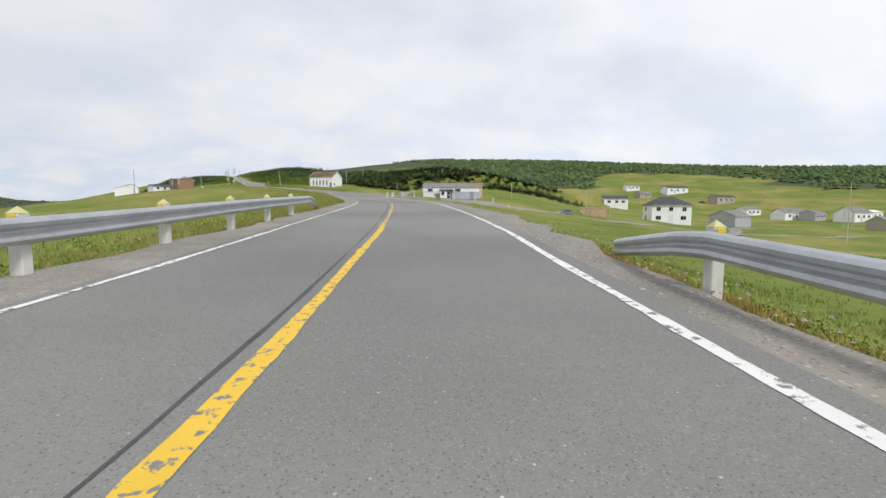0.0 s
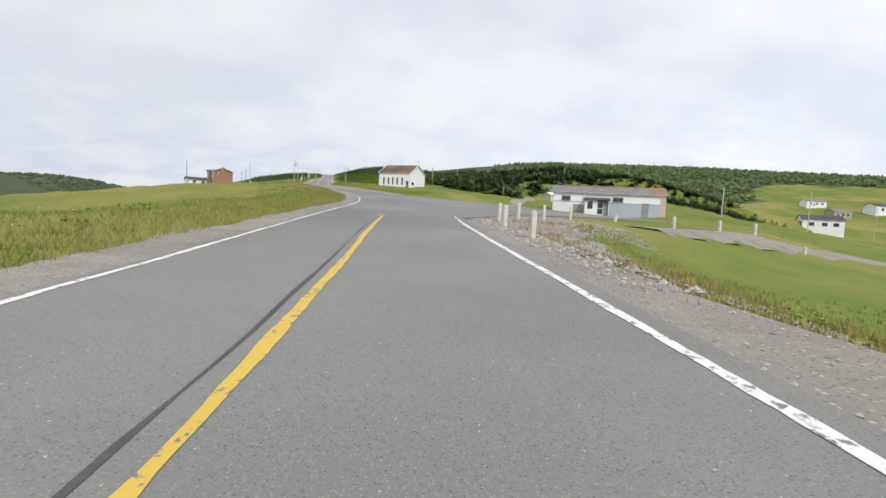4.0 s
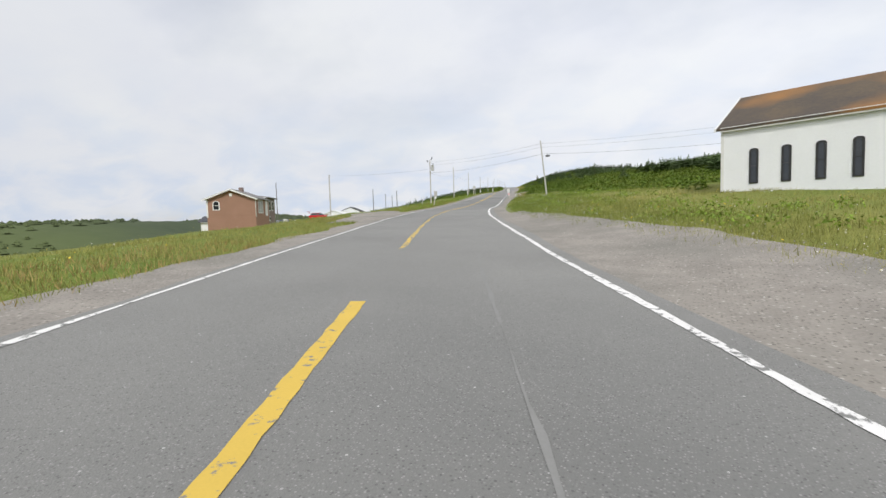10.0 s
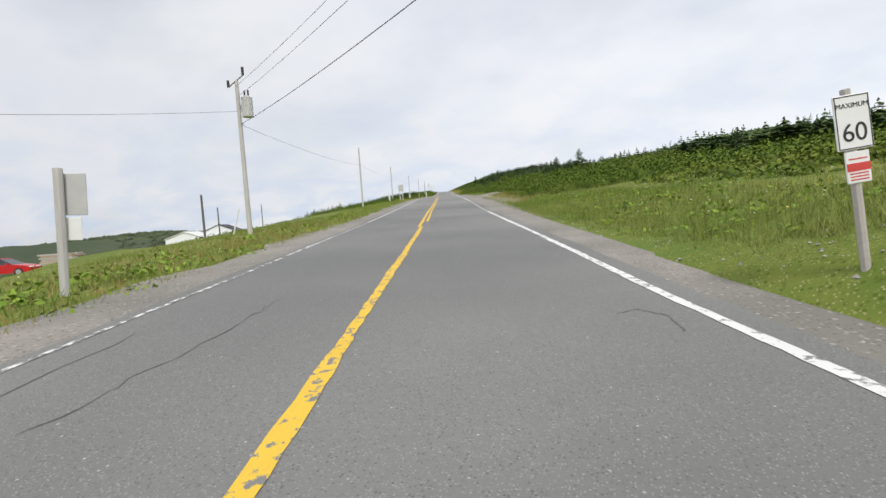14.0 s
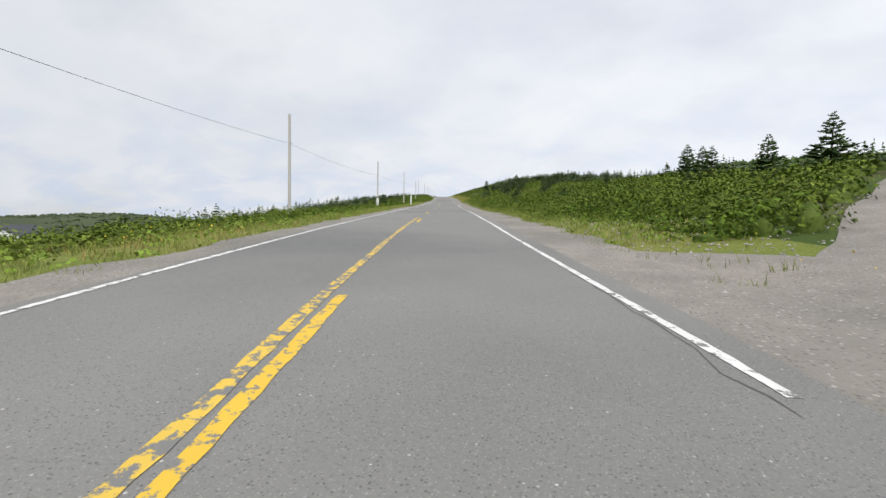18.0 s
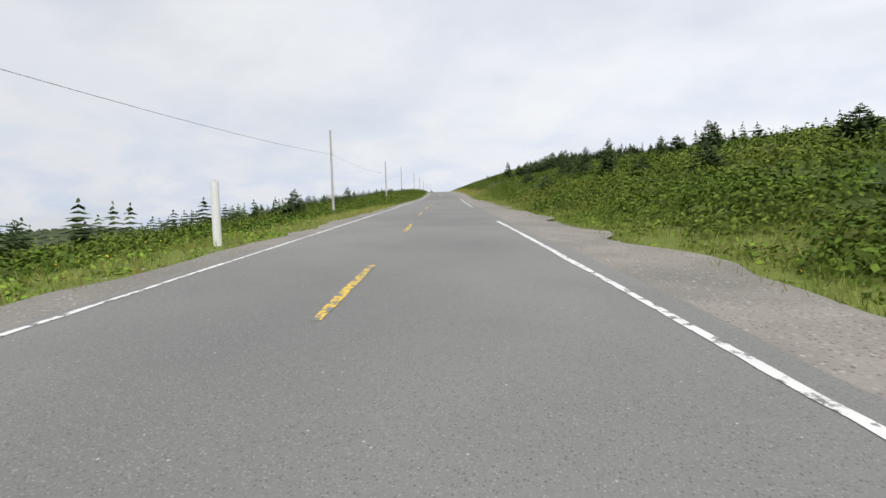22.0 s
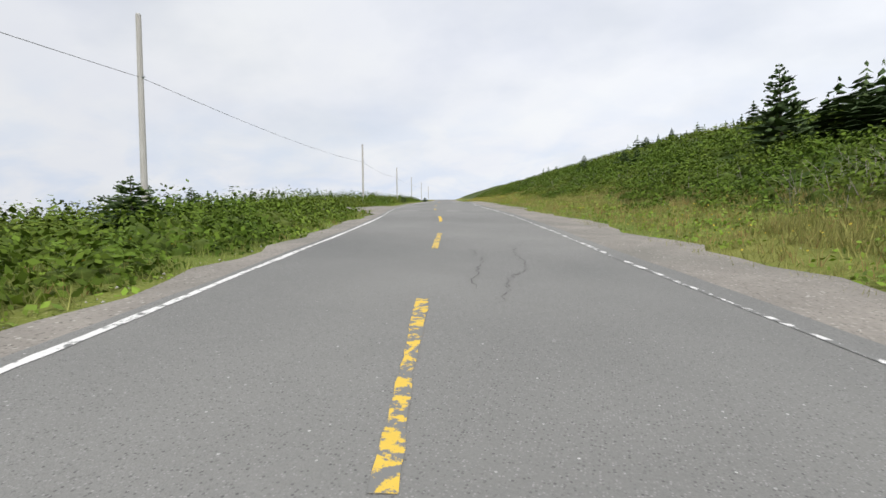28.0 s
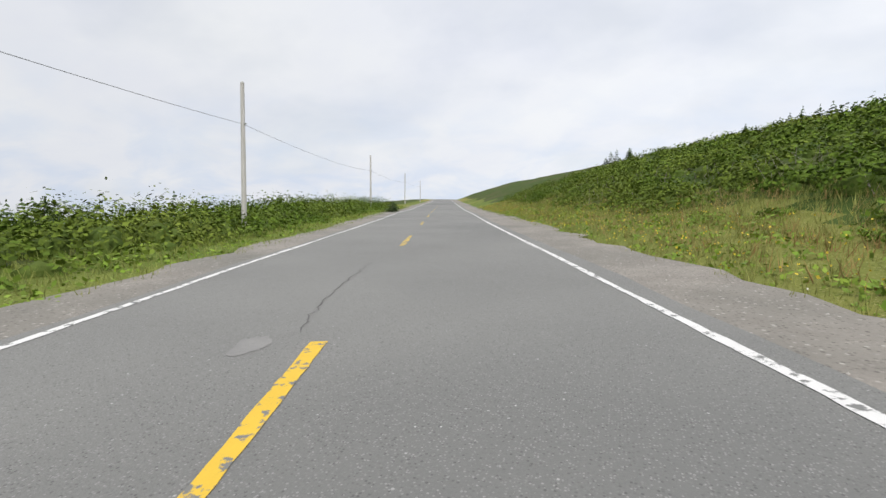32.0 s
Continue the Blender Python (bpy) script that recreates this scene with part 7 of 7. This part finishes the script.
# wood pile, meter box, clothes line, stub poles
wp = empty("wood_pile", pose(-112.0, 265.0, spot(-112.0, 265.0), 0, 0, 25), "tall pile of stacked grey boards", "wood pile")
for i in range(11):
    for k in range(2):
        o = random.uniform(-0.2, 0.2)
        part("board_stack", box(-1.5 + o, -0.9 + 0.9 * k, -0.3 + 0.17 * i, 1.5 + o + random.uniform(-0.3, 0.3), -0.05 + 0.9 * k, -0.15 + 0.17 * i, 0.01), M_WOOD if i % 3 else M_LUMBER, wp)
mb = empty("utility_box", pose(-82.3, 236.2, spot(-82.3, 236.2), 0, 0, 30) @ Matrix.Scale(0.75, 4), "pale grey metal utility box", "utility box")
part("cabinet", box(-0.5, -0.4, -0.3, 0.5, 0.4, 0.95, 0.03), M_CONCRETE, mb)
part("lid", prism([(-0.55, 0.95), (0.55, 0.95), (0.3, 1.2), (-0.3, 1.2)], -0.45, 0.45), M_SIGN, mb)
part("door", box(-0.42, -0.43, 0.0, 0.42, -0.39, 0.88, 0.01), M_CONCRETE, mb)
cl = empty("clothes_line", pose(-87.6, 233.6, spot(-87.6, 233.6) - 0.1, 0, 0, 60) @ Matrix.Scale(0.62, 4), "clothes line with hanging washing", "clothes line")
for px in (-3.5, 3.5):
    part("post", rod((px, 0, -0.4), (px + 0.15, 0, 1.5), 0.05, n=6), M_SIGN, cl)
part("line", rod((-3.5, 0, 1.45), (3.6, 0, 1.45), 0.01, n=4), M_WIRE, cl)
M_WASH = [mat("lilac_cloth", (0.36, 0.36, 0.52), rough=0.9), mat("blue_cloth", (0.12, 0.15, 0.32), rough=0.9), mat("white_cloth", (0.75, 0.76, 0.78), rough=0.9)]
for i in range(8):
    x0 = -3.1 + 0.78 * i
    part("garment", box(x0, -0.02, 1.43 - random.uniform(0.5, 0.9), x0 + random.uniform(0.45, 0.7), 0.02, 1.44, 0.004), M_WASH[i % 3], cl)
ch = empty("garden_chair", pose(-87.0, 232.0, spot(-87, 232), 0, 0, 20), "white plastic garden chair", "chair")
part("seat", box(-0.3, -0.3, 0.38, 0.3, 0.3, 0.44, 0.02), M_SIGN, ch)
part("backrest", box(-0.3, 0.25, 0.44, 0.3, 0.31, 1.0, 0.02), M_SIGN, ch)
for px in (-0.26, 0.26):
    for py in (-0.26, 0.26):
        part("leg", box(px - 0.03, py - 0.03, -0.2, px + 0.03, py + 0.03, 0.38), M_SIGN, ch)


# ---- poles and wires ----
def pole(x, y, top, label="weathered grey wooden utility pole", dark=False, r=0.115, lean=(0, 0)):
    z = spot(x, y)
    th = empty("utility_pole", pose(x, y, z), label, "utility pole", "utility poles")
    bm = rod((0, 0, -0.6), (lean[0], lean[1], top - z), r, r * 0.72, 10)
    part("shaft", bm, M_CREOSOTE if dark else M_POLE, th)
    if not dark:
        part("wire_bracket", rod((lean[0] * 0.72 + r * 0.6, lean[1] * 0.72, (top - z) * 0.72), (lean[0] * 0.72 + r * 1.6, lean[1] * 0.72, (top - z) * 0.72), 0.035, n=6), M_STEEL, th)
    part("cap", rod((lean[0], lean[1], top - z - 0.02), (lean[0], lean[1], top - z + 0.04), r * 0.76, r * 0.6, 10), M_SIGNBACK, th)
    return th, Vector((x + lean[0] * 0.72, y + lean[1] * 0.72, z + (top - z) * 0.72)), Vector((x + lean[0], y + lean[1], top))


def wire(a, b, sag=0.5, r=0.009, label="thin sagging overhead wire"):
    a, b = Vector(a), Vector(b)
    bm = bmesh.new()
    prev, n = None, 14
    for i in range(n + 1):
        f = i / n
        p = a.lerp(b, f) - Vector((0, 0, sag * 4 * f * (1 - f)))
        ring = [bm.verts.new(p + Vector((r * math.cos(q), r * math.cos(q) * 0.2, r * math.sin(q)))) for q in (0.5, 2.6, 4.7)]
        if prev:
            for k in range(3):
                bm.faces.new((prev[k], prev[(k + 1) % 3], ring[(k + 1) % 3], ring[k]))
        prev = ring
    return tagged(part("overhead_wire", bm, M_WIRE), label, "wire", "overhead wires")


line = []
for x, y, top in ((-89.3, 286.6, 20.4), (-102.26, 320.86, 22.49), (-114.6, 356.4, 24.57), (-127.02, 391.97, 27.42), (-136.7, 420.7, 28.7), (-152.64, 459.39, 33.1), (-163.5, 491.3, 35.2), (-174.73, 521.62, 37.2), (-186.0, 552.0, 39.2), (-200.0, 590.0, 42.0), (-213.0, 627.0, 44.6)):
    line.append(pole(x, y, top)[1:])
_, tmid, ttop = pole(-75.2, 252.3, 17.3, "wooden pole with a transformer and insulators")
tz = spot(-75.2, 252.3)
tr = empty("transformer", pose(-74.95, 252.3, ttop.z - 1.6), "grey pole-mounted transformer can", "transformer")
part("can", rod((0.25, 0, -0.1), (0.25, 0, 0.75), 0.24, n=14), M_SIGNBACK, tr)
part("lid", rod((0.25, 0, 0.75), (0.25, 0, 0.85), 0.25, 0.1, 14), M_SIGNBACK, tr)
part("hanger", box(-0.1, -0.04, 0.2, 0.1, 0.04, 0.5), M_STEEL, tr)
for k in range(2):
    part("bushing", rod((0.15 + 0.2 * k, 0, 0.85), (0.15 + 0.2 * k, 0, 1.1), 0.04, n=6), M_BLACK, tr)
arm = empty("insulator_arm", pose(-75.2, 252.3, ttop.z - 0.3), "insulator bracket on the pole top", "insulator")
part("arm", rod((-0.5, 0, 0.1), (0.4, 0, 0.5), 0.03, n=6), M_STEEL, arm)
part("insulator", rod((-0.5, 0, 0.1), (-0.5, 0, 0.4), 0.06, n=8), M_BLACK, arm)
part("insulator", rod((0.4, 0, 0.5), (0.4, 0, 0.85), 0.06, n=8), M_BLACK, arm)
_, rmid, rtop = pole(-50.8, 236.3, 15.69, "pale leaning utility pole in a timber crib", r=0.085, lean=(-0.6, -0.25))
crib = empty("timber_crib", pose(-50.8, 236.3, spot(-50.8, 236.3), 0, 0, 25) @ Matrix.Scale(0.5, 4), "weathered timber crib round a pole's foot", "timber crib")
for k in range(2):
    for s_ in (-1, 1):
        part("timber", box(-0.95, s_ * 0.7 - 0.09, -0.2 + 0.25 * k, 0.95, s_ * 0.7 + 0.09, 0.03 + 0.25 * k, 0.015), M_WOOD, crib)
        part("timber", box(s_ * 0.7 - 0.09, -0.95, -0.08 + 0.25 * k, s_ * 0.7 + 0.09, 0.95, 0.15 + 0.25 * k, 0.015), M_WOOD, crib)
part("rubble", box(-0.6, -0.6, -0.2, 0.6, 0.6, 0.2, 0.1), M_STONE, crib)
_, lmid, ltop = pole(-83.2, 237.2, 14.45, r=0.11)
pole(-121.9, 260.4, 17.2, "dark slender wooden pole", True, 0.11)
pole(-109.2, 280.0, 15.9, "dark slender wooden pole", True, 0.10)
pole(-131.6, 315.1, 17.0, "dark slender wooden pole", True, 0.11)
pole(-89.0, 262.0, 13.6, "dark short wooden pole", True, 0.08)
pole(-96.0, 270.0, 13.2, "dark short wooden pole", True, 0.08)
for x, y, top in ((-20.0, 283.7, 20.1), (21.7, 276.8, 21.6), (6.5, 242.2, 10.7), (34.0, 178.9, 8.95), (82.0, 233.0, 13.2), (116.8, 146.3, 8.0), (-2.0, 219.2, 10.0), (150.0, 300.0, 13.5), (190.0, 215.0, 4.6), (205.0, 225.0, 5.0), (60.0, 330.0, 30.0)):
    pole(x, y, top)
for a, b in zip(line, line[1:]):
    wire(a[0], b[0], 0.35)
wire(tmid, line[0][0], 0.35)
wire(rmid + Vector((0, 0, 0.3)), tmid, 0.4, 0.014)
wire(rtop - Vector((0, 0, 0.3)), ttop - Vector((0, 0, 0.2)), 0.35)
wire(rtop - Vector((0, 0, 0.7)), ttop - Vector((0, 0, 0.7)), 0.35)
wire(tmid + Vector((0, 0, 0.6)), ltop - Vector((0, 0, 0.1)), 0.25)
ox, oy = -23.5, 236.1
wire(rmid + Vector((0, 0, 0.3)), (ox, oy, 14.0), 0.5, 0.014)
wire(rtop - Vector((0, 0, 0.3)), (ox, oy, 15.6), 0.4)
wire(rtop - Vector((0, 0, 0.7)), (ox, oy, 15.1), 0.4)
pole(ox, oy, 15.9)
jb = empty("junction_box", pose(*(rmid + Vector((0.5, 0.3, 0.05)))), "small dark junction box hung on the wire", "junction box")
part("case", box(-0.22, -0.07, -0.08, 0.22, 0.07, 0.08, 0.02), M_BLACK, jb)
part("strap", box(-0.02, -0.08, 0.06, 0.02, 0.08, 0.3), M_STEEL, jb)


# ---- guard rails ----
def guard_rail(t0, t1, d, side, ends, label):
    """A W-beam rail on square concrete posts; its end bends down to the ground."""
    s0, s1 = s_at(t0) if t0 >= 0 else s_at(0) + t0 * 15, s_at(t1)
    c0 = road_at(s0, d)
    th = empty("guard_rail", pose(0, 0, 0), label, "guard rail", "guard rails")
    prof = [(0.0, -0.18), (0.05, -0.155), (0.085, -0.11), (0.075, -0.06), (0.01, -0.02), (0.01, 0.02), (0.075, 0.06), (0.085, 0.11), (0.05, 0.155), (0.0, 0.18)]
    n = int((s1 - s0) / 0.8) + 1
    bm = bmesh.new()
    prev = None
    for i in range(n + 1):
        s = s0 + (s1 - s0) * i / n
        c = road_at(s, d)
        k = max(0.0, (s - (s1 - ends)) / ends)
        h = 0.58 - 0.58 * k * 1.02
        bend = side * 0.5 * k * k
        nn = np.array([np.interp(s, RS, RN[:, 0]), np.interp(s, RS, RN[:, 1])])
        ring = []
        for thick in (0.0, 0.012):
            for px, pz in (prof if not thick else prof[::-1]):
                off = -side * (0.09 + px - thick) + bend
                ring.append(bm.verts.new((c[0] + nn[0] * off, c[1] + nn[1] * off, c[2] + h + pz)))
        if prev:
            m = len(ring)
            for q in range(m):
                bm.faces.new((prev[q], prev[(q + 1) % m], ring[(q + 1) % m], ring[q]))
        prev = ring
    part("beam", bm, M_STEEL, th, "galvanised corrugated steel beam")
    return th, s0, s1


def rail_post(th, s, d):
    c = road_at(s, d)
    z = min(spot(c[0], c[1]), c[2])
    p = part("post", turned(box(-0.09, -0.09, z - c[2] - 0.4, 0.09, 0.09, 0.80, 0.015), pose(c[0], c[1], c[2], 0, 0, heading(s))), M_CONCRETE, th, "square pale concrete post")
    bm = bmesh.new()
    vs = [bm.verts.new(q) for q in ((-0.09, -0.09, 0.801), (0.09, -0.09, 0.801), (0.09, 0.09, 0.801), (-0.09, 0.09, 0.801))]
    a = bm.verts.new((0, 0, 0.90))
    bm.faces.new(vs[::-1])
    for i in range(4):
        bm.faces.new((vs[i], vs[(i + 1) % 4], a))
    part("post_top", turned(bm, pose(c[0], c[1], c[2], 0, 0, heading(s))), M_POST_TOP, p)
    part("reflector", turned(box(-0.06, -0.115, 0.70, 0.06, -0.091, 0.79, 0.008), pose(c[0], c[1], c[2], 0, 0, heading(s))), MATS["yellow_reflector"], p, "small yellow reflector")


gl, s0, s1 = guard_rail(-1.5, 1.93, -4.15, -1, 4.7, "grey steel guard rail on the verge")
for k in range(13):
    rail_post(gl, s_at(1.393) - 3.4 * k, -4.2)
gr, s0, s1 = guard_rail(-1.5, 0.69, 4.9, 1, 3.6, "grey steel guard rail on the verge")
for k in range(7):
    rail_post(gr, s_at(0.44) - 3.4 * k, 5.0)


ob = house("outbuilding", "low white outbuilding with a dark roof behind the brown house", "outbuilding", -95.4, 230.8, 45, 8.5, 6.0, 1.9, 0.7, M_WHITE, M_SHINGLE_DARK, "gable", 0.2, z=6.3, sink=2.0)
for u in (1.6, 4.0):
    window(ob, 8.5, 6.0, "f", u, 0.8, 0.8, 0.8)

# ---- square white bollards ----
def bollard(x, y, h=0.95, w=0.08):
    th = empty("bollard", pose(x, y, spot(x, y), 0, 0, 20), "square white concrete bollard with a flat-pointed top", "bollard", "bollards")
    part("post", box(-w, -w, -0.4, w, w, h, 0.02), M_CONCRETE, th)
    part("top", rod((0, 0, h), (0, 0, h + 0.07), w * 1.3, w * 0.3, 4), M_POST_TOP, th)
    return th


for t, d, h in ((4.86, 5.15, 1.0), (5.1, 5.1, 1.0), (5.34, 5.6, 1.0), (5.60, 7.5, 1.0), (5.73, 9.7, 0.95), (5.95, 13.0, 0.9)):
    x, y = beside(t, d)
    bollard(x, y, h)
for x, y in ((10.2, 135.6), (15.5, 139.5), (20.3, 143.0), (23.8, 141.4)):
    bollard(x, y, 0.9, 0.11)
bx_, by_ = beside(6.18, 18.8)
lb = empty("bollard", pose(bx_, by_, spot(bx_, by_), 0, 22, 30), "leaning white concrete bollard in the rubble", "bollard", "bollards")
part("post", box(-0.1, -0.1, -0.4, 0.1, 0.1, 0.55, 0.02), M_CONCRETE, lb)
part("top", rod((0, 0, 0.55), (0, 0, 0.61), 0.13, 0.03, 4), M_POST_TOP, lb)
# white marker posts along the left verge
for x, y, tall in ((-113.7, 366.8, 1.75), (-90.5, 296.5, 1.3)):
    th = empty("marker_post", pose(x, y, spot(x, y)), "round white marker post", "marker post", "marker posts")
    part("post", rod((0, 0, -0.4), (0, 0, tall), 0.11, n=10), M_SIGN, th)
    part("cap", rod((0, 0, tall), (0, 0, tall + 0.05), 0.11, 0.05, 10), M_SIGNBACK, th)
th = empty("reflector_sheath", pose(-114.6, 356.4, spot(-114.6, 356.4)), "white sheath round a pole's foot", "pole sheath")
part("sheath", rod((0, 0, -0.2), (0, 0, 1.5), 0.19, n=12), M_SIGN, th)


# ---- road signs ----
def text(body, size, m, material, parent, name="lettering"):
    cu = bpy.data.curves.new(name, "FONT")
    cu.body, cu.size, cu.align_x, cu.align_y, cu.extrude = body, size, "CENTER", "CENTER", 0.002
    ob = new("text_source", cu)
    me = bpy.data.meshes.new_from_object(ob.evaluated_get(bpy.context.evaluated_depsgraph_get()))
    bpy.data.objects.remove(ob)
    me.materials.append(material)
    me.transform(m)
    t = new(name, me)
    t.parent = parent
    return t


sx, sy = -57.08, 241.25
sg = empty("speed_sign", pose(sx, sy, 9.75, 0, -6, 20) @ Matrix.Scale(0.58, 4), "white speed limit sign on a grey wooden post", "road sign")
part("post", rod((0, 0.06, -2.2), (0, 0.06, 2.55), 0.07, n=8), M_WOOD, sg)
pl = part("plate", box(-0.3, -0.03, 1.55, 0.3, 0.0, 2.45, 0.012), M_SIGN, sg, "white sign plate with black border")
for a in ((-0.28, 1.57, -0.265, 2.43), (0.265, 1.57, 0.28, 2.43), (-0.28, 1.57, 0.28, 1.585), (-0.28, 2.415, 0.28, 2.43)):
    part("border", box(a[0], -0.036, a[1], a[2], -0.029, a[3]), M_BLACK, pl)
face = pose(0, -0.035, 0, 90, 0, 0)
text("60", 0.42, face @ pose(0, 1.82, 0), M_BLACK, pl)
text("MAXIMUM", 0.115, face @ pose(0, 2.27, 0), M_BLACK, pl)
p2 = part("lower_plate", box(-0.2, -0.03, 1.0, 0.2, 0.0, 1.52, 0.01), M_SIGN, sg, "small white and red plate")
part("red_band", box(-0.19, -0.036, 1.2, 0.19, -0.029, 1.33), M_SIGNRED, p2)
for zz in (1.05, 1.1, 1.15, 1.39):
    part("text_bar", box(-0.15, -0.036, zz, 0.15, -0.029, zz + 0.02), M_SIGNRED, p2)
sx, sy = -67.4, 240.2
sb = empty("road_sign", pose(sx, sy, spot(sx, sy), 0, 3, 22) @ Matrix.Scale(0.72, 4), "grey back of a road sign on a wooden post", "road sign")
part("post", rod((0, 0, -0.4), (0, 0, 2.75), 0.09, n=8), M_POLE, sb)
part("plate", box(-0.12, 0.1, 1.75, 0.5, 0.13, 2.65, 0.01), M_SIGNBACK, sb)
part("lower_plate", box(-0.02, 0.1, 1.2, 0.36, 0.13, 1.7, 0.01), M_SIGN, sb)
sx, sy = -87.75, 294.9
bd = empty("information_board", pose(sx, sy, spot(sx, sy), 0, 0, 22), "blank back of a board sign on two square posts", "board sign")
for px in (-0.2, 0.2):
    part("post", box(px - 0.06, -0.06, -0.4, px + 0.06, 0.06, 2.2, 0.01), M_POLE, bd)
part("panel", box(-0.36, -0.11, 1.35, 0.36, -0.07, 2.3, 0.01), M_SIGNBACK, bd, "pale blank sign panel")
# leaning white stake beside the transformer pole
sk = empty("stake", pose(-78.5, 254.5, spot(-78.5, 254.5), 0, 18, 20), "thin leaning white stake", "stake")
part("shaft", rod((0, 0, -0.3), (0, 0, 1.5), 0.04, n=6), M_SIGN, sk)
part("tip", rod((0, 0, 1.5), (0, 0, 1.56), 0.04, 0.01, 6), M_SIGN, sk)

# narrow lane in the valley
def lane(name, pts, w, label):
    k = np.linspace(0, len(pts) - 1, 40)
    p = np.array(pts, float)
    x, y = np.interp(k, np.arange(len(p)), p[:, 0]), np.interp(k, np.arange(len(p)), p[:, 1])
    tx, ty = np.gradient(x), np.gradient(y)
    l = np.hypot(tx, ty)
    cols = []
    for f in (-0.5, -0.2, 0.2, 0.5):
        xx, yy = x + ty / l * w * f, y - tx / l * w * f
        cols.append(np.stack([xx, yy, land(xx, yy) + 0.10 - 0.12 * (abs(f) > 0.4)], 1))
    v = np.stack(cols, 1)
    i = np.arange(160).reshape(40, 4)
    return fast_mesh(name, v.reshape(-1, 3), np.stack([i[:-1, :-1], i[:-1, 1:], i[1:, 1:], i[1:, :-1]], -1).reshape(-1, 4), M_GRAVEL, "structure", label, "lane")


lane("lane", [(6.0, 129.0), (12, 134), (20, 140.5), (30, 146), (47, 150), (70, 160), (100, 166), (150, 168), (230, 160)], 4.0, "narrow grey gravel lane through the meadow")
lane("lane", [(100, 166), (112, 180), (124, 184)], 4.0, "grey gravel drive to a cabin")
